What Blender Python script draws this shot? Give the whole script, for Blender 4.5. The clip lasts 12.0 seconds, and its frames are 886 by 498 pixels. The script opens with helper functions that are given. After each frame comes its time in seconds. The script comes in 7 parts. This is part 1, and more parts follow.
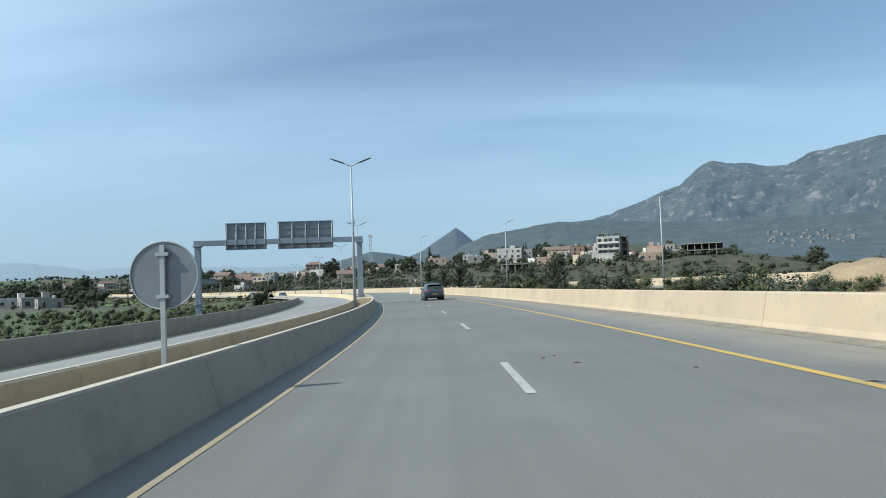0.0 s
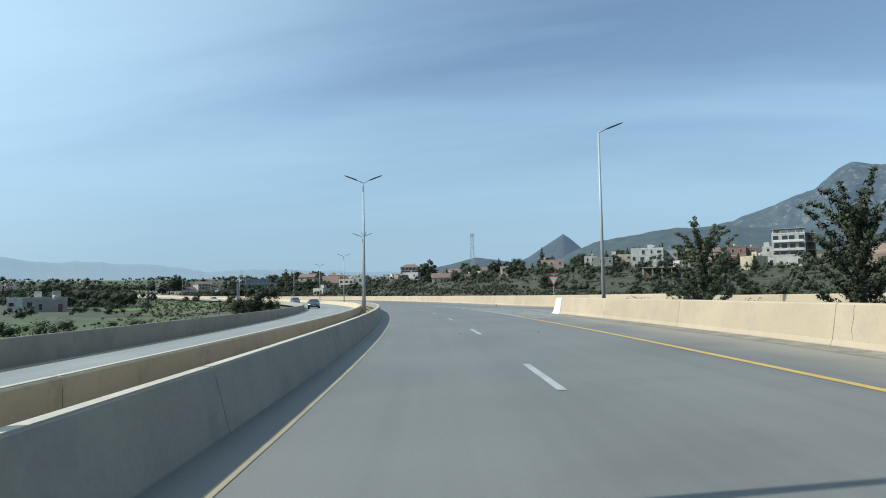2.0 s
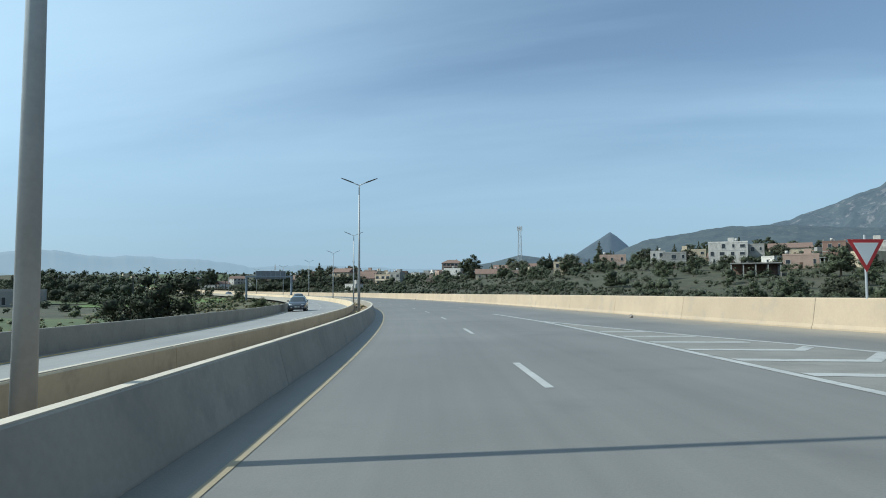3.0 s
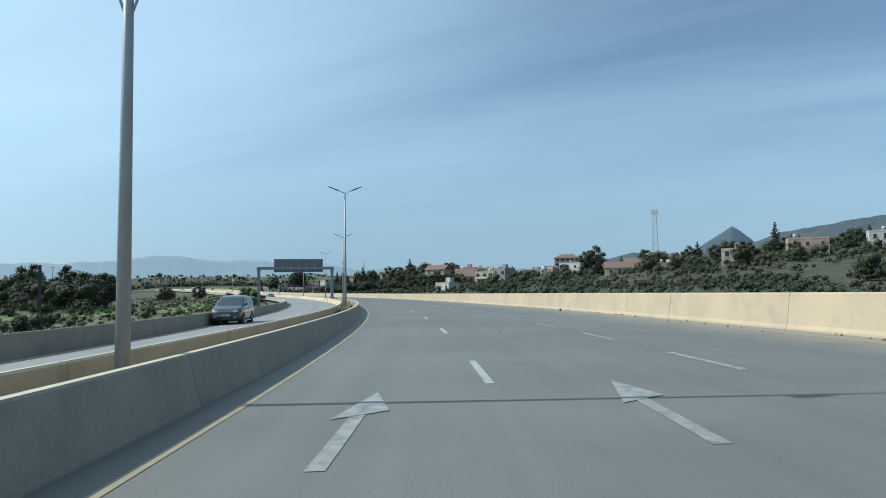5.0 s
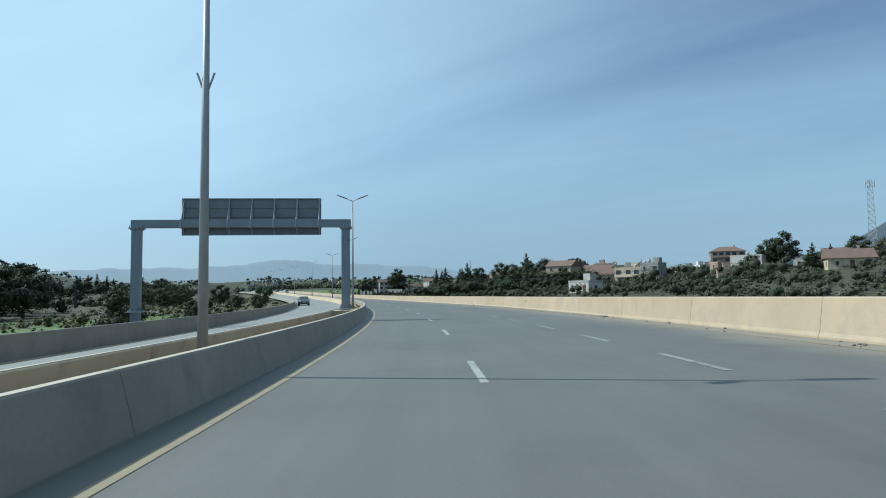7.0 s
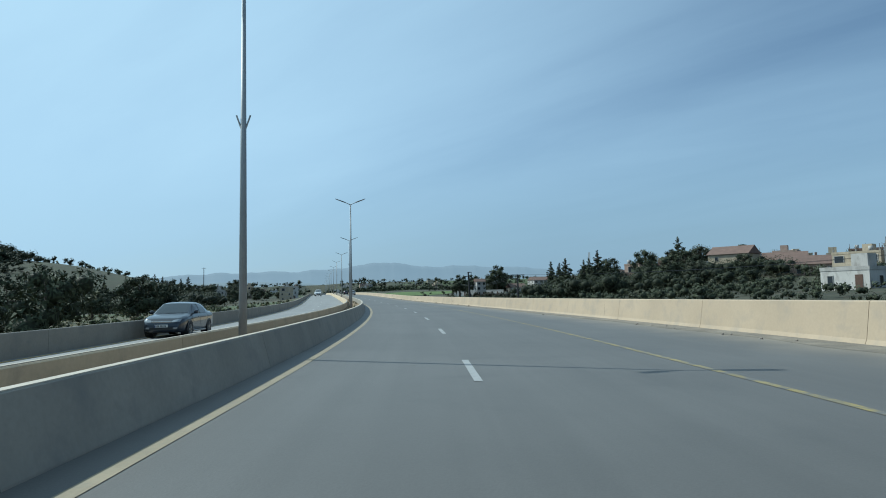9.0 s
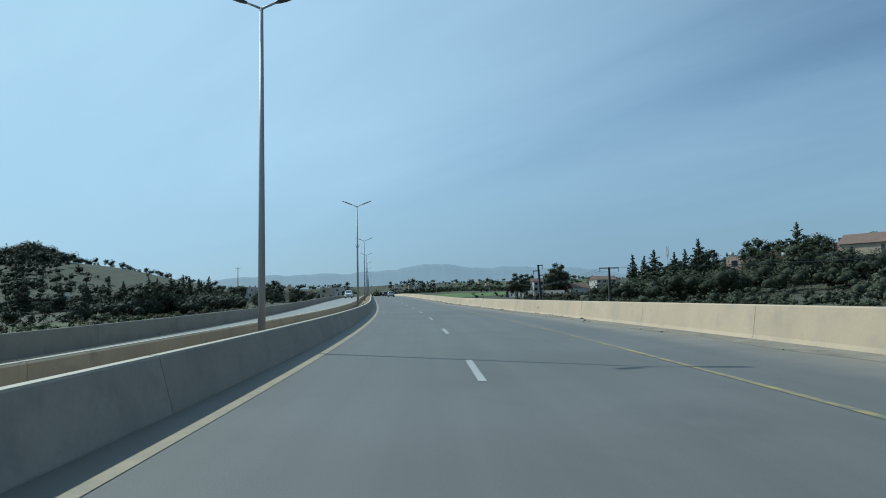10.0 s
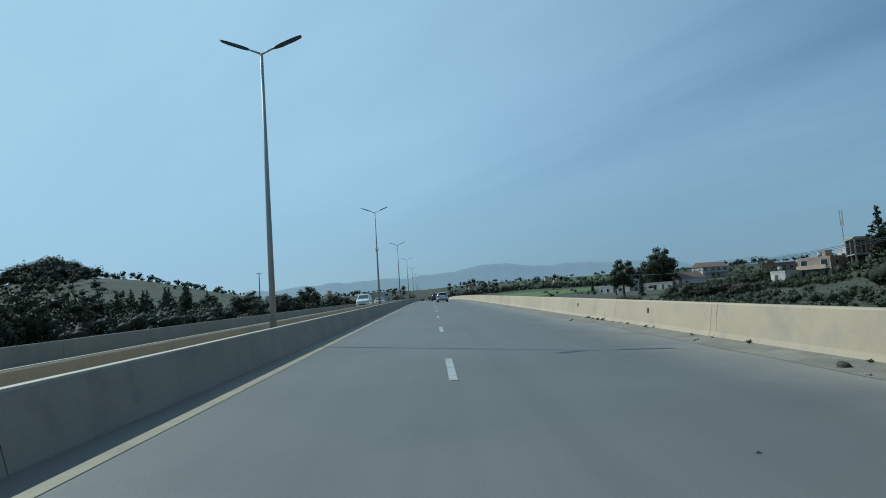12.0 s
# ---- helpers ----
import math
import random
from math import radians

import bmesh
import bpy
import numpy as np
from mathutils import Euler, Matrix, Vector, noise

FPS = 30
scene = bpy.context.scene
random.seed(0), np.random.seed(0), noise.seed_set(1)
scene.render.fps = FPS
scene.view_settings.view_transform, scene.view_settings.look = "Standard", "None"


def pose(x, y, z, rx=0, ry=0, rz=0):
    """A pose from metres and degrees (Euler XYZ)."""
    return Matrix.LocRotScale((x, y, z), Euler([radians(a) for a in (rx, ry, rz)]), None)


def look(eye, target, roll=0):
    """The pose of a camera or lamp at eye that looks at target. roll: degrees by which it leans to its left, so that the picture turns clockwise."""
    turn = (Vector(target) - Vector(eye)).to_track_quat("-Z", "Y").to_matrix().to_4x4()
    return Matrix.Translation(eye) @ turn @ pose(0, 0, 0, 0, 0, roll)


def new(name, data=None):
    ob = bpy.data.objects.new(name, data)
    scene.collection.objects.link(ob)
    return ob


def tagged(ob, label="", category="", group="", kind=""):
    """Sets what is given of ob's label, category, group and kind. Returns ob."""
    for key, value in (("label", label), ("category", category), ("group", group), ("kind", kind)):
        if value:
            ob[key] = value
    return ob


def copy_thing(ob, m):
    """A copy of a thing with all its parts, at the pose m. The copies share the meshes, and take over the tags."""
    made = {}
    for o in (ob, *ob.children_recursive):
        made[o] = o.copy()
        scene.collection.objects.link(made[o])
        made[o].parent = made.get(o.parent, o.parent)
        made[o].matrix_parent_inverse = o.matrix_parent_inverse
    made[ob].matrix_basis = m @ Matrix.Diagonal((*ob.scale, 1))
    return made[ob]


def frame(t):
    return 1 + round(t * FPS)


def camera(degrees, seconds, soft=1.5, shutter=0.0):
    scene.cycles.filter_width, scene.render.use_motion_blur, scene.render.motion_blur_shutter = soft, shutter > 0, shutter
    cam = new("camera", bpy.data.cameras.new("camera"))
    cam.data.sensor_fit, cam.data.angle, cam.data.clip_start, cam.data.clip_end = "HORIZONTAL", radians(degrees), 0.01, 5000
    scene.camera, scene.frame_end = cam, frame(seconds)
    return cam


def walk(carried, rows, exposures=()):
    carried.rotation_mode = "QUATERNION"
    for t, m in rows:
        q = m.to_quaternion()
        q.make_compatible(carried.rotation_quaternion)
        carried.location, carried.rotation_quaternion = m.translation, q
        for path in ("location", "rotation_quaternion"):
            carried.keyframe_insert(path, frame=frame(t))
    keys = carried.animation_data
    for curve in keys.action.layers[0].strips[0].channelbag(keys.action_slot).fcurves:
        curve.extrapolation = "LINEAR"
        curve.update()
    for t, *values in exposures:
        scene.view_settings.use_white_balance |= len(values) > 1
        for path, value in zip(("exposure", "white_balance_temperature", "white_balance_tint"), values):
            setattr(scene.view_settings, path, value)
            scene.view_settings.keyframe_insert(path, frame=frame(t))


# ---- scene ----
from mathutils.bvhtree import BVHTree

cam = camera(68.8, 12.0, soft=1.0)

# the car's ride along the motorway: seconds, place, tilt, lean, heading
RIDE = (
    (0.0, -0.04, 0.00, 1.338, 92.57, 2.15, 0.61),
    (0.5, -0.63, 18.29, 1.050, 92.83, 1.36, 2.87),
    (1.0, -1.91, 36.56, 0.816, 93.17, 1.14, 5.30),
    (1.5, -3.98, 54.75, 0.637, 93.50, 1.11, 7.88),
    (2.0, -6.95, 72.83, 0.475, 93.47, 0.98, 9.78),
    (2.5, -10.42, 90.82, 0.292, 93.22, 1.16, 11.62),
    (3.0, -14.55, 108.69, 0.087, 93.32, 0.25, 13.52),
    (3.5, -19.16, 126.46, -0.130, 93.37, 0.37, 15.60),
    (4.0, -24.44, 144.05, -0.342, 93.41, 0.49, 17.84),
    (4.5, -30.44, 161.43, -0.548, 93.46, 0.61, 20.22),
    (5.0, -37.19, 178.56, -0.741, 93.50, 0.74, 22.70),
    (5.5, -44.76, 195.36, -0.903, 93.60, 0.92, 25.19),
    (6.0, -53.10, 211.81, -1.034, 93.72, 0.46, 27.86),
    (6.5, -62.11, 227.91, -1.135, 93.84, 0.64, 30.26),
    (7.0, -71.74, 243.66, -1.227, 93.90, 0.74, 32.41),
    (7.5, -81.99, 259.03, -1.310, 93.96, 0.83, 34.52),
    (8.0, -92.82, 274.01, -1.380, 94.03, 0.92, 36.60),
    (8.5, -104.22, 288.58, -1.416, 94.09, 1.01, 38.72),
    (9.0, -116.19, 302.70, -1.414, 94.19, 1.11, 41.16),
    (9.5, -128.79, 316.27, -1.375, 94.32, 0.87, 43.42),
    (10.0, -141.84, 329.43, -1.298, 94.41, 1.27, 45.62),
    (10.5, -155.36, 342.12, -1.184, 94.47, 1.57, 47.79),
    (11.0, -169.32, 354.34, -1.032, 94.54, 2.11, 49.40),
    (11.5, -183.54, 366.29, -0.835, 94.61, 3.01, 50.26),
    (12.0, -197.89, 378.08, -0.591, 94.77, 3.80, 50.98),
)
walk(cam, [(t, pose(x, y, z, rx, ry, rz)) for t, x, y, z, rx, ry, rz in RIDE],
     exposures=((0.0, 0.26, 6100, 4), (2.5, 0.15, 6000, 2), (6.0, 0.02, 5850, 0), (10.0, -0.28, 5600, -3), (12.0, -0.46, 5450, -5)))

# ------------------------------------------------------------------ light
SUN_EL, SUN_AZ = radians(43.5), radians(198.5)      # the sun's height, and its bearing from +x
sun_way = Vector((math.cos(SUN_AZ) * math.cos(SUN_EL), math.sin(SUN_AZ) * math.cos(SUN_EL), math.sin(SUN_EL)))
sun = new("sun", bpy.data.lights.new("sun", "SUN"))
sun.data.energy, sun.data.angle, sun.data.color = 5.0, radians(0.5), (1.0, 0.95, 0.86)
sun.matrix_world = look(sun_way * 100, (0, 0, 0))

world = bpy.data.worlds.new("sky")
world.use_nodes = True
scene.world = world
wn, wl = world.node_tree.nodes, world.node_tree.links
wn.clear()
sky = wn.new("ShaderNodeTexSky")
sky.sky_type, sky.sun_disc = "NISHITA", False
sky.sun_elevation, sky.sun_rotation = SUN_EL, math.atan2(sun_way.x, sun_way.y)
sky.air_density, sky.dust_density, sky.ozone_density, sky.altitude = 1.0, 0.25, 1.0, 60
w_co = wn.new("ShaderNodeTexCoord")
w_map = wn.new("ShaderNodeMapping")
w_map.inputs["Scale"].default_value = (0.42, 1.5, 1.0)
w_map.inputs["Rotation"].default_value = (0, 0, radians(62))
w_no = wn.new("ShaderNodeTexNoise")
w_no.inputs["Scale"].default_value, w_no.inputs["Detail"].default_value, w_no.inputs["Roughness"].default_value = 0.9, 8, 0.55
w_no.inputs["Distortion"].default_value = 0.35
w_ramp = wn.new("ShaderNodeValToRGB")
w_ramp.color_ramp.elements[0].position, w_ramp.color_ramp.elements[1].position = 0.38, 0.74
w_ramp.color_ramp.elements[0].color = (0.17, 0.17, 0.17, 1)
w_ramp.color_ramp.elements[1].color = (0.44, 0.44, 0.44, 1)
w_mix = wn.new("ShaderNodeMix")
w_mix.data_type = "RGBA"
w_mix.inputs["B"].default_value = (6.2, 8.1, 9.7, 1)
w_bg = wn.new("ShaderNodeBackground")
w_bg.inputs["Strength"].default_value = 0.10
w_out = wn.new("ShaderNodeOutputWorld")
# thin high cloud lies on a level sheet, so its streaks draw together towards the horizon
w_up = wn.new("ShaderNodeSeparateXYZ")
w_den = wn.new("ShaderNodeMath")
w_den.operation, w_den.inputs[1].default_value = "ADD", 0.16
w_inv = wn.new("ShaderNodeMath")
w_inv.operation, w_inv.inputs[0].default_value = "DIVIDE", 1.0
w_sheet = wn.new("ShaderNodeVectorMath")
w_sheet.operation = "SCALE"
wl.new(w_co.outputs["Generated"], w_up.inputs[0])
wl.new(w_up.outputs["Z"], w_den.inputs[0])
wl.new(w_den.outputs[0], w_inv.inputs[1])
wl.new(w_co.outputs["Generated"], w_sheet.inputs[0])
wl.new(w_inv.outputs[0], w_sheet.inputs["Scale"])
wl.new(w_sheet.outputs["Vector"], w_map.inputs["Vector"])
wl.new(w_map.outputs["Vector"], w_no.inputs["Vector"])
wl.new(w_no.outputs["Fac"], w_ramp.inputs["Fac"])
w_dot = wn.new("ShaderNodeVectorMath")
w_dot.operation = "DOT_PRODUCT"
w_dot.inputs[1].default_value = sun_way
w_veil = wn.new("ShaderNodeMapRange")
w_veil.interpolation_type = "SMOOTHSTEP"
for key, val in (("From Min", 0.05), ("From Max", 1.0), ("To Min", -0.08), ("To Max", 0.85)):
    w_veil.inputs[key].default_value = val
w_sum = wn.new("ShaderNodeMath")
w_sum.operation, w_sum.use_clamp = "ADD", True
wl.new(w_co.outputs["Generated"], w_dot.inputs[0])
wl.new(w_dot.outputs["Value"], w_veil.inputs["Value"])
w_sep = wn.new("ShaderNodeSeparateXYZ")
w_haze = wn.new("ShaderNodeMapRange")
w_haze.interpolation_type = "SMOOTHSTEP"
for key, val in (("From Min", 0.0), ("From Max", 0.26), ("To Min", 0.85), ("To Max", 0.0)):
    w_haze.inputs[key].default_value = val
w_less = wn.new("ShaderNodeMath")
w_less.operation, w_less.use_clamp = "MULTIPLY_ADD", True
w_less.inputs[1].default_value, w_less.inputs[2].default_value = -1.2, 1.0
w_fac = wn.new("ShaderNodeMath")
w_fac.operation = "MULTIPLY"
w_band = wn.new("ShaderNodeMix")
w_band.data_type = "RGBA"
w_band.inputs["B"].default_value = (2.95, 4.25, 5.75, 1)
wl.new(w_co.outputs["Generated"], w_sep.inputs[0])
wl.new(w_sep.outputs["Z"], w_haze.inputs["Value"])
wl.new(w_veil.outputs["Result"], w_less.inputs[0])
wl.new(w_haze.outputs["Result"], w_fac.inputs[0])
wl.new(w_less.outputs[0], w_fac.inputs[1])
wl.new(w_fac.outputs[0], w_band.inputs["Factor"])
wl.new(w_ramp.outputs["Color"], w_sum.inputs[0])
wl.new(w_veil.outputs["Result"], w_sum.inputs[1])
wl.new(w_sum.outputs[0], w_mix.inputs["Factor"])
wl.new(sky.outputs["Color"], w_mix.inputs["A"])
wl.new(w_mix.outputs["Result"], w_band.inputs["A"])
wl.new(w_band.outputs["Result"], w_bg.inputs["Color"])
wl.new(w_bg.outputs["Background"], w_out.inputs["Surface"])


# -------------------------------------------------------------- materials
BASE_SCALE = 0.86     # scale on every base colour, set to balance the sun's strength and the exposure


def mat(name, col, rough=0.7, metal=0.0, var=0.25, scale=3.0, fine=60.0, bump=0.0, bump_d=0.02, dark=None, dark_at=(0.5, 0.75),
        stretch=(1, 1, 1), rnd=0.0, coat=0.0, spec=0.5, glow=0.0, air=(0.34, 0.55, 0.82), lane=0.0, dusty=None):
    """A surface with variation at two scales; dark: a second colour in blotches; rnd: change from piece to piece; glow: air light on far land;
    lane: streaks of wear drawn out along the road;
    dusty: the colour of the dust that lies along its outer edge."""
    col, dark = [c * BASE_SCALE for c in col], [c * BASE_SCALE for c in dark] if dark else None
    m = bpy.data.materials.new(name)
    m.use_nodes = True
    n, l = m.node_tree.nodes, m.node_tree.links
    b = n["Principled BSDF"]
    b.inputs["Roughness"].default_value, b.inputs["Metallic"].default_value = rough, metal
    b.inputs["Coat Weight"].default_value = coat
    b.inputs["Specular IOR Level"].default_value = spec
    geo = n.new("ShaderNodeNewGeometry")
    mp = n.new("ShaderNodeMapping")
    mp.inputs["Scale"].default_value = stretch
    l.new(geo.outputs["Position"], mp.inputs["Vector"])
    big, small = n.new("ShaderNodeTexNoise"), n.new("ShaderNodeTexNoise")
    big.inputs["Scale"].default_value, big.inputs["Detail"].default_value = 1 / scale, 5
    small.inputs["Scale"].default_value, small.inputs["Detail"].default_value = fine, 3
    l.new(mp.outputs["Vector"], big.inputs["Vector"])
    l.new(mp.outputs["Vector"], small.inputs["Vector"])
    mx = n.new("ShaderNodeMix")
    mx.data_type = "RGBA"
    mx.inputs["A"].default_value = (*[c * (1 - var) for c in col], 1)
    mx.inputs["B"].default_value = (*[min(c * (1 + var), 0.95) for c in col], 1)
    add = n.new("ShaderNodeMath")
    add.operation = "MULTIPLY_ADD"
    add.inputs[1].default_value, add.inputs[2].default_value = 0.45, 0.0
    l.new(small.outputs["Fac"], add.inputs[0])
    s2 = n.new("ShaderNodeMath")
    s2.operation = "MULTIPLY_ADD"
    s2.inputs[1].default_value = 0.9
    l.new(big.outputs["Fac"], s2.inputs[0])
    l.new(add.outputs[0], s2.inputs[2])
    s3 = n.new("ShaderNodeMapRange")
    s3.inputs["From Min"].default_value, s3.inputs["From Max"].default_value = 0.42, 0.92
    l.new(s2.outputs[0], s3.inputs["Value"])
    l.new(s3.outputs["Result"], mx.inputs["Factor"])
    out = mx.outputs["Result"]
    if dark:
        st = n.new("ShaderNodeTexNoise")
        st.inputs["Scale"].default_value, st.inputs["Detail"].default_value, st.inputs["Roughness"].default_value = 2.3 / scale, 8, 0.65
        l.new(mp.outputs["Vector"], st.inputs["Vector"])
        rg = n.new("ShaderNodeMapRange")
        rg.inputs["From Min"].default_value, rg.inputs["From Max"].default_value = dark_at
        l.new(st.outputs["Fac"], rg.inputs["Value"])
        m2 = n.new("ShaderNodeMix")
        m2.data_type = "RGBA"
        m2.inputs["B"].default_value = (*dark, 1)
        l.new(rg.outputs["Result"], m2.inputs["Factor"])
        l.new(out, m2.inputs["A"])
        out = m2.outputs["Result"]
    if dusty:
        uv = n.new("ShaderNodeUVMap")
        uv.uv_map = "verge"
        sp, ns = n.new("ShaderNodeSeparateXYZ"), n.new("ShaderNodeTexNoise")
        ns.inputs["Scale"].default_value, ns.inputs["Detail"].default_value = 0.55, 6
        l.new(geo.outputs["Position"], ns.inputs["Vector"])
        l.new(uv.outputs["UV"], sp.inputs[0])
        sh = n.new("ShaderNodeMath")
        sh.operation, sh.inputs[1].default_value = "MULTIPLY_ADD", 2.6
        l.new(ns.outputs["Fac"], sh.inputs[0])
        l.new(sp.outputs["X"], sh.inputs[2])
        df = n.new("ShaderNodeMapRange")
        df.interpolation_type = "SMOOTHSTEP"
        for key, val in (("From Min", 1.6), ("From Max", 4.3), ("To Min", 0.9), ("To Max", 0.0)):
            df.inputs[key].default_value = val
        l.new(sh.outputs[0], df.inputs["Value"])
        # base colour falls to four fifths between s 150 and 330
        tone_s = n.new("ShaderNodeMapRange")
        for key, val in (("From Min", 150), ("From Max", 330), ("To Min", 1.0), ("To Max", 0.80)):
            tone_s.inputs[key].default_value = val
        l.new(sp.outputs["Y"], tone_s.inputs["Value"])
        ha, md = n.new("ShaderNodeHueSaturation"), n.new("ShaderNodeMix")
        l.new(tone_s.outputs["Result"], ha.inputs["Value"])
        l.new(out, ha.inputs["Color"])
        md.data_type = "RGBA"
        md.inputs["B"].default_value = (*dusty, 1)
        l.new(df.outputs["Result"], md.inputs["Factor"])
        l.new(ha.outputs["Color"], md.inputs["A"])
        out = md.outputs["Result"]
    if lane:
        uv = n.new("ShaderNodeUVMap")
        uv.uv_map = "road"
        for sc, depth in (((0.018, 1.3, 1), lane), ((0.09, 5.0, 1), lane * 0.5)):
            mu, ns, rl, hl = n.new("ShaderNodeMapping"), n.new("ShaderNodeTexNoise"), n.new("ShaderNodeMapRange"), n.new("ShaderNodeHueSaturation")
            mu.inputs["Scale"].default_value = sc
            ns.inputs["Scale"].default_value, ns.inputs["Detail"].default_value = 1.0, 4
            for key, val in (("From Min", 0.3), ("From Max", 0.7), ("To Min", 1 - depth), ("To Max", 1 + depth)):
                rl.inputs[key].default_value = val
            l.new(uv.outputs["UV"], mu.inputs["Vector"])
            l.new(mu.outputs["Vector"], ns.inputs["Vector"])
            l.new(ns.outputs["Fac"], rl.inputs["Value"])
            l.new(rl.outputs["Result"], hl.inputs["Value"])
            l.new(out, hl.inputs["Color"])
            out = hl.outputs["Color"]
    if rnd:
        oi = n.new("ShaderNodeObjectInfo")
        rr = n.new("ShaderNodeMapRange")
        rr.inputs["To Min"].default_value, rr.inputs["To Max"].default_value = 1 - rnd, 1 + rnd
        l.new(oi.outputs["Random"], rr.inputs["Value"])
        hs = n.new("ShaderNodeHueSaturation")
        l.new(rr.outputs["Result"], hs.inputs["Value"])
        l.new(out, hs.inputs["Color"])
        out = hs.outputs["Color"]
    l.new(out, b.inputs["Base Color"])
    if bump:
        bp = n.new("ShaderNodeBump")
        bp.inputs["Strength"].default_value, bp.inputs["Distance"].default_value = bump, bump_d
        l.new(small.outputs["Fac"], bp.inputs["Height"])
        l.new(bp.outputs["Normal"], b.inputs["Normal"])
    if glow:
        # emission on the surface stands in for haze in the air before far land
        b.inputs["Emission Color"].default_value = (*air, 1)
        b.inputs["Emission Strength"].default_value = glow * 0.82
    return m


M = dict(
    asphalt=mat("asphalt", (0.152, 0.147, 0.136), 0.62, var=0.16, scale=5, fine=45, bump=0.4, bump_d=0.005, dark=(0.118, 0.115, 0.108), dark_at=(0.54, 0.82), lane=0.07, dusty=(0.215, 0.190, 0.154)),
    asphalt_pale=mat("pale_asphalt", (0.235, 0.23, 0.218), 0.62, var=0.14, scale=5, fine=45, bump=0.4, bump_d=0.005, dark=(0.19, 0.186, 0.176), dark_at=(0.54, 0.82), lane=0.07),
    asphalt_dusty=mat("dusty_asphalt", (0.195, 0.186, 0.166), 0.75, var=0.2, scale=1.5, fine=30, bump=0.4, bump_d=0.005, dark=(0.145, 0.141, 0.13), dark_at=(0.52, 0.75)),
    dust=mat("dust", (0.215, 0.188, 0.150), 0.95, var=0.3, scale=0.8, fine=20, bump=0.5, bump_d=0.02, dark=(0.15, 0.137, 0.118), dark_at=(0.5, 0.7)),
    white_line=mat("white_road_paint", (0.37, 0.37, 0.355), 0.6, var=0.12, scale=0.7, fine=25, dark=(0.21, 0.21, 0.20), dark_at=(0.52, 0.70)),
    white_worn=mat("worn_white_paint", (0.29, 0.29, 0.28), 0.7, var=0.15, scale=0.6, fine=25, dark=(0.17, 0.17, 0.165), dark_at=(0.45, 0.63)),
    yellow_pale=mat("pale_yellow_paint", (0.30, 0.25, 0.165), 0.7, var=0.14, scale=0.7, fine=25, dark=(0.22, 0.20, 0.16), dark_at=(0.50, 0.72)),
    yellow_worn=mat("worn_yellow_paint", (0.31, 0.25, 0.10), 0.7, var=0.12, scale=0.9, fine=25, dark=(0.15, 0.147, 0.138), dark_at=(0.40, 0.60)),
    yellow_line=mat("yellow_road_paint", (0.50, 0.33, 0.08), 0.6, var=0.12, scale=0.7, fine=25, dark=(0.30, 0.26, 0.17), dark_at=(0.55, 0.75)),
    concrete=mat("barrier_concrete", (0.445, 0.348, 0.242), 0.85, var=0.1, scale=2.0, fine=14, bump=0.2, bump_d=0.01, dark=(0.335, 0.285, 0.225), dark_at=(0.50, 0.78), rnd=0.06),
    concrete_grey=mat("median_concrete", (0.30, 0.275, 0.23), 0.85, var=0.14, scale=1.5, fine=14, bump=0.2, bump_d=0.01, dark=(0.225, 0.212, 0.19), dark_at=(0.50, 0.74), rnd=0.05),
    # paler copy of the barrier concrete: sunlight on its top, put into the colour
    cap_sunlit=mat("sunlit_cap_concrete", (0.48, 0.43, 0.35), 0.85, var=0.12, scale=0.8, fine=14, dark=(0.42, 0.37, 0.3), dark_at=(0.55, 0.75), rnd=0.08),
    # the tan takes in warm bounce light on the far wall's shaded face
    concrete_tan_bounce=mat("bounce_tan_concrete", (0.56, 0.445, 0.295), 0.85, var=0.12, scale=1.5, fine=14, bump=0.2, bump_d=0.01, dark=(0.33, 0.27, 0.2), dark_at=(0.55, 0.8), rnd=0.08),
    whitewash=mat("whitewash", (0.72, 0.71, 0.67), 0.8, var=0.1, scale=0.4, fine=14, bump=0.2, bump_d=0.01, dark=(0.45, 0.41, 0.34), dark_at=(0.55, 0.68)),
    soil=mat("soil", (0.24, 0.17, 0.10), 0.95, var=0.3, scale=1.0, fine=8, bump=0.6, bump_d=0.03),
    steel=mat("galvanised_steel", (0.36, 0.38, 0.39), 0.55, 0.15, var=0.12, scale=0.6, fine=20),
    gantry_paint=mat("gantry_grey_paint", (0.22, 0.255, 0.30), 0.5, 0.2, var=0.12, scale=0.8, fine=20),
    sign_back=mat("sign_back_metal", (0.20, 0.215, 0.235), 0.5, 0.4, var=0.15, scale=0.7, fine=20),
    lamp_black=mat("lamp_head_dark", (0.03, 0.032, 0.036), 0.5, var=0.2, scale=0.3),
    grass=mat("meadow", (0.043, 0.046, 0.024), 0.95, var=0.45, scale=7, fine=1.4, bump=0.8, bump_d=0.2, dark=(0.088, 0.072, 0.044), dark_at=(0.50, 0.66)),
    field=mat("green_field", (0.054, 0.076, 0.024), 0.95, var=0.3, scale=12, fine=1.0, bump=0.5, bump_d=0.1, dark=(0.10, 0.12, 0.035), dark_at=(0.55, 0.75)),
)


# ---------------------------------------------------------------- helpers
def mesh_of(name, bm, material, smooth=False):
    me = bpy.data.meshes.new(name)
    bm.normal_update()
    bm.to_mesh(me)
    bm.free()
    for q in (material if isinstance(material, (list, tuple)) else [material]):
        me.materials.append(q)
    if smooth:
        me.polygons.foreach_set("use_smooth", [True] * len(me.polygons))
    return me


def part(name, bm, material, parent=None, label="", smooth=False):
    """Links a bmesh as one mesh object, under a thing or a part."""
    ob = new(name, mesh_of(name, bm, material, smooth))
    if parent:
        ob.parent = parent
    if label:
        ob["label"] = label
    return ob


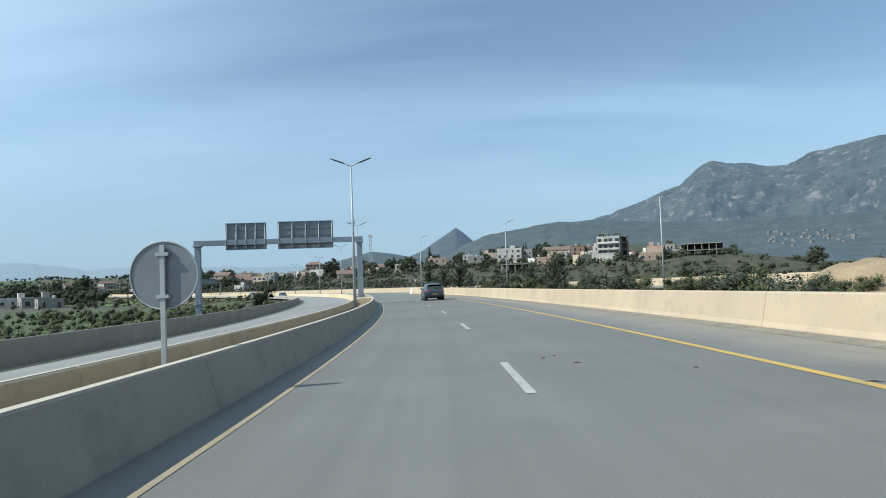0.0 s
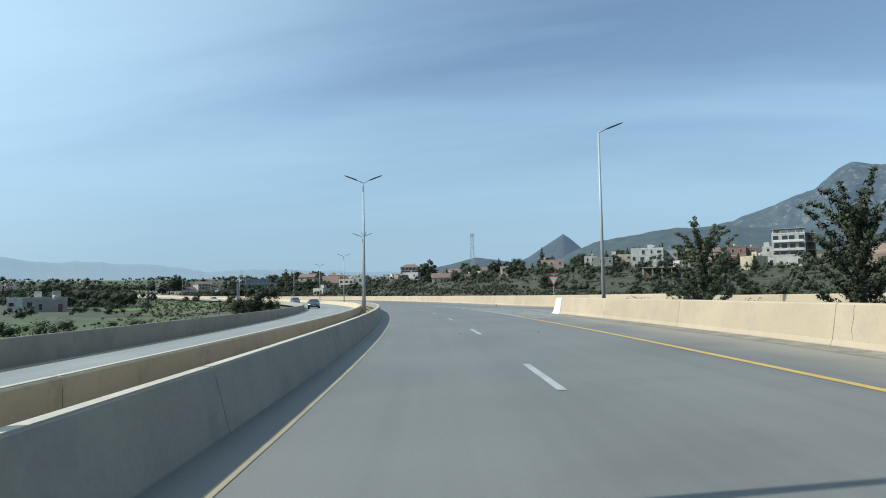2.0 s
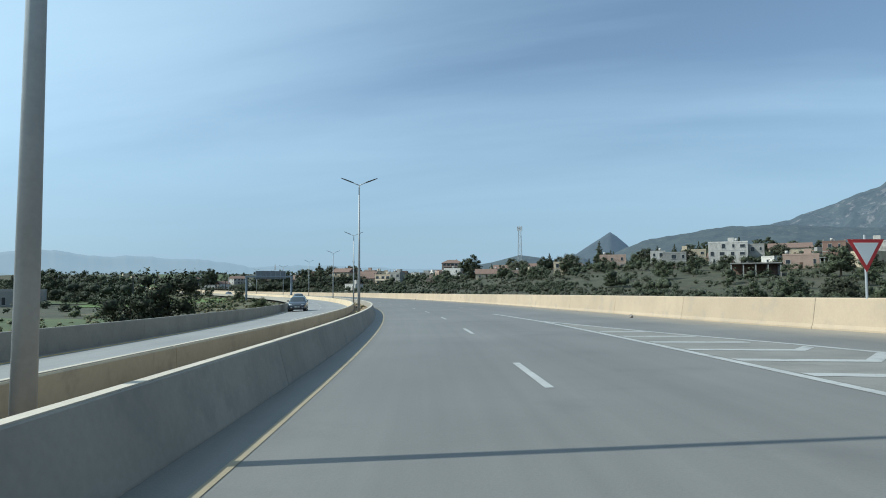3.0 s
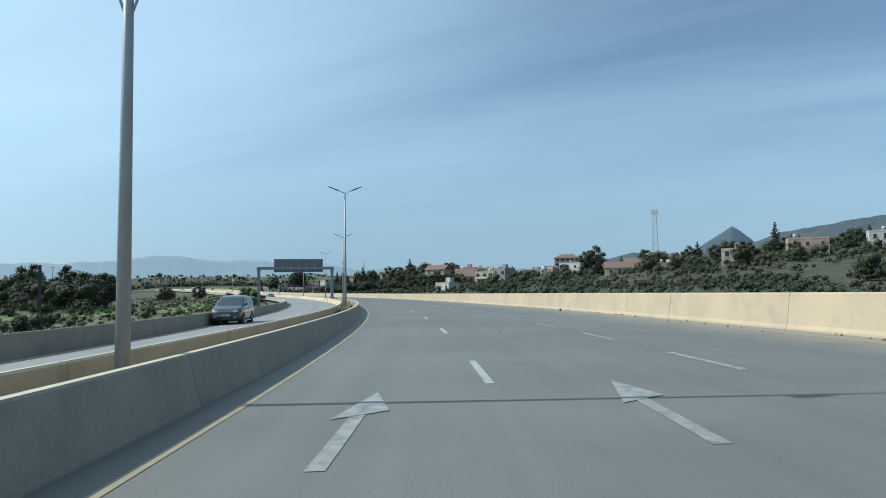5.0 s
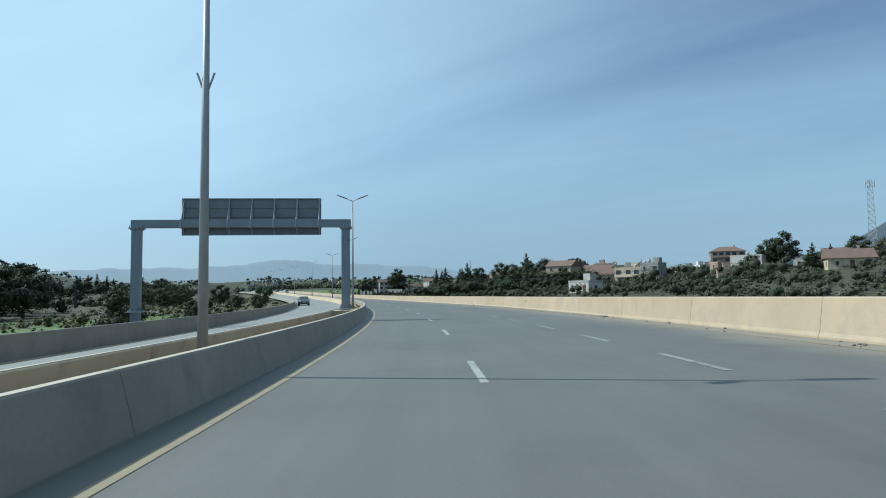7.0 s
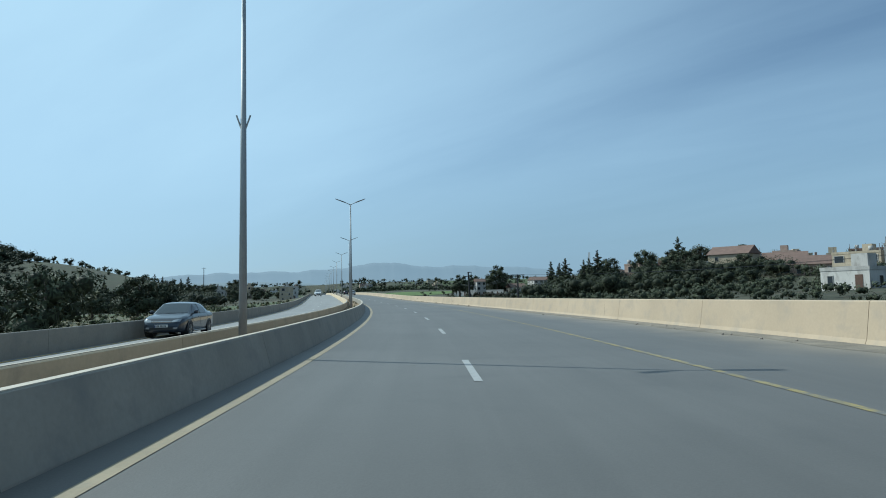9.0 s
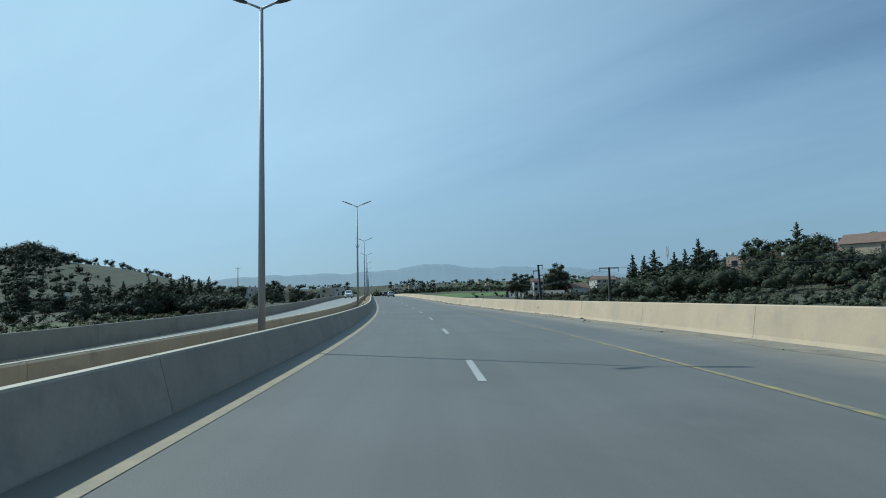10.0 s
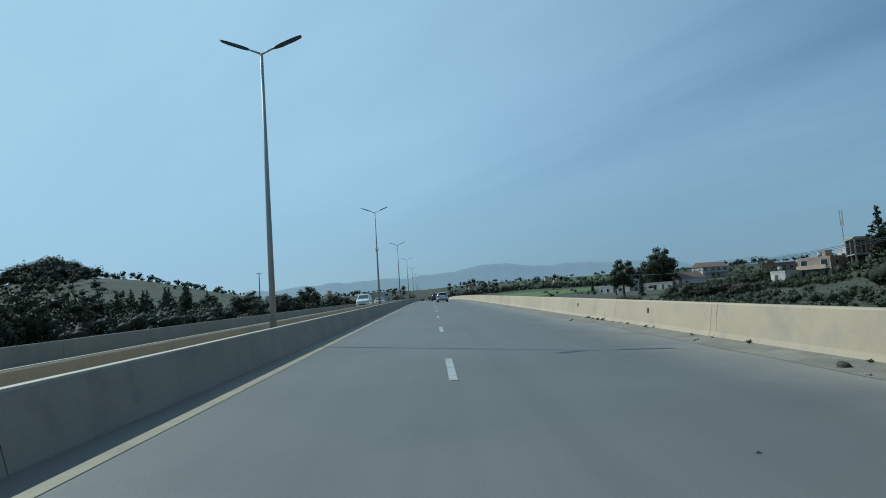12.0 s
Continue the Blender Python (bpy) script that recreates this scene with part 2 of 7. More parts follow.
def thing(name, m, label, category, group="", kind=""):
    ob = new(name)
    ob.empty_display_size = 0.3
    ob.matrix_world = m
    return tagged(ob, label, category, group, kind)


def box(bm, x0, y0, z0, x1, y1, z1, m=None, bevel=0.0):
    r = bmesh.ops.create_cube(bm, size=1)
    mm = Matrix.Translation(((x0 + x1) / 2, (y0 + y1) / 2, (z0 + z1) / 2)) @ Matrix.Diagonal((x1 - x0, y1 - y0, z1 - z0, 1))
    bmesh.ops.transform(bm, matrix=(m @ mm if m else mm), verts=r["verts"])
    if bevel:
        es = list({e for v in r["verts"] for e in v.link_edges})
        bmesh.ops.bevel(bm, geom=es, offset=bevel, segments=2, affect="EDGES", profile=0.6)
    return bm


def rod(bm, a, b, r0, r1=None, n=10, caps=True):
    a, b = Vector(a), Vector(b)
    r1 = r0 if r1 is None else r1
    q = (b - a).to_track_quat("Z", "Y").to_matrix().to_4x4()
    bmesh.ops.create_cone(bm, cap_ends=caps, segments=n, radius1=r0, radius2=max(r1, 1e-4), depth=(b - a).length,
                          matrix=Matrix.Translation((a + b) / 2) @ q)
    return bm


# ------------------------------------------------------- the line of the road
# curvature, cross fall and grade along the way s; u is metres to the right of the ridden line
S_K = [-57 + 57 * i for i in range(14)]
KAPPA = [0.002182, 0.002256, 0.002331, 0.001937, 0.002373, 0.002171, 0.002046, 0.002178, 0.001751, 0.00001, 0.00005, 0.0, 0.0, 0.0]
FALL = [0.0161, 0.0167, 0.0146, 0.0147, 0.0183, 0.0165, 0.0093, -0.0026, -0.0138, -0.0241, -0.0231, -0.0176, -0.0113, -0.0055]
GRADE = [-0.0127, -0.0172, -0.0081, -0.012, -0.0112, -0.0055, -0.004, 0.0022, 0.0084, 0.0167, 0.0149, 0.01, 0.006, 0.002]
S_GRID = np.arange(-160, 1500, 2.0)
TH = np.cumsum(np.interp(S_GRID, S_K, KAPPA)) * 2.0
TH -= np.interp(0, S_GRID, TH)
RX, RY = np.cumsum(-np.sin(TH)) * 2.0, np.cumsum(np.cos(TH)) * 2.0
RX, RY = RX - np.interp(0, S_GRID, RX), RY - np.interp(0, S_GRID, RY)
RZ = np.cumsum(np.interp(S_GRID, S_K, GRADE)) * 2.0
RZ -= np.interp(0, S_GRID, RZ)


def way(s):
    return float(np.interp(s, S_GRID, TH))


def rp(s, u, h=0.0):
    a = way(s)
    return Vector((float(np.interp(s, S_GRID, RX)) + u * math.cos(a), float(np.interp(s, S_GRID, RY)) + u * math.sin(a),
                   float(np.interp(s, S_GRID, RZ)) + float(np.interp(s, S_K, FALL)) * max(u, -4.4) + 0.035 * max(min(u + 4.4, 0), -9.6) + h))


def rframe(s, u, h=0.0, turn=0.0):
    """Upright frame at the road: x to the right, y ahead."""
    return Matrix.Translation(rp(s, u, h)) @ Matrix.Rotation(way(s) + radians(turn), 4, "Z")


R_EDGE_S = [-160, 108, 114, 122, 131, 138, 154, 200, 250, 325, 395, 450, 520, 1500]
R_EDGE_U = [7.5, 7.5, 15.4, 13.0, 11.4, 10.9, 10.5, 10.7, 10.1, 11.0, 8.9, 7.3, 7.1, 7.1]
RAMP_S, RAMP_U = [20, 40, 59, 81, 106, 114], [58, 44, 33, 24, 17.0, 15.4]       # outer edge of the slip road that joins from the right


def edge_r(s):
    return float(np.interp(s, R_EDGE_S, R_EDGE_U))


def sweep(svals, prof, closed=True, caps=True):
    """A strip along the road: prof(s) gives the (u, h) corners of its section."""
    bm = bmesh.new()
    rings, place = [], {}
    for s in svals:
        ring = []
        for u, h in prof(s):
            v = bm.verts.new(rp(s, u, h))
            place[v] = (s, u)
            ring.append(v)
        rings.append(ring)
    n = len(rings[0])
    for r0, r1 in zip(rings, rings[1:]):
        for i in range(n if closed else n - 1):
            j = (i + 1) % n
            bm.faces.new((r0[i], r1[i], r1[j], r0[j]))
    if closed and caps:
        bm.faces.new(rings[0])
        bm.faces.new(list(reversed(rings[-1])))
    bmesh.ops.recalc_face_normals(bm, faces=bm.faces[:])
    if not closed:
        uv = bm.loops.layers.uv.new("road")
        for f in bm.faces:
            for c in f.loops:
                c[uv].uv = place[c.vert]
        uv = bm.loops.layers.uv.new("verge")
        for f in bm.faces:
            for c in f.loops:
                q = place[c.vert]
                c[uv].uv = (edge_r(q[0]) - q[1], q[0])
    return bm


def span(a, b, step):
    n = max(1, round((b - a) / step))
    return [a + (b - a) * i / n for i in range(n + 1)]


S0, S1 = -120, 1400

# ------------------------------------------------------------------- road
tagged(part("road", sweep(span(S0, S1, 4), lambda s: [(-2.95, 0), (0.9, 0.0), (4.9, 0.0), (edge_r(s) + 0.3, 0.0)], False), M["asphalt"]),
       "sunlit grey asphalt carriageway with worn lane markings", "road", kind="structure")
tagged(part("road", sweep(span(S0, S1, 4), lambda s: [(-11.9, 0.0), (-4.4, 0.0)], False), M["asphalt_pale"]),
       "pale asphalt carriageway for oncoming traffic beyond the median", "road", kind="structure")


def line(name, a, b, u, w, material, label, step=2.0):
    uf = u if callable(u) else (lambda s: u)
    wf = w if callable(w) else (lambda s: w)
    return tagged(part(name, sweep(span(a, b, step), lambda s: [(uf(s) - wf(s) / 2, 0.006), (uf(s) + wf(s) / 2, 0.006)], False), material),
                  label, "road marking", kind="structure")


line("edge_line", S0, S1, -2.28, lambda s: float(np.interp(s, [100, 200, 300, 420], [0.08, 0.12, 0.165, 0.18])), M["yellow_pale"], "faded yellow edge line beside the median barrier", 4)
line("edge_line", S0, 107.6, 4.75, 0.16, M["yellow_line"], "yellow edge line beside the hard shoulder")
line("edge_line", 306, 437, lambda s: float(np.interp(s, [306, 330, 400, 520], [5.2, 5.1, 4.85, 4.7])), 0.14, M["yellow_worn"], "faint yellow edge line beside the dusty shoulder")
line("edge_line", 152, 312, lambda s: edge_r(s) - 0.9, 0.14, M["yellow_pale"], "worn yellow edge line along the outer barrier")
line("edge_line", S0, S1, -10.9, 0.16, M["yellow_line"], "yellow edge line of the far carriageway", 4)
for k in range(-8, 75):
    line("lane_dash", 7.992 + 12.348 * k, 7.992 + 12.348 * k + 3.3, 1.0, 0.135, M["white_line"], "worn white lane dash painted on the asphalt", 3.3)
    line("lane_dash", 2 + 12.348 * k, 5.3 + 12.348 * k, -7.9, 0.17, M["white_line"], "worn white lane dash painted on the asphalt", 3.3)
for k in range(22):
    line("merge_dash", 160 + 6.75 * k, 163.1 + 6.75 * k, 5.1, 0.17, M["white_worn"], "short white dash between lane and merging lane", 3.1)

# ---------------------------------------------------------------- barriers
H_MED = 0.67


def jersey(u, h, side, w=0.2):
    """Section of a concrete barrier; side: where its sloping foot points."""
    uf = u if callable(u) else (lambda s: u)
    hf = h if callable(h) else (lambda s: h)
    return lambda s: [(uf(s), -0.1), (uf(s), 0.08), (uf(s) - side * 0.14, 0.28 * hf(s) / 0.8), (uf(s) - side * 0.2, hf(s) - 0.02), (uf(s) - side * 0.22, hf(s)),
                      (uf(s) - side * (0.22 + w), hf(s)), (uf(s) - side * (0.25 + w), -0.1)]


def wall_section(u, h, side, batter=0.18, w=0.14):
    """Section of a plain concrete wall with one leaning face and a chamfered top."""
    return lambda s: [(u, -0.1), (u - side * 0.01, 0.02), (u - side * (batter - 0.004), h - 0.012), (u - side * (batter + 0.008), h), (u - side * (batter + w), h), (u - side * (batter + w + 0.02), h - 0.02),
                      (u - side * (batter + w + 0.02), -0.1)]


def plain_wall(u, h, side):
    uf = u if callable(u) else (lambda s: u)
    hf = h if callable(h) else (lambda s: h)
    return lambda s: [(uf(s), -0.1), (uf(s), 0.05), (uf(s) - side * 0.05, 0.16), (uf(s) - side * 0.17, hf(s) - 0.03), (uf(s) - side * 0.20, hf(s)), (uf(s) - side * 0.42, hf(s)), (uf(s) - side * 0.45, hf(s) - 0.03), (uf(s) - side * 0.48, -0.1)]


def barrier(name, a, b, prof, material, label, piece=8.0, seg=2.7, cap=None):
    top = thing(name, Matrix.Identity(4), label, "barrier", kind="structure")
    n = round((b - a) / piece)
    for i in range(n):
        p, q = a + (b - a) * i / n, a + (b - a) * (i + 1) / n
        pan = part("panel", sweep(span(p + 0.008, q - 0.008, seg), prof), material, top)
        # added strip along the top, coloured as if sunlit
        if cap:
            u0, u1, h = cap
            part("cap", sweep(span(p + 0.02, q - 0.02, seg), lambda s: [(u0, h - 0.012), (u0, h + 0.012), (u1, h + 0.012), (u1, h - 0.012)]), M["cap_sunlit"], pan)
    return top


barrier("median_barrier", S0, 680, wall_section(-2.80, H_MED, 1), M["concrete_grey"], "low grey concrete median barrier with a stained leaning face", cap=(-2.994, -3.11, H_MED))
barrier("median_barrier", S0, 680, wall_section(-4.78, 0.63, -1, 0.12), M["concrete_tan_bounce"], "low tan concrete median barrier along the far carriageway", cap=(-4.63, -4.54, 0.63))
barrier("roadside_barrier", S0, 680, wall_section(-11.7, 0.74, -1), M["concrete_grey"], "grey concrete barrier beyond the far carriageway")
h_out = lambda s: float(np.interp(s, [0, 60, 108, 150, 215, 335, 400, 450], [0.84, 0.87, 0.93, 1.02, 1.08, 1.08, 0.96, 0.83]))
barrier("roadside_barrier", S0, 110.4, plain_wall(7.5, h_out, -1), M["concrete"], "sunlit cream concrete roadside barrier with cracks")
barrier("roadside_barrier", 114, 682, plain_wall(edge_r, h_out, -1), M["concrete"], "sunlit cream concrete roadside barrier with open joints")
tagged(part("median_soil", sweep(span(S0, 680, 4), lambda s: [(-3.10, 0.16), (-3.7, 0.24), (-4.53, 0.16)], False), M["soil"]),
       "brown soil filling the narrow median", "soil", kind="structure")
tagged(part("plinth", sweep(span(54.9, 61.5, 1.1), lambda s: [(-3.135, 0.10), (-3.135, 0.655), (-4.505, 0.655), (-4.505, 0.10)]), M["concrete_tan_bounce"]),
       "pale concrete slab round the gantry foot, level with the barriers", "slab", kind="structure")
tagged(part("plinth", sweep(span(294.6, 297.4, 0.7), lambda s: [(-3.135, 0.10), (-3.135, 0.60), (-4.505, 0.60), (-4.505, 0.10)]), M["concrete_tan_bounce"]),
       "pale concrete slab round the second gantry foot", "slab", kind="structure")


# ------------------------------------------------------------------ ground
HILLS = [  # x, y, height, radius along x, radius along y
    (60, 420, 12, 130, 110), (-60, 560, 9, 130, 110), (-205, 640, 11, 70, 80), (160, 620, 30, 150, 150),
    (-745, 470, 40, 160, 130), (-385, 735, 6, 60, 50), (125, 300, 8, 55, 50), (-150, 740, 7, 120, 90), (-190, 535, 6, 42, 55),
    (-640, 1000, 8, 260, 160), (-480, 790, 4, 190, 110), (-330, 620, 3, 90, 70), (-640, 770, 6, 170, 120), (-430, 450, 4, 80, 60),
    (-1190, 760, 27, 190, 170), (-1010, 1020, 25, 190, 170), (-780, 1190, 23, 190, 170), (-560, 1290, 21, 180, 160), (-330, 1330, 16, 180, 150),
]


def lay(x, y):
    """Height of the land at x, y (numpy arrays): low plain, hills, and the bank that carries the road."""
    x, y = np.asarray(x, float), np.asarray(y, float)
    z = -4.2 + 0.5 * np.sin(x / 41.0) * np.cos(y / 53.0) + 0.25 * np.sin(x / 13.0 + y / 17.0)
    for hx, hy, a, rx, ry in HILLS:
        z = z + a * np.exp(-((x - hx) / rx) ** 2 - ((y - hy) / ry) ** 2)
    sx, sy, ss = RX[::3], RY[::3], S_GRID[::3]
    best, bs, side = np.full(x.shape, 1e9), np.zeros(x.shape), np.zeros(x.shape)
    for i in range(len(sx)):
        d = (x - sx[i]) ** 2 + (y - sy[i]) ** 2
        m = d < best
        a = np.interp(ss[i], S_GRID, TH)
        best = np.where(m, d, best)
        bs = np.where(m, ss[i], bs)
        side = np.where(m, (x - sx[i]) * math.cos(a) + (y - sy[i]) * math.sin(a), side)
    d = np.sqrt(best)
    u = np.where(side > 0, 1, -1) * d
    zr = np.interp(bs, S_GRID, RZ) + np.interp(bs, S_K, FALL) * np.clip(u, -4.4, 45) + 0.035 * np.clip(u + 4.4, -8, 0) - 0.45
    er = np.where((bs > 20) & (bs < 114), np.interp(bs, RAMP_S, RAMP_U), np.interp(bs, R_EDGE_S, R_EDGE_U))
    out = np.where(u > 0, np.maximum(u - er - 1.5, 0), np.maximum(-u - 12.8, 0))
    w = np.clip(out / np.where(u > 0, 14.0, np.interp(bs, [150, 260, 470, 560], [9.0, 36.0, 36.0, 14.0])), 0, 1)
    w = w * w * (3 - 2 * w)
    return zr * (1 - w) + z * w


def land(x, y):
    return float(lay(np.array([x]), np.array([y]))[0])


def ground_sheet():
    def axis(lo, hi, a, b, fine):
        mid = list(np.arange(a, b + 0.1, fine))
        left, right, d = [], [], fine
        v = a
        while v > lo:
            d *= 1.25
            v -= d
            left.append(v)
        v, d = b, fine
        while v < hi:
            d *= 1.25
            v += d
            right.append(v)
        return np.array(left[::-1] + mid + right)
    gx, gy = axis(-4600, 4600, -560, 240, 5.0), axis(-1500, 4600, -60, 780, 5.0)
    X, Y = np.meshgrid(gx, gy)
    Z = lay(X, Y)
    nx, ny = len(gx), len(gy)
    v = np.stack([X.ravel(), Y.ravel(), Z.ravel()], 1)
    idx = np.arange(nx * ny).reshape(ny, nx)
    f = np.stack([idx[:-1, :-1].ravel(), idx[:-1, 1:].ravel(), idx[1:, 1:].ravel(), idx[1:, :-1].ravel()], 1)
    me = bpy.data.meshes.new("ground")
    me.from_pydata(v.tolist(), [], f.tolist())
    me.polygons.foreach_set("use_smooth", [True] * len(me.polygons))
    me.materials.append(M["grass"])
    return tagged(new("ground", me), "rough green and dry grassland rolling to the horizon", "ground", kind="structure")


ground_sheet()


def dry_bank():
    """Brown grass on the long slope inside the bend."""
    bm = bmesh.new()
    ss, us = span(215, 520, 5), [-12.4, -14, -17, -20, -24, -28, -33, -38, -43]
    rows_ = []
    for s in ss:
        row = []
        for u in us:
            uu = u + (3.0 * noise.noise(Vector((s * 0.05, u * 0.1, 0))) if u < -40 else 0)
            p = rp(s, uu)
            row.append(bm.verts.new((p.x, p.y, land(p.x, p.y) + 0.08)))
        rows_.append(row)
    for a, b in zip(rows_, rows_[1:]):
        for i in range(len(us) - 1):
            bm.faces.new((a[i], b[i], b[i + 1], a[i + 1]))
    M["dry_grass"] = mat("dry_grass", (0.105, 0.085, 0.048), 0.95, var=0.35, scale=7, fine=2.5, bump=0.8, bump_d=0.15, dark=(0.046, 0.072, 0.022), dark_at=(0.46, 0.58))
    tagged(part("bank", bm, M["dry_grass"], smooth=True), "brown dry grass on the long bank inside the bend", "grass bank", kind="structure")


dry_bank()


def earth_mound():
    """A heap of bare earth beyond the barrier."""
    c = rp(35.5, 25.5)
    bm = bmesh.new()
    n = 22
    grid = []
    for j in range(n + 1):
        row = []
        for i in range(n + 1):
            dx, dy = (i / n - 0.5) * 17, (j / n - 0.5) * 22
            x, y = c.x + dx, c.y + dy
            k = math.exp(-(dx / 3.6) ** 2 - (dy / 4.4) ** 2) * (1 + 0.25 * noise.noise(Vector((x * 0.4, y * 0.4, 0))))
            row.append(bm.verts.new((x, y, land(x, y) - 0.15 + k * (1.6 - land(c.x, c.y)) + 0.12 * noise.noise(Vector((x, y, 3))))))
        grid.append(row)
    for j in range(n):
        for i in range(n):
            bm.faces.new((grid[j][i], grid[j][i + 1], grid[j + 1][i + 1], grid[j + 1][i]))
    M["earth"] = mat("bare_earth", (0.30, 0.215, 0.135), 0.95, var=0.25, scale=1.6, fine=6, bump=0.7, bump_d=0.06, dark=(0.17, 0.14, 0.085), dark_at=(0.52, 0.72))
    tagged(part("earth_mound", bm, M["earth"], smooth=True), "heap of bare tan earth behind the barrier", "earth mound", kind="structure")


earth_mound()


# ------------------------------------------------------------ street lamps
def lamp_proto(arms, h=8.75):
    top = thing("street_lamp", Matrix.Identity(4), "", "street lamp")
    part("base_plate", box(bmesh.new(), -0.2, -0.2, 0, 0.2, 0.2, 0.03), M["steel"], top)
    part("pole", rod(bmesh.new(), (0, 0, 0.02), (0, 0, h), 0.10, 0.045, 12), M["steel"], top, smooth=True)
    for sx in arms:
        root, tip = Vector((sx * 0.26, 0, h + 0.10)), Vector((sx * 1.22, 0, h + 0.47))
        part("arm", rod(bmesh.new(), (0, 0, h - 0.02), root + (tip - root) * 0.18, 0.034, 0.026, 8), M["steel"], top, smooth=True)
        q = Matrix.Translation(root) @ (tip - root).to_track_quat("X", "Z").to_matrix().to_4x4()
        bm = bmesh.new()
        rings = []
        for x, w, z in ((0.10, 0.03, 0.022), (0.2, 0.075, 0.034), (0.36, 0.115, 0.038), (0.8, 0.125, 0.03), (0.98, 0.10, 0.02), (1.03, 0.06, 0.012)):
            rings.append([bm.verts.new(q @ Vector((x, y * w, zz * z))) for y, zz in ((-1, -0.7), (-1, 0.3), (-0.6, 1), (0.6, 1), (1, 0.3), (1, -0.7))])
        for r0, r1 in zip(rings, rings[1:]):
            for i in range(6):
                bm.faces.new((r0[i], r0[(i + 1) % 6], r1[(i + 1) % 6], r1[i]))
        bm.faces.new(rings[0][::-1])
        bm.faces.new(rings[-1])
        bmesh.ops.recalc_face_normals(bm, faces=bm.faces[:])
        part("lamp_head", bm, M["lamp_black"], top, "dark flat lamp head")
    return top


double_lamp = lamp_proto((-1, 1))
tagged(double_lamp, "tall grey street lamp with two raised heads in the median", group="median street lamps")
double_lamp.matrix_world = rframe(38.314, -3.9, 0.0)
plain_lamp = copy_thing(double_lamp, rframe(38.314 + 38.47, -3.9, 0.0))
for sx in (-1, 1):
    part("flag_holder", rod(bmesh.new(), (0, 0, 5.1), (sx * 0.16, 0, 5.55), 0.02, n=6), M["steel"], double_lamp)
for k in range(-2, 20):
    if k not in (0, 1):
        copy_thing(plain_lamp if k % 2 else double_lamp, rframe(38.314 + 38.47 * k, -3.9, 0.0))
single_lamp = lamp_proto((1,), 9.0)
tagged(single_lamp, "tall grey street lamp with one head beside the slip road", group="slip road street lamps")
single_lamp.matrix_world = rframe(59.3, 24.9, -0.3)
copy_thing(single_lamp, rframe(81.2, 15.3, -0.2))
copy_thing(single_lamp, rframe(104.0, 8.05, 0))

# slip road from the right, its outer barrier, and the painted nose between
ramp_in = lambda s: float(np.interp(s, RAMP_S, RAMP_U)) - 8.0
tagged(part("slip_road", sweep(span(24, 112, 3), lambda s: [(max(ramp_in(s), 8.0), -0.01), (float(np.interp(s, RAMP_S, RAMP_U)) + 0.3, -0.01)], False), M["asphalt"]),
       "grey asphalt slip road joining the carriageway", "road", kind="structure")
barrier("roadside_barrier", 24, 114, jersey(lambda s: float(np.interp(s, RAMP_S, RAMP_U)), 0.8, -1), M["concrete"], "cream concrete barrier along the outside of the slip road", 9.0)
nose = barrier("barrier_end", 110.45, 112.4, lambda s: [(u, h * (1.0 if h < 0.05 else max(0.06, min(1.0, (112.45 - s) / 0.75)))) for u, h in plain_wall(7.5, 0.93, -1)(s)], M["whitewash"],
               "whitewashed sloping end of the concrete barrier", 1.95, 0.15)
line("nose_line", 107.6, 150, lambda s: float(np.interp(s, [107.6, 112, 138, 150], [4.8, 4.95, 4.9, 4.5])), 0.2, M["white_line"], "solid white line along the hatched nose")
nose_out = lambda s: float(np.interp(s, [106, 112.3, 112.4, 117.2, 120.6, 124.7, 130, 139], [7.38, 7.38, 10.3, 9.6, 8.8, 8.0, 6.6, 4.95]))
line("nose_line", 115, 139, nose_out, 0.2, M["white_line"], "white line between hatched nose and slip road")
tagged(part("hatched_nose", sweep(span(105, 136, 1), lambda s: [(5.06, 0.004), (max(nose_out(s) - 0.12, 5.1), 0.004)], False), M["asphalt_dusty"]), "dusty pale asphalt under the hatched nose", "road", kind="structure")
# each stripe slants back from the lane and turns forward again at the slip road
for k in range(-3, 9):
    a = 113.04 + 2.2 * k
    bend = min(7.2, nose_out(a) - 0.1)
    path = [(a, 5.08), (a - 0.33 * (bend - 5.08), bend)]
    if bend == 7.2 and a > 114:
        end = min(8.9, nose_out(a + 1.2) - 0.05)
        if end > bend:
            path.append((path[1][0] + 1.1 * (end - bend), end))
    bm = bmesh.new()
    rows = [[bm.verts.new(rp(s_ + ds, u_, 0.009)) for ds in (0, 0.4)] for s_, u_ in path]
    for p_, q_ in zip(rows, rows[1:]):
        bm.faces.new((p_[0], q_[0], q_[1], p_[1]))
    bmesh.ops.recalc_face_normals(bm, faces=bm.faces[:])
    tagged(part("hatch_stripe", bm, M["white_line"]), "bent white hatch stripe, worn and dusty", "road marking", kind="structure")


def arrow(s, u, lean):
    """Merge arrow: a slanting stem with a one-sided head."""
    bm = bmesh.new()
    stem = [(0.0, -0.085), (0.0, 0.085), (2.6, 0.085 + lean), (2.6, -0.085 + lean)]
    head = [(2.1, -0.30 + lean), (2.55, 0.34 + lean), (4.0, lean + 0.1)]
    for pts in (stem, head):
        f = bm.faces.new([bm.verts.new(rp(s + a, u + b, 0.006 if pts is stem else 0.010)) for a, b in pts])
    bmesh.ops.recalc_face_normals(bm, faces=bm.faces[:])
    tagged(part("road_arrow", bm, M["white_worn"]), "worn white direction arrow painted on the lane", "road marking", kind="structure")


arrow(188.7, -0.82, 0.1)
arrow(189.1, 2.56, 0.1)


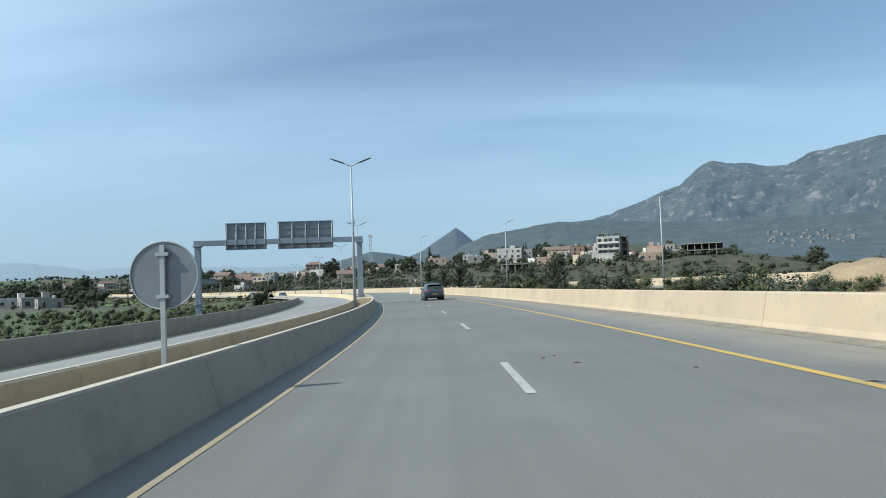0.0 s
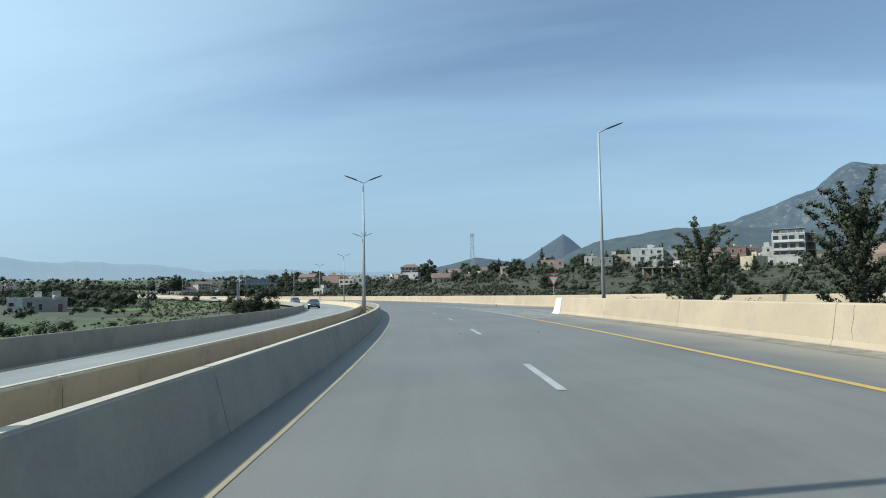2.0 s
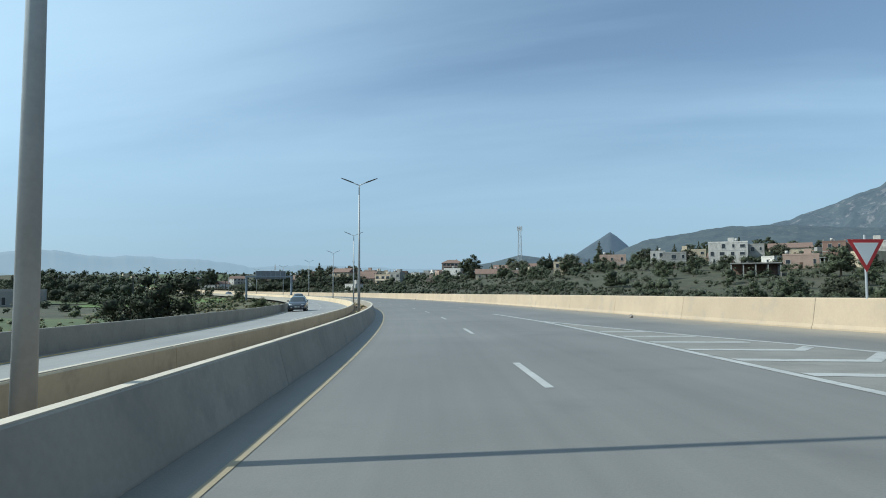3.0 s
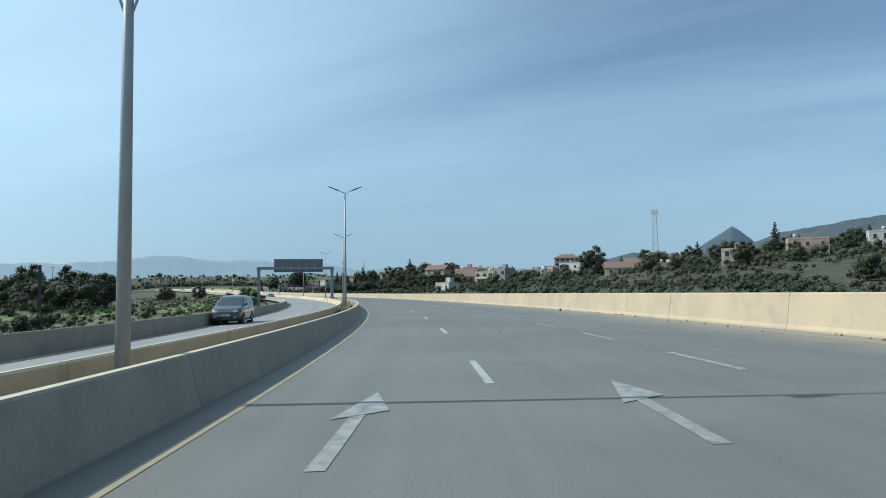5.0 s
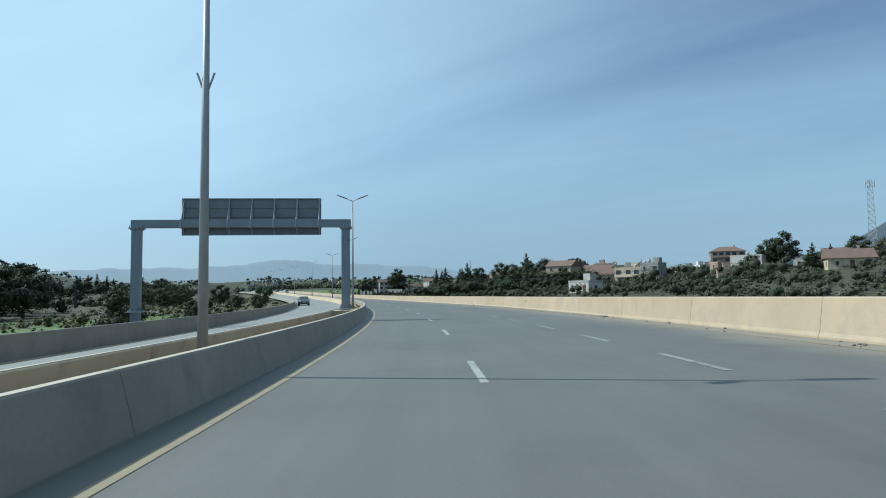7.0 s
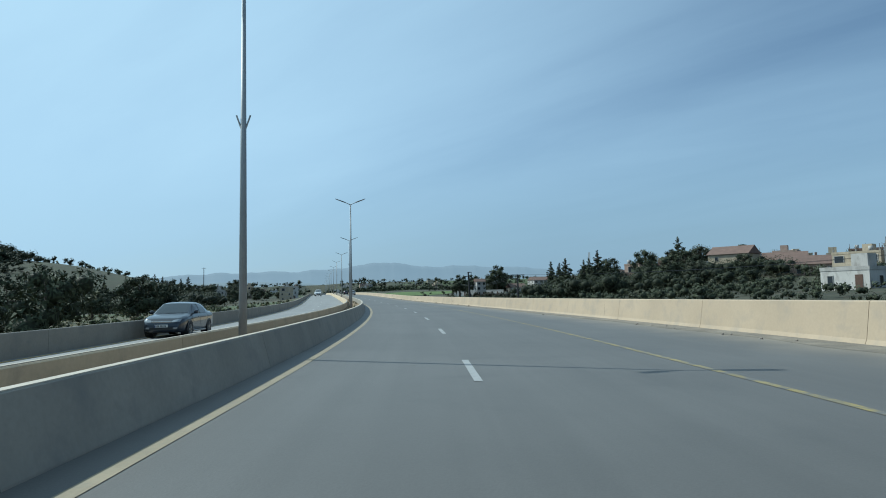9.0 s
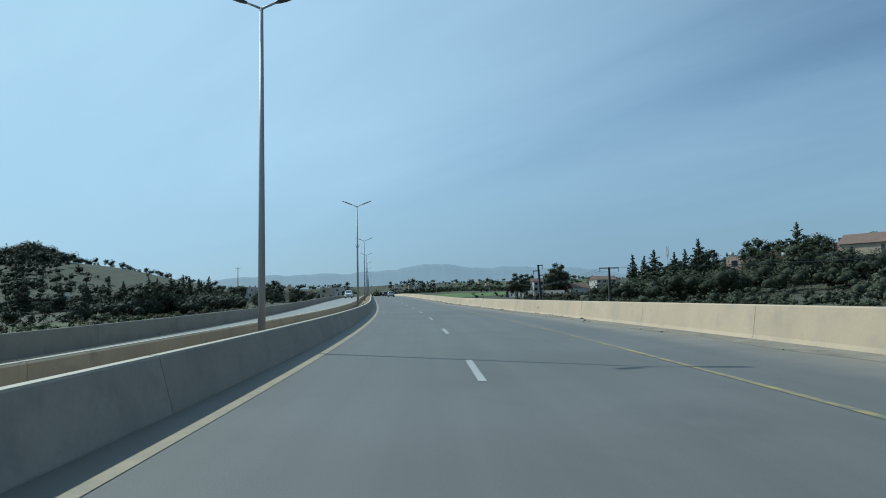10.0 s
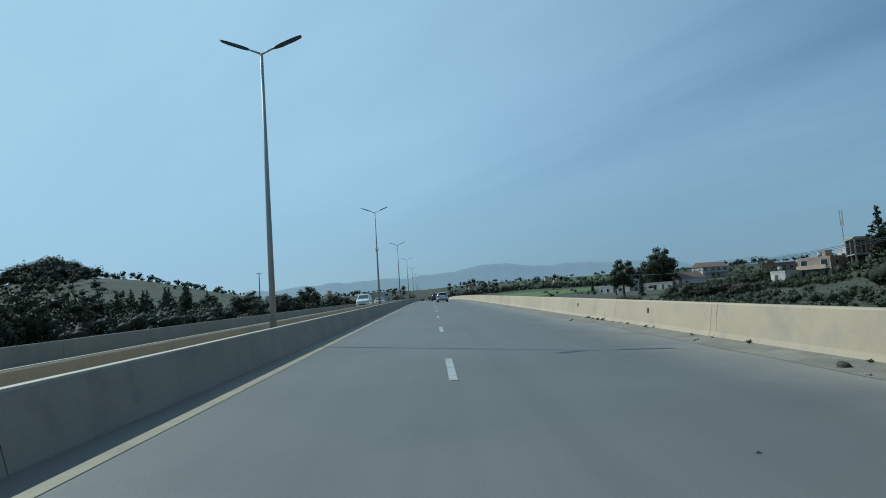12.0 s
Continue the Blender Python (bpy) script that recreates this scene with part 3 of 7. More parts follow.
# ----------------------------------------------------------------- gantries
def gantry(s, u_in, u_out, h, boards, n_br):
    top = thing("sign_gantry", rframe(s, u_in, 0), "", "sign gantry", "sign gantries")
    L = u_in - u_out
    for x, nm in ((0, "column"), (-L, "column")):
        bm = bmesh.new()
        box(bm, x - 0.24, -0.24, -1.2, x + 0.24, 0.24, h - 0.28, bevel=0.02)
        col = part(nm, bm, M["gantry_paint"], top)
        bm = bmesh.new()
        box(bm, x - 0.36, -0.36, h - 0.30, x + 0.36, 0.36, h - 0.24)
        box(bm, x - 0.30, -0.30, h - 0.36, x + 0.30, 0.30, h - 0.30)
        part("flange", bm, M["gantry_paint"], col)
        bm = bmesh.new()
        box(bm, x - 0.4, -0.4, 0.64, x + 0.4, 0.4, 0.70)
        part("base_plate", bm, M["steel"], col)
        for dx, dy in ((1, 0), (-1, 0), (0, 1), (0, -1)):
            for off in (-0.14, 0.14):
                bm = bmesh.new()
                ex, ey = (abs(dy) * off, abs(dx) * off)
                tri = [Vector((x + ex + dx * r, ey + dy * r, z)) for r, z in ((0.24, 0.7), (0.38, 0.7), (0.24, 1.0))]
                nv = Vector((dy, dx, 0)) * 0.012
                fr, bk = [bm.verts.new(p + nv) for p in tri], [bm.verts.new(p - nv) for p in tri]
                bm.faces.new(fr)
                bm.faces.new(bk[::-1])
                for i in range(3):
                    bm.faces.new((fr[i], bk[i], bk[(i + 1) % 3], fr[(i + 1) % 3]))
                bmesh.ops.recalc_face_normals(bm, faces=bm.faces[:])
                part("rib", bm, M["gantry_paint"], col)
        for i in range(4):
            for j in (-0.33, 0.33):
                part("bolt", rod(bmesh.new(), (x - 0.3 + 0.2 * i, j, 0.7), (x - 0.3 + 0.2 * i, j, 0.78), 0.03, n=6), M["steel"], col)
                part("bolt", rod(bmesh.new(), (x - 0.3 + 0.2 * i, j, h - 0.24), (x - 0.3 + 0.2 * i, j, h - 0.12), 0.025, n=6), M["steel"], col)
    bm = bmesh.new()
    box(bm, -L - 0.3, -0.2, h - 0.24, 0.3, 0.2, h + 0.22, bevel=0.02)
    part("beam", bm, M["gantry_paint"], top)
    for (a, b, z0, z1) in boards:
        bm = bmesh.new()
        a, b = a - u_in, b - u_in
        box(bm, a, 0.42, z0, b, 0.46, z1)
        bd = part("sign_board", bm, M["sign_back"], top, "bare metal back of a large direction sign")
        bm = bmesh.new()
        rim = 0.05
        for q in ((a, z0, b, z0 + rim), (a, z1 - rim, b, z1), (a, z0, a + rim, z1), (b - rim, z0, b, z1)):
            box(bm, q[0], 0.34, q[1], q[2], 0.415, q[3])
        part("board_frame", bm, M["gantry_paint"], bd)
        k = n_br
        for i in range(k):
            x = a + 0.1 + (b - a - 0.2) * i / (k - 1)
            bm = bmesh.new()
            box(bm, x - 0.035, 0.33, z0 + 0.05, x + 0.035, 0.415, z1 - 0.05)
            box(bm, x - 0.04, -0.24, h - 0.28, x + 0.04, 0.34, h - 0.24)
            box(bm, x - 0.04, -0.24, h - 0.28, x + 0.04, -0.2, h + 0.26)
            rod(bm, (x, -0.1, h + 0.22), (x, 0.36, z1 - 0.25), 0.03, n=6)
            part("bracket", bm, M["steel"], bd)
        for i in range(3):
            z = z0 + (z1 - z0) * (i + 1) / 4
            part("rail", box(bmesh.new(), a + 0.06, 0.37, z - 0.03, b - 0.06, 0.417, z + 0.03), M["sign_back"], bd)
    return top


tagged(gantry(58.7, -4.02, -18.0, 5.92, ((-15.7, -12.2, 5.28, 7.66), (-11.2, -6.35, 5.24, 7.7)), 5),
       "grey steel gantry with two sign boards over the far carriageway")
tagged(gantry(296.0, -3.82, -15.8, 5.75, ((-13.4, -5.3, 5.1, 7.3),), 7), "grey steel gantry with one long sign board over the far carriageway")


# -------------------------------------------------------------- road signs
def round_sign():
    top = thing("round_sign", rframe(9.2, -3.98, 0.42), "large round traffic sign seen from its weathered metal back", "road sign")
    part("post", box(bmesh.new(), -0.035, -0.02, -0.1, 0.035, 0.03, 1.75, bevel=0.006), M["steel"], top)
    bm = bmesh.new()
    bmesh.ops.create_cone(bm, cap_ends=True, segments=40, radius1=0.48, radius2=0.48, depth=0.012, matrix=Matrix.Translation((0, 0.05, 1.32)) @ Matrix.Rotation(radians(90), 4, "X"))
    disc = part("disc", bm, M["sign_back"], top)
    bm = bmesh.new()
    for i in range(40):
        a, b = 2 * math.pi * i / 40, 2 * math.pi * (i + 1) / 40
        rod(bm, (0.48 * math.cos(a), 0.04, 1.32 + 0.48 * math.sin(a)), (0.48 * math.cos(b), 0.04, 1.32 + 0.48 * math.sin(b)), 0.012, n=6, caps=False)
    part("rolled_rim", bm, M["steel"], disc)
    for z in (1.02, 1.62):
        part("clamp", box(bmesh.new(), -0.09, -0.035, z - 0.025, 0.09, 0.043, z + 0.025), M["steel"], disc)


round_sign()
M["sign_white"] = mat("sign_white", (0.75, 0.75, 0.73), 0.4, var=0.05, scale=0.5)
M["sign_red"] = mat("sign_red", (0.5, 0.03, 0.03), 0.4, var=0.1, scale=0.5)


def give_way():
    top = thing("give_way_sign", rframe(128.2, 12.1, -0.5), "triangular give-way sign with red border on a steel post", "road sign")
    part("post", rod(bmesh.new(), (0, 0, -0.3), (0, 0, 3.3), 0.035, n=8), M["steel"], top)
    for nm, r, y, m in (("plate", 0.64, -0.04, M["sign_red"]), ("white_face", 0.44, -0.046, M["sign_white"])):
        bm = bmesh.new()
        f = bm.faces.new([bm.verts.new((r * math.sin(a), y, 2.85 + r * math.cos(a))) for a in (math.pi, math.pi / 3, -math.pi / 3)])
        q = bmesh.ops.extrude_face_region(bm, geom=[f])
        bmesh.ops.translate(bm, vec=(0, 0.008, 0), verts=[v for v in q["geom"] if isinstance(v, bmesh.types.BMVert)])
        bmesh.ops.recalc_face_normals(bm, faces=bm.faces[:])
        part(nm, bm, m, top)


give_way()


# ------------------------------------------------------------------- plants
def leaf_mat(name, a, b, seed_scale=0.8):
    m = bpy.data.materials.new(name)
    m.use_nodes = True
    n, l = m.node_tree.nodes, m.node_tree.links
    p = n["Principled BSDF"]
    p.inputs["Roughness"].default_value = 0.65
    p.inputs["Specular IOR Level"].default_value = 0.1
    g = n.new("ShaderNodeNewGeometry")
    oi = n.new("ShaderNodeObjectInfo")
    no = n.new("ShaderNodeTexNoise")
    no.inputs["Scale"].default_value = seed_scale
    l.new(g.outputs["Position"], no.inputs["Vector"])
    s = n.new("ShaderNodeMath")
    s.operation = "ADD"
    l.new(g.outputs["Random Per Island"], s.inputs[0])
    l.new(no.outputs["Fac"], s.inputs[1])
    s2 = n.new("ShaderNodeMath")
    s2.operation = "MULTIPLY_ADD"
    s2.inputs[1].default_value, s2.inputs[2].default_value = 0.5, 0.0
    l.new(s.outputs[0], s2.inputs[0])
    mx = n.new("ShaderNodeMix")
    mx.data_type = "RGBA"
    mx.inputs["A"].default_value, mx.inputs["B"].default_value = (*a, 1), (*b, 1)
    l.new(s2.outputs[0], mx.inputs["Factor"])
    hs = n.new("ShaderNodeHueSaturation")
    r = n.new("ShaderNodeMapRange")
    r.inputs["To Min"].default_value, r.inputs["To Max"].default_value = 0.75, 1.3
    l.new(oi.outputs["Random"], r.inputs["Value"])
    l.new(r.outputs["Result"], hs.inputs["Value"])
    l.new(mx.outputs["Result"], hs.inputs["Color"])
    l.new(hs.outputs["Color"], p.inputs["Base Color"])
    return m


M.update(
    leaf_dark=leaf_mat("leaves_dark", (0.029, 0.037, 0.023), (0.094, 0.107, 0.064)),
    # dark core colour: the shade inside the crowns, painted
    leaf_shade=leaf_mat("inner_shade", (0.020, 0.024, 0.016), (0.046, 0.051, 0.033), 4.0),
    leaf_olive=leaf_mat("leaves_olive", (0.042, 0.049, 0.033), (0.118, 0.122, 0.082)),
    leaf_green=leaf_mat("leaves_green", (0.036, 0.050, 0.022), (0.108, 0.120, 0.055)),
    leaf_brown=leaf_mat("leaves_brown", (0.040, 0.034, 0.024), (0.085, 0.070, 0.048)),
    leaf_twig=leaf_mat("leaves_grey_brown", (0.060, 0.058, 0.047), (0.130, 0.122, 0.098)),
    leaf_dry=leaf_mat("leaves_dry", (0.095, 0.085, 0.045), (0.19, 0.17, 0.095)),
    bark=mat("bark", (0.10, 0.08, 0.06), 0.9, var=0.3, scale=0.3, fine=12, bump=0.6, bump_d=0.03),
)
rng, leafy = np.random.default_rng(7), np.random.default_rng(8)


def leaf_cloud(centres, radii, count, size, squash=1.0, shell=0.5, core=0.54):
    """Leaves and dense cores of a crown made of lumps: corners n x 3 x 3, and the way each corner's surface faces."""
    centres, radii = np.asarray(centres, float), np.asarray(radii, float)
    pick = leafy.choice(len(radii), count, p=radii ** 2 / (radii ** 2).sum())
    d = leafy.normal(size=(count, 3))
    d /= np.linalg.norm(d, axis=1)[:, None]
    r = radii[pick] * (shell + (1 - shell) * leafy.random(count) ** 0.6) * (0.82 + 0.4 * leafy.random(count))
    c = centres[pick] + d * r[:, None] * [1, 1, squash]
    nrm = d + leafy.normal(size=(count, 3)) * 0.5
    nrm /= np.linalg.norm(nrm, axis=1)[:, None]
    t = np.cross(nrm, leafy.normal(size=(count, 3)))
    t /= np.linalg.norm(t, axis=1)[:, None] + 1e-9
    b = np.cross(nrm, t)
    s = size * (0.55 + 0.9 * leafy.random(count))[:, None]
    tri = np.stack([c - t * s * 0.5 + b * s * 0.16, c - t * s * 0.28 - b * s * 0.42, c + t * s * 0.65 + b * s * 0.1], 1)
    face = np.cross(tri[:, 1] - tri[:, 0], tri[:, 2] - tri[:, 0])
    back = (face * d).sum(1) < 0
    tri[back] = tri[back][:, ::-1]
    soft = d + nrm * 0.8 + leafy.normal(size=(count, 3)) * 0.25
    out_n = np.repeat((soft / np.linalg.norm(soft, axis=1)[:, None])[:, None], 3, 1)
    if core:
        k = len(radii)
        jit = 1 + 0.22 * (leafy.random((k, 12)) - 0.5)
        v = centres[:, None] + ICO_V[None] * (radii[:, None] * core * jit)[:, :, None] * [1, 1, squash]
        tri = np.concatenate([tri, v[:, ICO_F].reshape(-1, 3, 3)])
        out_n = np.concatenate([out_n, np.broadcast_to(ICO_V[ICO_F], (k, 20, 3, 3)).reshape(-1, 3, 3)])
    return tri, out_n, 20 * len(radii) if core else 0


def ico_parts():
    bm = bmesh.new()
    bmesh.ops.create_icosphere(bm, subdivisions=1, radius=1)
    bm.verts.index_update()
    v, f = np.array([q.co[:] for q in bm.verts]), np.array([[q.index for q in g.verts] for g in bm.faces])
    bm.free()
    return v, f


ICO_V, ICO_F = ico_parts()


def cloud_mesh(name, cloud, material):
    tri, nrm, inner = cloud
    n = len(tri)
    me = bpy.data.meshes.new(name)
    me.vertices.add(3 * n)
    me.vertices.foreach_set("co", tri.reshape(-1))
    me.loops.add(3 * n)
    me.loops.foreach_set("vertex_index", np.arange(3 * n, dtype=np.int32))
    me.polygons.add(n)
    me.polygons.foreach_set("loop_start", np.arange(0, 3 * n, 3, dtype=np.int32))
    me.polygons.foreach_set("loop_total", np.full(n, 3, dtype=np.int32))
    me.materials.append(material)
    # second slot paints the crown's inner shade on the core lumps
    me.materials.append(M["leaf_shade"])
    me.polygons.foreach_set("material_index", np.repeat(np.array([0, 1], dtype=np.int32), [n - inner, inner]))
    me.update(calc_edges=True)
    me.polygons.foreach_set("use_smooth", np.ones(n, dtype=bool))
    me.normals_split_custom_set_from_vertices(nrm.reshape(-1, 3))
    return me


def limbs(h, spread, n, r0, lo=0.3):
    bm = bmesh.new()
    bend = Vector((rng.uniform(-0.04, 0.04) * h, rng.uniform(-0.04, 0.04) * h, 0.55 * h))
    rod(bm, (0, 0, -0.3), bend * 0.6, r0, r0 * 0.75, 8)
    rod(bm, bend * 0.6, bend * 1.45, r0 * 0.75, r0 * 0.25, 7)
    for i in range(n):
        a = 2.4 * i + rng.uniform(0, 0.6)
        z = h * (lo + (0.75 - lo) * i / max(n - 1, 1))
        p = bend * min(z / bend.z, 1.4)
        rod(bm, p, p + Vector((math.cos(a) * spread * 0.7, math.sin(a) * spread * 0.7, h * 0.16)), r0 * 0.4, r0 * 0.12, 5)
    return bm


def broad_tree(h, w, leaves, material, size, flat=0.8, bare=0.3):
    top = thing("tree", Matrix.Identity(4), "", "tree")
    part("trunk", limbs(h, w * 0.5, 6, 0.035 * h), M["bark"], top)
    cs, rs = [], []
    for i in range(15):
        a, q = 2.4 * i, (i + 0.5) / 15
        z = h * (bare + 0.1 + (0.82 - bare) * q)
        rad = w * 0.36 * math.sin(math.pi * (0.22 + 0.7 * q)) * rng.uniform(0.5, 1.25)
        cs.append((rad * math.cos(a), rad * math.sin(a), z + rng.uniform(-0.05, 0.05) * h))
        rs.append(w * rng.uniform(0.15, 0.24) * (1.1 - 0.4 * q))
    ob = new("crown", cloud_mesh("crown", leaf_cloud(cs, rs, leaves, size, flat), material))
    ob.parent = top
    return top


def conifer(h, w, leaves, material, size, ragged=0.3):
    top = thing("conifer", Matrix.Identity(4), "", "tree")
    bm = bmesh.new()
    rod(bm, (0, 0, -0.3), (0, 0, h * 0.97), 0.022 * h, 0.01, 8)
    cs, rs = [], []
    n = 70
    for i in range(n):
        q = (i + 0.5) / n
        a = 2.4 * i
        rad = w * 0.5 * (1 - q) ** 0.75 * rng.uniform(1 - ragged, 1 + ragged) * rng.uniform(0.2, 0.95)
        z = h * (0.10 + 0.88 * q)
        p = (rad * math.cos(a), rad * math.sin(a), z - rad * 0.12)
        rod(bm, (0, 0, z - 0.05), p, 0.006 * h * (1 - 0.7 * q), 0.01, 4)
        cs.append(p)
        rs.append(max(w * rng.uniform(0.15, 0.30) * (1.06 - q), 0.02 * h))
    part("trunk", bm, M["bark"], top)
    ob = new("crown", cloud_mesh("crown", leaf_cloud(cs, rs, leaves, size, 0.42, 0.45, 0.6), material))
    ob.parent = top
    return top


def feather_tree(h, w, leaves, material, size):
    """A young tree with loose plume-like boughs sweeping upward."""
    top = thing("tree", Matrix.Identity(4), "", "tree")
    bm = bmesh.new()
    rod(bm, (0, 0, -0.1), (0.02, 0, h * 0.62), 0.02 * h, 0.008 * h, 8)
    cs, rs = [], []
    for i in range(26):
        a, z = 2.4 * i, h * (0.06 + 0.56 * i / 25)
        reach = w * 0.5 * (1.05 - 0.6 * i / 25) * rng.uniform(0.6, 1.15)
        rise = h * rng.uniform(0.16, 0.34)
        last = Vector((0, 0, z))
        for k in range(1, 9):
            t = k / 8
            droop = -0.05 * h * max(0, t - 0.75) * 4
            p = Vector((math.cos(a) * reach * t, math.sin(a) * reach * t, z + rise * t ** 1.5 + droop))
            rod(bm, last, p, 0.006 * h * (1.1 - t), 0.005 * h * (1.05 - t), 4, False)
            cs.append(p)
            rs.append(0.034 * h * (1.2 - 0.7 * t))
            last = p
    part("trunk", bm, M["bark"], top)
    ob = new("crown", cloud_mesh("crown", leaf_cloud(cs, rs, leaves, size, 0.9, 0.1, 0), material))
    ob.parent = top
    return top


def shrub(h, w, leaves, material, size):
    top = thing("shrub", Matrix.Identity(4), "", "shrub")
    part("stem", limbs(h, w * 0.5, 5, 0.03 * h, 0.1), M["bark"], top)
    cs = [(w * 0.33 * math.cos(2.4 * i) * rng.uniform(0.2, 1.1), w * 0.33 * math.sin(2.4 * i) * rng.uniform(0.2, 1.1), h * rng.uniform(0.2, 0.8)) for i in range(13)]
    rs = [w * rng.uniform(0.12, 0.24) for _ in cs]
    ob = new("foliage", cloud_mesh("foliage", leaf_cloud(cs, rs, leaves, size, 0.9), material))
    ob.parent = top
    return top


def plant(proto, x, y, size, turn=0.0, wide=1.0, sink=0.1):
    """Stand a copy of a plant, whose own height is 1 m, on the land."""
    m = Matrix.Translation((x, y, land(x, y) - sink)) @ Matrix.Rotation(turn, 4, "Z") @ Matrix.Diagonal((size * wide, size * wide, size, 1))
    made = copy_thing(proto, Matrix.Identity(4))
    made.matrix_basis = m
    return made


def away(ob):
    """The first of a kind is a pattern; it leaves the scene once its copies stand."""
    for o in (*ob.children_recursive, ob):
        bpy.data.objects.remove(o)


# every pattern is 1 m high
P = dict(
    round_a=broad_tree(1, 0.95, 2508, M["leaf_dark"], 0.052, bare=0.12),
    round_b=broad_tree(1, 0.8, 2376, M["leaf_dark"], 0.05, bare=0.22),
    round_c=broad_tree(1, 1.25, 2508, M["leaf_olive"], 0.054, bare=0.15),
    pine_a=conifer(1, 0.46, 2772, M["leaf_dark"], 0.042, 0.45),
    pine_b=conifer(1, 0.66, 3036, M["leaf_dark"], 0.045, 0.6),
    cypress=conifer(1, 0.22, 1980, M["leaf_dark"], 0.042, 0.2),
    feather=feather_tree(1, 0.75, 14000, M["leaf_dark"], 0.015),
    bush_a=shrub(1, 1.5, 2772, M["leaf_green"], 0.054),
    bush_b=shrub(1, 1.7, 2508, M["leaf_olive"], 0.057),
    bush_c=shrub(1, 1.3, 2640, M["leaf_dark"], 0.052),
)
TAGS = dict(round_a="broad dark evergreen tree with a dense uneven crown", round_b="tall round-headed dark evergreen tree",
            round_c="spreading grey-green olive-like tree on the slope", pine_a="dark slender pine with short ragged boughs",
            pine_b="dark spreading pine with uneven layered boughs", cypress="narrow dark cypress standing above the houses",
            feather="young feathery tree with plume-like boughs sweeping upward", bush_a="bushy bright green shrub in rough grass", bush_b="grey-green rounded shrub in dry grass", bush_c="dense dark green roadside bush")
for k, ob in P.items():
    tagged(ob, TAGS[k], group=ob.name.split(".")[0] + " growth")

LAND_RIGHT = [  # pattern, x, y, height
    ("pine_a", -14, 467, 14.5), ("round_a", -10, 470, 8), ("pine_a", -8, 470, 9), ("round_b", -94, 521, 15), ("round_b", -99, 525, 13), ("round_c", -60, 470, 8),
    ("pine_b", -78, 500, 8), ("round_a", 5, 440, 7), ("pine_a", 22, 445, 9), ("pine_a", 34, 450, 10), ("pine_b", 45, 458, 8),
    ("round_c", 50, 448, 7), ("round_a", 60, 455, 7), ("pine_a", 26, 440, 7), ("round_a", 20, 365, 6), ("round_a", 30, 360, 6),
    ("round_a", -70, 531, 10.5), ("pine_b", -44, 514, 11), ("round_b", -48, 511, 9), ("round_a", -49.5, 422, 6.8), ("round_c", -30, 490, 9), ("round_c", -36, 484, 8),
]
LAND_RIDGE = [
    ("round_a", 30, 452, 9), ("round_b", 38, 456, 9.5), ("pine_b", 42, 462, 10), ("round_a", 48, 458, 9), ("cypress", 55, 462, 11), ("round_a", 64, 462, 9.5),
    ("round_b", 70, 466, 10), ("pine_b", 14, 446, 9), ("round_a", 80, 462, 8), ("round_c", 8, 438, 8), ("pine_a", 52, 452, 10), ("round_a", 90, 455, 8),
]
LAND_FAR = [
    ("pine_b", -235, 613, 11), ("pine_a", -228, 606, 9), ("pine_b", -247, 592, 11), ("pine_b", -243, 586, 10), ("round_a", -232, 560, 9),
    ("round_a", -222, 548, 10), ("round_a", -212, 545, 10), ("round_c", -200, 540, 9), ("round_a", -185, 540, 8), ("round_b", -190, 560, 8),
    ("round_b", -357, 630, 18.5), ("round_a", -362, 636, 17), ("round_b", -394, 651, 14), ("cypress", -402, 640, 9), ("round_b", -390, 664, 11),
]
LAND_NEAR = [
    ("pine_a", -231, 489, 12), ("pine_b", -226, 486, 11), ("pine_b", -222, 495, 11), ("pine_a", -214, 490, 10), ("pine_b", -219, 478, 12),
    ("pine_a", -212, 480, 11), ("pine_b", -206, 474, 13), ("round_a", -226, 505, 9), ("round_a", -215, 500, 10), ("round_a", -200, 492, 11),
    ("round_a", -190, 500, 9), ("pine_b", -196, 510, 13), ("round_a", -186, 478, 9), ("round_c", -176, 470, 7), ("round_a", -170, 488, 7.6),
]
LAND_LEFT = [
    ("round_a", -181, 331, 4.6), ("pine_a", -449, 457, 13), ("pine_b", -446, 450, 12), ("pine_a", -430, 452, 11), ("pine_b", -436, 440, 11),
    ("pine_b", -424, 432, 11), ("pine_b", -418, 420, 10), ("pine_a", -410, 412, 10), ("pine_b", -402, 402, 10), ("pine_b", -396, 392, 10),
    ("pine_b", -392, 380, 11), ("pine_a", -386, 370, 11), ("pine_b", -380, 360, 12), ("pine_b", -372, 350, 11), ("pine_b", -440, 462, 10),
]
LAND_MASS = [
    ("round_a", -163, 276, 8.5), ("round_b", -172, 281, 9.5), ("round_a", -181, 279, 9), ("round_b", -196, 288, 9), ("round_a", -204, 294, 8),
    ("round_b", -312, 539, 11), ("round_a", -367, 648, 12), ("cypress", -300, 530, 7), ("bush_c", -150, 262, 3.2), ("bush_b", -143, 254, 2.6), ("bush_b", -158, 262, 3.0), ("bush_c", -136, 244, 2.4), ("bush_b", -128, 250, 2.4),
    ("round_a", 17, 228, 5.4), ("round_c", 22, 222, 5.0), ("round_a", 27, 215, 5.8), ("round_a", 31, 209, 5.2), ("round_c", 34, 203, 5.0), ("round_b", 12, 233, 4.2),
]
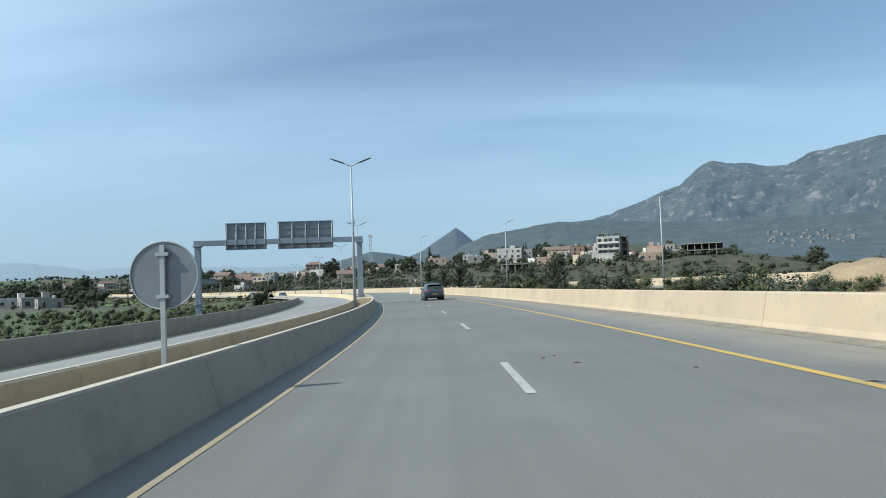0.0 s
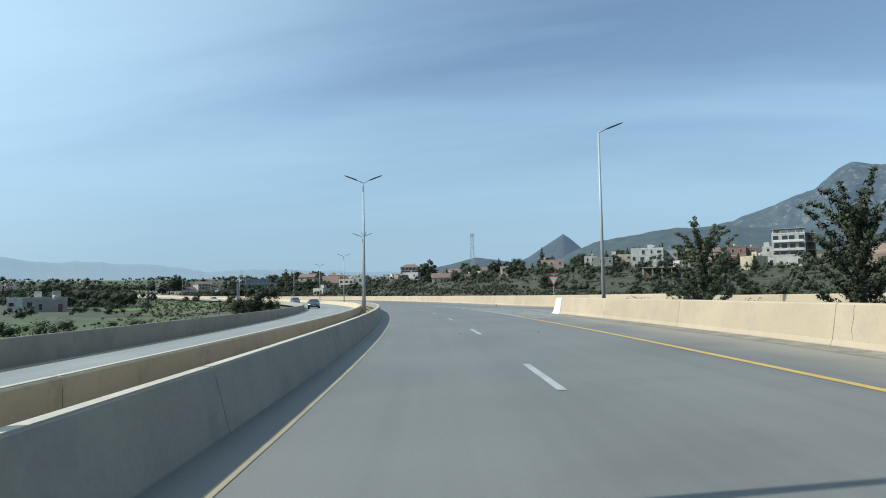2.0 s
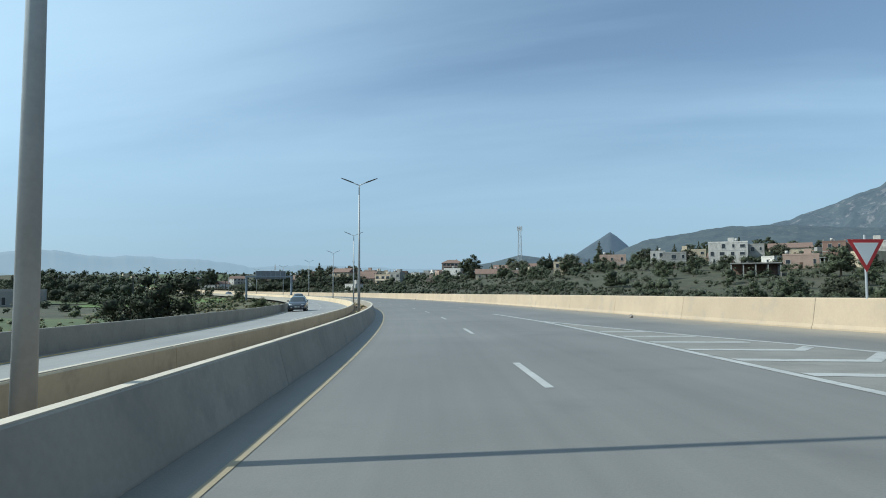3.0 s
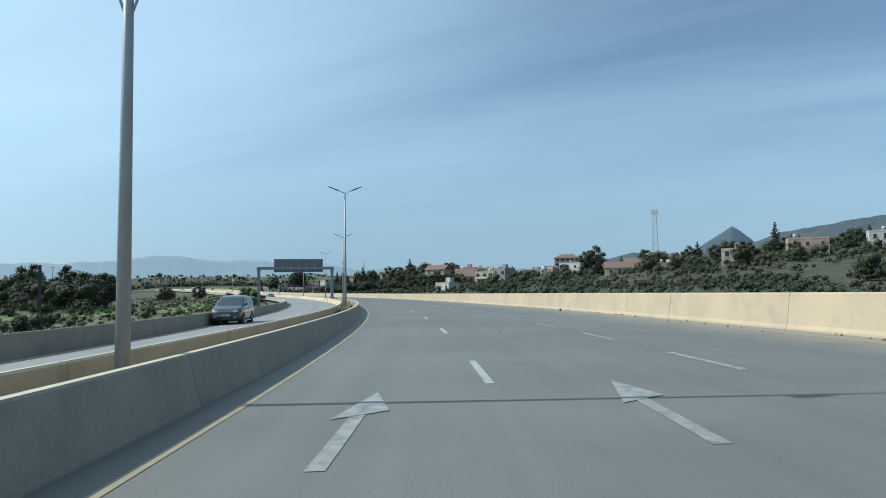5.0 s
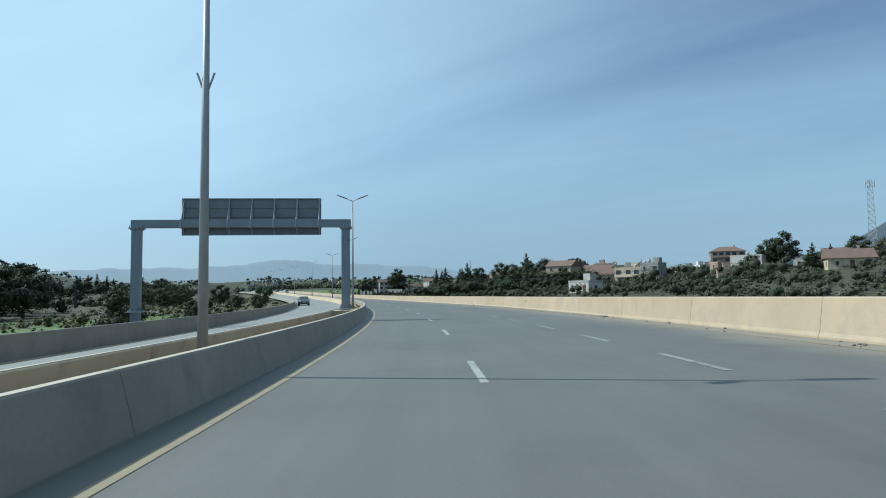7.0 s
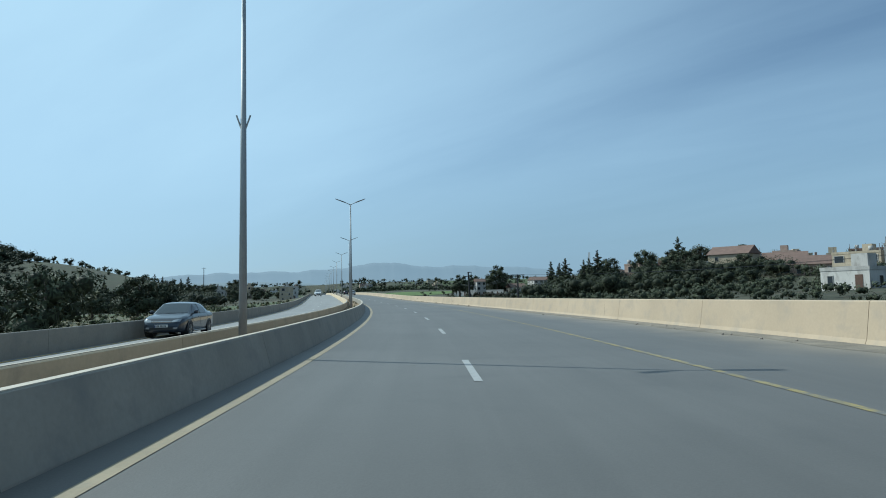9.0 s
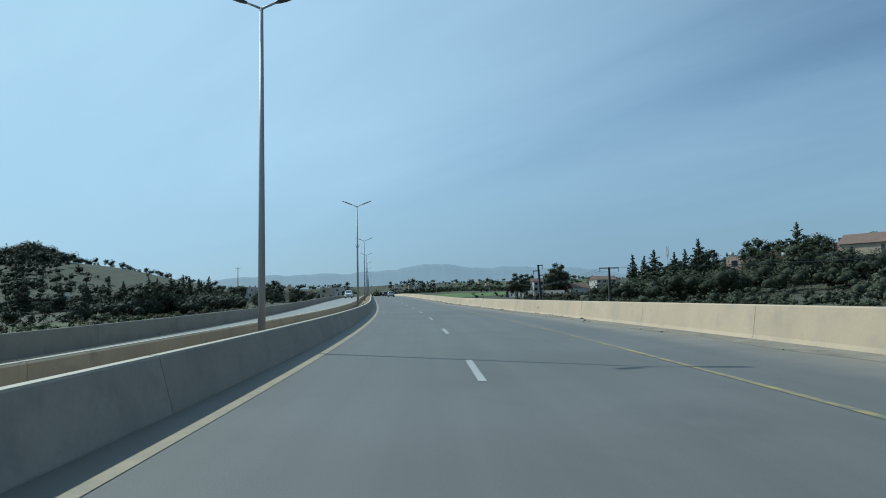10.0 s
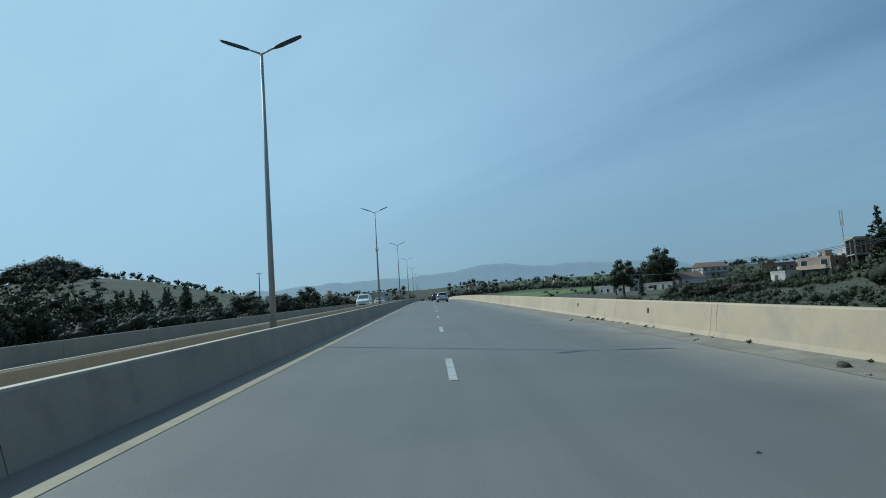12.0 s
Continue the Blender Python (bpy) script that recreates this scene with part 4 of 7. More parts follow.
LAND_ROW = [
    ("pine_b", -325, 403, 10), ("pine_b", -334, 408, 10), ("pine_b", -343, 415, 10), ("pine_b", -352, 422, 10.5), ("pine_a", -360, 429, 11),
    ("round_a", -377, 441, 7.4), ("round_a", -316, 399, 9), ("round_a", -307, 394, 8.7), ("round_b", -301, 389, 8.7), ("round_a", -297, 384, 8.5),
    ("round_c", -410, 466, 6.6), ("round_c", -402, 459, 5.7), ("round_a", -330, 398, 8), ("round_a", -340, 404, 8), ("round_a", -350, 412, 8),
]
LAND_BEND = [
    ("round_a", -184, 321, 4.6), ("round_a", -188, 326, 3.8), ("round_b", -192, 331, 3.6), ("round_c", -222, 339, 5.2), ("round_b", -215, 332, 4.4),
    ("round_a", -160, 280, 8), ("round_a", -168, 288, 8), ("round_b", -189, 284, 10), ("round_a", -178, 292, 8), ("round_b", -152, 274, 7.5),
    ("bush_c", -149, 313, 4), ("bush_b", -153, 311, 2.5), ("round_a", -502, 536, 14), ("round_a", -510, 540, 12), ("round_c", -492, 545, 9),
]
for row in (LAND_RIGHT, LAND_RIDGE, LAND_FAR, LAND_NEAR, LAND_LEFT, LAND_MASS, LAND_ROW, LAND_BEND):
    for k, x, y, h in row:
        plant(P[k], x, y, h, rng.uniform(0, 6.3), rng.uniform(0.9, 1.15))


def at_road(k, s, u, h, wide=1.0):
    p = rp(s, u)
    plant(P[k], p.x, p.y, h, rng.uniform(0, 6.3), wide)


# trees standing between the village houses
for i in range(40):
    way_s = rng.uniform(150, 440)
    p = rp(way_s, rng.uniform(92, 215))
    plant(P[("round_a", "round_b", "round_c", "pine_a", "round_a", "pine_b")[i % 6]], p.x, p.y, rng.uniform(5.0, 9.5), rng.uniform(0, 6.3), rng.uniform(0.9, 1.2))
# feathery young trees behind the barrier
for s_, u_, h_ in ((99.0, 10.6, 5.8), (101.2, 11.4, 3.6), (90.8, 11.2, 6.0), (88.5, 12.2, 4.0), (62, 12.5, 4.6), (57.5, 13.5, 5.0)):
    q = rp(s_, u_)
    plant(P["feather"], q.x, q.y, h_, rng.uniform(0, 6.3), rng.uniform(0.9, 1.1))
# trees on the plain beside the straight stretch
for i in range(26):
    q = rp(rng.uniform(560, 860), rng.uniform(-120, -28))
    plant(P[("round_a", "round_c", "round_b", "bush_c")[i % 4]], q.x, q.y, rng.uniform(4.0, 7.5), rng.uniform(0, 6.3), rng.uniform(1.0, 1.3))
# shrubs beside the road
for k, s, u, h in (("bush_c", 152.8, -16.3, 4.6), ("bush_c", 150.5, -17.5, 3.4), ("bush_a", 200, -16, 2.0), ("bush_c", 213, -16.5, 1.8), ("bush_c", 299, -17.5, 3.2),
                   ("bush_c", 310, -16, 2.4), ("bush_a", 62, -19, 2.4), ("bush_c", 66, -21, 3.0), ("bush_a", 55, -20, 2.6), ("bush_a", 50, -22, 2.8),
                   ("bush_c", 44, -21, 2.6), ("bush_a", 38, -23, 2.8), ("bush_a", 30, -24, 2.4), ("bush_c", 33, -19, 2.2), ("bush_b", 24, -22, 2.2),
                   ("bush_c", 75, -24, 2.4), ("bush_b", 84, -22, 1.8), ("bush_a", 92, -26, 2.0), ("bush_c", 120, -19, 1.7), ("bush_b", 108, -24, 1.8)):
    at_road(k, s, u, h)
for i in range(46):
    s = 4 + 2.25 * i
    hi = float(np.interp(s, [20, 59, 81, 106], [24, 22, 12.5, 9.6]))
    for j in range(2):
        u = rng.uniform(9.6, max(hi, 10.2))
        at_road(("bush_a", "bush_a", "bush_c", "bush_b")[int(rng.integers(4))], s + rng.uniform(-1, 1), u, rng.uniform(1.5, 2.9) * float(np.interp(s, [15, 40, 80, 81], [0.6, 0.75, 0.85, 0.5])))


def scrub(name, pts, hs, material, leaves, size, label, category="scrub"):
    """One sheet of uncounted low growth: for each place a few leaf lumps."""
    cs, rs = [], []
    zs = lay(np.array([p[0] for p in pts]), np.array([p[1] for p in pts]))
    for (x, y), z, h in zip(pts, zs, hs):
        for _ in range(4):
            cs.append((x + rng.normal() * h * 0.38, y + rng.normal() * h * 0.38, z + h * rng.uniform(0.25, 0.62)))
            rs.append(h * rng.uniform(0.26, 0.44))
    if leaves < 95:  # small or far growth needs fewer lumps
        keep = [i for i in range(len(cs)) if i % 4 < 2]
        cs, rs = [cs[i] for i in keep], [rs[i] * 1.16 for i in keep]
    ob = new(name, cloud_mesh(name, leaf_cloud(cs, rs, leaves * len(pts), size * 0.92, 0.85), material))
    return tagged(ob, label, category, kind="stuff")


def scatter(n, s0, s1, u0, u1, power=1.0):
    out = []
    for _ in range(n):
        p = rp(rng.uniform(s0, s1), u0 + (u1 - u0) * rng.random() ** power)
        if abs(p.x + 132) < 5.5 and 397 < p.y < 416:  # the small white house and its yard stay clear
            p = Vector((p.x - 16, p.y, 0))
        out.append((p.x, p.y))
    return out


pts = scatter(200, 118, 215, 24, 80) + scatter(120, 215, 330, 28, 84) + scatter(50, 330, 470, 42, 80)
scrub("hillside_scrub", pts, rng.uniform(0.8, 2.8, len(pts)), M["leaf_olive"], 118, 0.264, "grey-green scrub covering the slope below the village")
pts = scatter(170, 118, 215, 26, 90) + scatter(56, 215, 330, 30, 90) + scatter(60, 330, 480, 38, 90)
scrub("hillside_scrub", pts, rng.uniform(1.0, 3.6, len(pts)), M["leaf_dark"], 130, 0.264, "dark evergreen scrub covering the slope below the village")
pts = scatter(190, 150, 340, 26, 86)
scrub("hillside_scrub", pts, rng.uniform(0.5, 2.2, len(pts)), M["leaf_twig"], 90, 0.24, "grey-brown half-bare bushes on the slope below the village")
pts = scatter(190, 118, 240, 24, 86)
scrub("hillside_scrub", pts, rng.uniform(0.35, 1.1, len(pts)), M["leaf_olive"], 60, 0.2, "low grey-green growth on the slope below the village")
pts = scatter(330, 118, 340, 24, 90)
scrub("hillside_scrub", pts, rng.uniform(0.3, 0.8, len(pts)), M["leaf_dry"], 60, 0.2, "dry yellow grass tussocks on the slope below the village")
pts = scatter(620, 60, 520, 80, 230)
scrub("village_scrub", pts, rng.uniform(0.9, 2.8, len(pts)), M["leaf_olive"], 56, 0.504, "grey-green bushes between the village houses")
pts = scatter(460, 60, 560, 80, 230)
scrub("village_scrub", pts, rng.uniform(1.0, 3.2, len(pts)), M["leaf_dark"], 62, 0.504, "dark bushes and small trees between the village houses")
pts = scatter(190, 60, 560, 88, 230)
scrub("village_trees", pts, rng.uniform(3.5, 7.5, len(pts)), M["leaf_dark"], 260, 0.432, "dark evergreen trees crowded between the village houses", "trees")
pts = scatter(420, 0, 150, -15.5, -60)
scrub("bank_bushes", pts, rng.uniform(0.7, 2.4, len(pts)), M["leaf_green"], 93, 0.228, "green bushes crowding the bank beside the far carriageway")
pts = scatter(1100, -20, 470, -13.2, -40)
scrub("bank_scrub", pts, rng.uniform(0.3, 0.9, len(pts)), M["leaf_dry"], 43, 0.156, "dry grass tussocks on the bank beside the far carriageway")
pts = scatter(340, -20, 440, -14.5, -44)
scrub("bank_scrub", pts, rng.uniform(0.4, 1.5, len(pts)), M["leaf_green"], 68, 0.18, "low green growth on the bank beside the far carriageway")
pts = scatter(330, 0, 560, -45, -210)
scrub("plain_scrub", pts, rng.uniform(0.8, 3.0, len(pts)), M["leaf_dark"], 93, 0.456, "dark hedges and bushes scattered over the plain")
pts = scatter(160, 480, 760, -40, -140) + scatter(150, 560, 900, 70, 220)
scrub("plain_scrub", pts, rng.uniform(0.8, 2.6, len(pts)), M["leaf_olive"], 74, 0.48, "grey-green hedges and bushes beside the distant road")
pts = [(x, y) for x, y in zip(rng.uniform(-1500, 500, 700), rng.uniform(780, 1700, 700))]
scrub("far_woods", pts, rng.uniform(4, 11, len(pts)), M["leaf_dark"], 25, 2.64, "distant dark hedgerows and woods on the plain", "woods")
pts = []
for _ in range(130):  # hedgerows and copses on the far rise
    b, r, lean = radians(rng.uniform(108, 166)), rng.uniform(640, 1080), rng.uniform(0, 6.3)
    for k in range(int(rng.integers(5, 16))):
        pts.append((-155 + r * math.cos(b) + 9 * k * math.cos(lean) + rng.normal() * 3, 342 + r * math.sin(b) + 9 * k * math.sin(lean) + rng.normal() * 3))
pts = [q for q in pts if abs((q[0] + 155) * math.sin(radians(142)) - (q[1] - 342) * math.cos(radians(142))) > 34]
scrub("far_woods", pts, rng.uniform(2.5, 7.5, len(pts)), M["leaf_dark"], 30, 1.5, "distant dark hedgerows and copses on the far rise", "woods")
pts = scatter(320, 880, 1300, -320, -25) + scatter(260, 980, 1300, 25, 300)
scrub("far_woods", pts, rng.uniform(3, 7, len(pts)), M["leaf_dark"], 25, 1.92, "distant dark hedges and trees along the straight road", "woods")
# wooded knoll on the left-hand hill
pts = [(-735 + rng.normal() * 26, 452 + rng.normal() * 16) for _ in range(150)] + [(-640 + rng.normal() * 60, 400 + rng.normal() * 28) for _ in range(230)]
scrub("hill_woods", pts, [rng.uniform(5, 8) + 11 * math.exp(-((x + 735) / 24) ** 2 - ((y - 452) / 16) ** 2) for x, y in pts], M["leaf_dark"], 93, 1.56, "dark woods crowning the low hill", "woods")
# dense belts of evergreens on the low ground to the left
belt = []
for (x0, y0), (x1, y1), n in (((-286, 372), (-366, 434), 70), ((-372, 348), (-452, 460), 60), ((-300, 394), (-330, 420), 20), ((-209, 454), (-229, 501), 44), ((-146, 262), (-212, 302), 60), ((-212, 452), (-168, 470), 46), ((-200, 476), (-165, 498), 40)):
    for _ in range(n):
        q = rng.random()
        belt.append((x0 + (x1 - x0) * q + rng.normal() * 3.5, y0 + (y1 - y0) * q + rng.normal() * 3.5))
scrub("tree_belt", belt, rng.uniform(4.0, 7.5, len(belt)), M["leaf_dark"], 347, 0.408, "dense belt of dark evergreen trees below the road", "trees")
pts = scatter(420, 340, 580, 17, 60)
scrub("roadside_scrub", pts, rng.uniform(0.4, 1.5, len(pts)), M["leaf_dark"], 81, 0.192, "low dark scrub on the rough ground beside the road")
pts = scatter(170, 430, 560, 13, 46)
scrub("roadside_scrub", pts, rng.uniform(0.8, 2.3, len(pts)), M["leaf_dark"], 110, 0.22, "dark bushes on the rough ground beside the road")
pts = scatter(120, 430, 560, 10, 40)
scrub("roadside_scrub", pts, rng.uniform(0.3, 0.9, len(pts)), M["leaf_olive"], 60, 0.16, "low grey-green growth on the rough ground beside the road")
pts = [tuple(rp(q, edge_r(q) - rng.uniform(0.02, 0.12))[:2]) for q in rng.uniform(400, 470, 150)]
tufts = scrub("barrier_weeds", pts, rng.uniform(0.05, 0.13, len(pts)), M["leaf_dry"], 14, 0.04, "small dry weeds along the foot of the barrier", "weeds")
tufts.location.z += 0.45
pts = []
for _ in range(85):
    q = rp(rng.uniform(125, 470) if _ % 3 else rng.uniform(125, 215), rng.uniform(34, 118))
    pts += [(q.x + rng.normal() * 3.2, q.y + rng.normal() * 3.2) for _ in range(int(rng.integers(3, 8)))]
scrub("hillside_thicket", pts, rng.uniform(0.9, 2.9, len(pts)), M["leaf_dark"], 124, 0.312, "dark clumps of evergreen bushes on the village slope", "bushes")
# weeds in the median
pts = scatter(260, -10, 440, -3.45, -4.15)
ws = scrub("median_weeds", pts, rng.uniform(0.12, 0.34, len(pts)), M["leaf_dry"], 16, 0.108, "dry weeds growing in the median soil", "weeds")
ws.location.z += 0.55
M["petal_white"] = leaf_mat("white_petals", (0.42, 0.40, 0.34), (0.6, 0.58, 0.5))
M["petal"] = leaf_mat("yellow_petals", (0.30, 0.22, 0.03), (0.45, 0.36, 0.06))
for name, material, n, wide, lab, cat in (("median_weeds", M["leaf_green"], 90, 0.11, "green weeds crowding the median soil", "weeds"), ("median_flowers", M["petal"], 90, 0.030, "small yellow flowers among the median weeds", "flowers"),
                                     ("median_flowers", M["petal_white"], 60, 0.032, "small white flowers among the median weeds", "flowers")):
    spots = [(float(q), rng.uniform(-4.4, -3.3)) for q in np.concatenate([rng.uniform(223.5, 232, n // 2), rng.uniform(232, 264, n // 2)])]
    cs = [tuple(rp(s_, u_, rng.uniform(0.30, 0.46) if wide > 0.1 else rng.uniform(0.44, 0.66))) for s_, u_ in spots]
    cloud = leaf_cloud(cs, [wide * rng.uniform(0.7, 1.3) for _ in cs], 14 * n, 0.05 if wide > 0.1 else 0.035, 1.0 if wide < 0.1 else 1.6, 0.3, 0)
    tagged(new(name, cloud_mesh(name, cloud, material)), lab, cat, kind="stuff")
for ob in P.values():
    away(ob)


# ---------------------------------------------------------------- mountains
def range_of(name, centre, prof, r0, r1, rough, material, label, seed, lean=0.5, nr=26, da=0.35, base=-5.0, jag=0.0):
    """Mountains round a centre: heights of the skyline by bearing, the crest between r0 and r1."""
    az = np.array([p[0] for p in prof], float)
    ht = np.array([p[1] for p in prof], float)
    a = np.arange(az[0], az[-1] + da / 2, da)
    sky_h = np.interp(a, az, ht)
    sky_h = sky_h + jag * np.array([noise.fractal(Vector((b * 0.55 + seed, seed, 0.0)), 0.9, 2.0, 5) for b in a])
    v = []
    for j in range(nr):
        q = j / (nr - 1)
        r = r0 + (r1 - r0) * q
        shape = (q / lean) ** 1.25 if q < lean else 1 - 0.55 * ((q - lean) / (1 - lean)) ** 1.5
        for i, b in enumerate(a):
            x, y = centre[0] + r * math.cos(radians(b)), centre[1] + r * math.sin(radians(b))
            k = noise.fractal(Vector((x / 420 + seed, y / 420, 0.3)), 1.0, 2.0, 5)
            k2 = abs(noise.fractal(Vector((x / 160 + seed, y / 160, 2.3)), 1.0, 2.0, 4))
            off = rough * (k * 0.9 - k2 * 0.8) * math.sin(math.pi * min(q / lean, 1.0)) if q < lean else 0
            v.append((x, y, base + max((sky_h[i] - base) * (r / (r0 + (r1 - r0) * lean)) * shape + off, -2)))
    n = len(a)
    f = [(j * n + i, j * n + i + 1, (j + 1) * n + i + 1, (j + 1) * n + i) for j in range(nr - 1) for i in range(n - 1)]
    me = bpy.data.meshes.new(name)
    me.from_pydata(v, [], f)
    me.polygons.foreach_set("use_smooth", [True] * len(me.polygons))
    me.materials.append(material)
    me.update()
    return tagged(new(name, me), label, "mountain", kind="structure")


# distance haze is put into these far materials as bluish emission
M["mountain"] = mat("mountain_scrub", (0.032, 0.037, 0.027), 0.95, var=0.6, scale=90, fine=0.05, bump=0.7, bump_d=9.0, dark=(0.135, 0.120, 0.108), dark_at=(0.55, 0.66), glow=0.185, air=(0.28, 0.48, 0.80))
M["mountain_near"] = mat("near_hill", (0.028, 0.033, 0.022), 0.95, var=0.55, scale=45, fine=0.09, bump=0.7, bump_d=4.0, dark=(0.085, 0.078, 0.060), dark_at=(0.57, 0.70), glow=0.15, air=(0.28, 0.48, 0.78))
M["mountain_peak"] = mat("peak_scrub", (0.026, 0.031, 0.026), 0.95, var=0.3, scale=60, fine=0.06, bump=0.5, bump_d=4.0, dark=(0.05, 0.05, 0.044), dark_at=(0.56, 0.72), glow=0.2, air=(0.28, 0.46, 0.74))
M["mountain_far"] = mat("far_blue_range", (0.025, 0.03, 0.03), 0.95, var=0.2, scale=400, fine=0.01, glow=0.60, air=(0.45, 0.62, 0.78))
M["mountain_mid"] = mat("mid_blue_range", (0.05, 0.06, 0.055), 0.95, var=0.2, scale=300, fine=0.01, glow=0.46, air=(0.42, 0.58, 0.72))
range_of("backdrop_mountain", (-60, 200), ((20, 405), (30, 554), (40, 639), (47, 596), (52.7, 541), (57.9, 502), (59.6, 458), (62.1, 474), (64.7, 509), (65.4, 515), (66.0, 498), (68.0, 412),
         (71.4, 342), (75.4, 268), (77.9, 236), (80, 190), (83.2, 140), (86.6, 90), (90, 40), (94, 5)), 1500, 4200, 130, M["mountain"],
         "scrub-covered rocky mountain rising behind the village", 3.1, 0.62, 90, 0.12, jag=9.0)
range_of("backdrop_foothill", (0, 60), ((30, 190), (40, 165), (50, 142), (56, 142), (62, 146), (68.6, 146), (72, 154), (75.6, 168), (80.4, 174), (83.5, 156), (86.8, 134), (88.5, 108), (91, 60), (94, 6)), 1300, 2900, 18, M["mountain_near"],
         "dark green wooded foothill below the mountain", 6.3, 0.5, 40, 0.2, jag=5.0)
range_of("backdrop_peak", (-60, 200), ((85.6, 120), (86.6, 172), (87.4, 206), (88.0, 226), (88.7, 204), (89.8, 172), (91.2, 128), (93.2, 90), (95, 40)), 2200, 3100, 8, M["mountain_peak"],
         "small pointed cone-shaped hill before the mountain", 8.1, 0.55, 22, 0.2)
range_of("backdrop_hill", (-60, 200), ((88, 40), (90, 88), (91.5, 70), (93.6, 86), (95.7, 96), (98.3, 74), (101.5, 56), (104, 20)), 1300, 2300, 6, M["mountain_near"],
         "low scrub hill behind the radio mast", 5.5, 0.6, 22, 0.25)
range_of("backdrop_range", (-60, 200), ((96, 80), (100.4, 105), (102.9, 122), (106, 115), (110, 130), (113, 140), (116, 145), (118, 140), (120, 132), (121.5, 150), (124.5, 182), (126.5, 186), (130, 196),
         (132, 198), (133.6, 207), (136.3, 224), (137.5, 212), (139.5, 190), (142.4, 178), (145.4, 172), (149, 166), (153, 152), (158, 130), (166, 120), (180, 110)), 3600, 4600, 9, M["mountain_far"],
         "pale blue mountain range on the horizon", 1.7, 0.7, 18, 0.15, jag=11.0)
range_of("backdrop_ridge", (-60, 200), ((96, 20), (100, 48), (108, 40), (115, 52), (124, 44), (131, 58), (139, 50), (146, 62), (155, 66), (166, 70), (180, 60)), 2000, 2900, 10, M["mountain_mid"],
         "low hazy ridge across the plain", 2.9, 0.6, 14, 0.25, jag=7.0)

# white village scattered over the mountain's foot
bm = bmesh.new()
for i in range(80):
    b, r = radians(rng.choice([rng.uniform(46, 55), rng.uniform(57, 63)])), 1830 + 55 * rng.normal()
    x, y = r * math.cos(b), 60 + r * math.sin(b)
    hit, place, *_ = bpy.data.objects["backdrop_foothill"].ray_cast((x, y, 900), (0, 0, -1))
    if hit:
        w, d, h = rng.uniform(5, 10), rng.uniform(5, 9), rng.uniform(2.2, 4.6)
        box(bm, -w / 2, -d / 2, -4, w / 2, d / 2, h, Matrix.Translation(place) @ Matrix.Rotation(rng.uniform(0, 3), 4, "Z"))
M["far_white"] = mat("far_white_walls", (0.20, 0.195, 0.19), 0.9, var=0.15, scale=30, fine=0.3)
tagged(part("far_village", bm, M["far_white"]), "tiny white houses scattered over the mountain's foot", "village", kind="stuff")

# green fields on the slopes of the plain
def field(cx, cy, w, d, turn, material, label, n=14):
    bm = bmesh.new()
    xs = [[Vector((cx, cy)) + Vector(((i / n - 0.5) * w, (j / n - 0.5) * d)) @ Matrix.Rotation(-turn, 2) for i in range(n + 1)] for j in range(n + 1)]
    vs = [[bm.verts.new((p.x, p.y, land(p.x, p.y) + 0.12)) for p in r] for r in xs]
    for j in range(n):
        for i in range(n):
            bm.faces.new((vs[j][i], vs[j][i + 1], vs[j + 1][i + 1], vs[j + 1][i]))
    tagged(part("field", bm, material, smooth=True), label, "field", kind="structure")


M["field_dull"] = mat("dull_pasture", (0.032, 0.041, 0.018), 0.95, var=0.45, scale=16, fine=1.2, bump=0.6, bump_d=0.15, dark=(0.052, 0.048, 0.027), dark_at=(0.48, 0.68))
field(-560, 900, 180, 130, 0.5, M["field"], "bright green meadow on the gentle slope")
field(-720, 1060, 220, 150, 0.6, M["field"], "bright green meadow on the far slope")
field(-880, 960, 240, 90, 0.9, M["field_dull"], "dull olive pasture on the far rise")
field(-1060, 860, 200, 90, 1.1, M["field_dull"], "dull green field on the far rise")
M["field_lush"] = mat("lush_field", (0.085, 0.135, 0.028), 0.95, var=0.3, scale=12, fine=1.0, bump=0.5, bump_d=0.1, dark=(0.07, 0.10, 0.03), dark_at=(0.55, 0.75))
field(-505, 712, 170, 80, 0.75, M["field_lush"], "bright green meadow on the slope ahead")
field(-600, 690, 90, 60, 0.7, M["field"], "dark green field on the slope ahead")
field(-150, 268, 40, 34, 0.6, M["field"], "green vegetable plot below the bank")
field(-130, 262, 34, 60, 0.55, M["field_lush"], "lush green grass on the slope below the bank")
field(-222, 372, 60, 44, 0.7, M["field"], "green meadow below the bank")
field(-78, 118, 66, 120, 0.15, M["field"], "green meadow beside the far carriageway")
field(-690, 500, 330, 230, 0.2, M["field_dull"], "olive pasture on the brow of the low hill", 70)

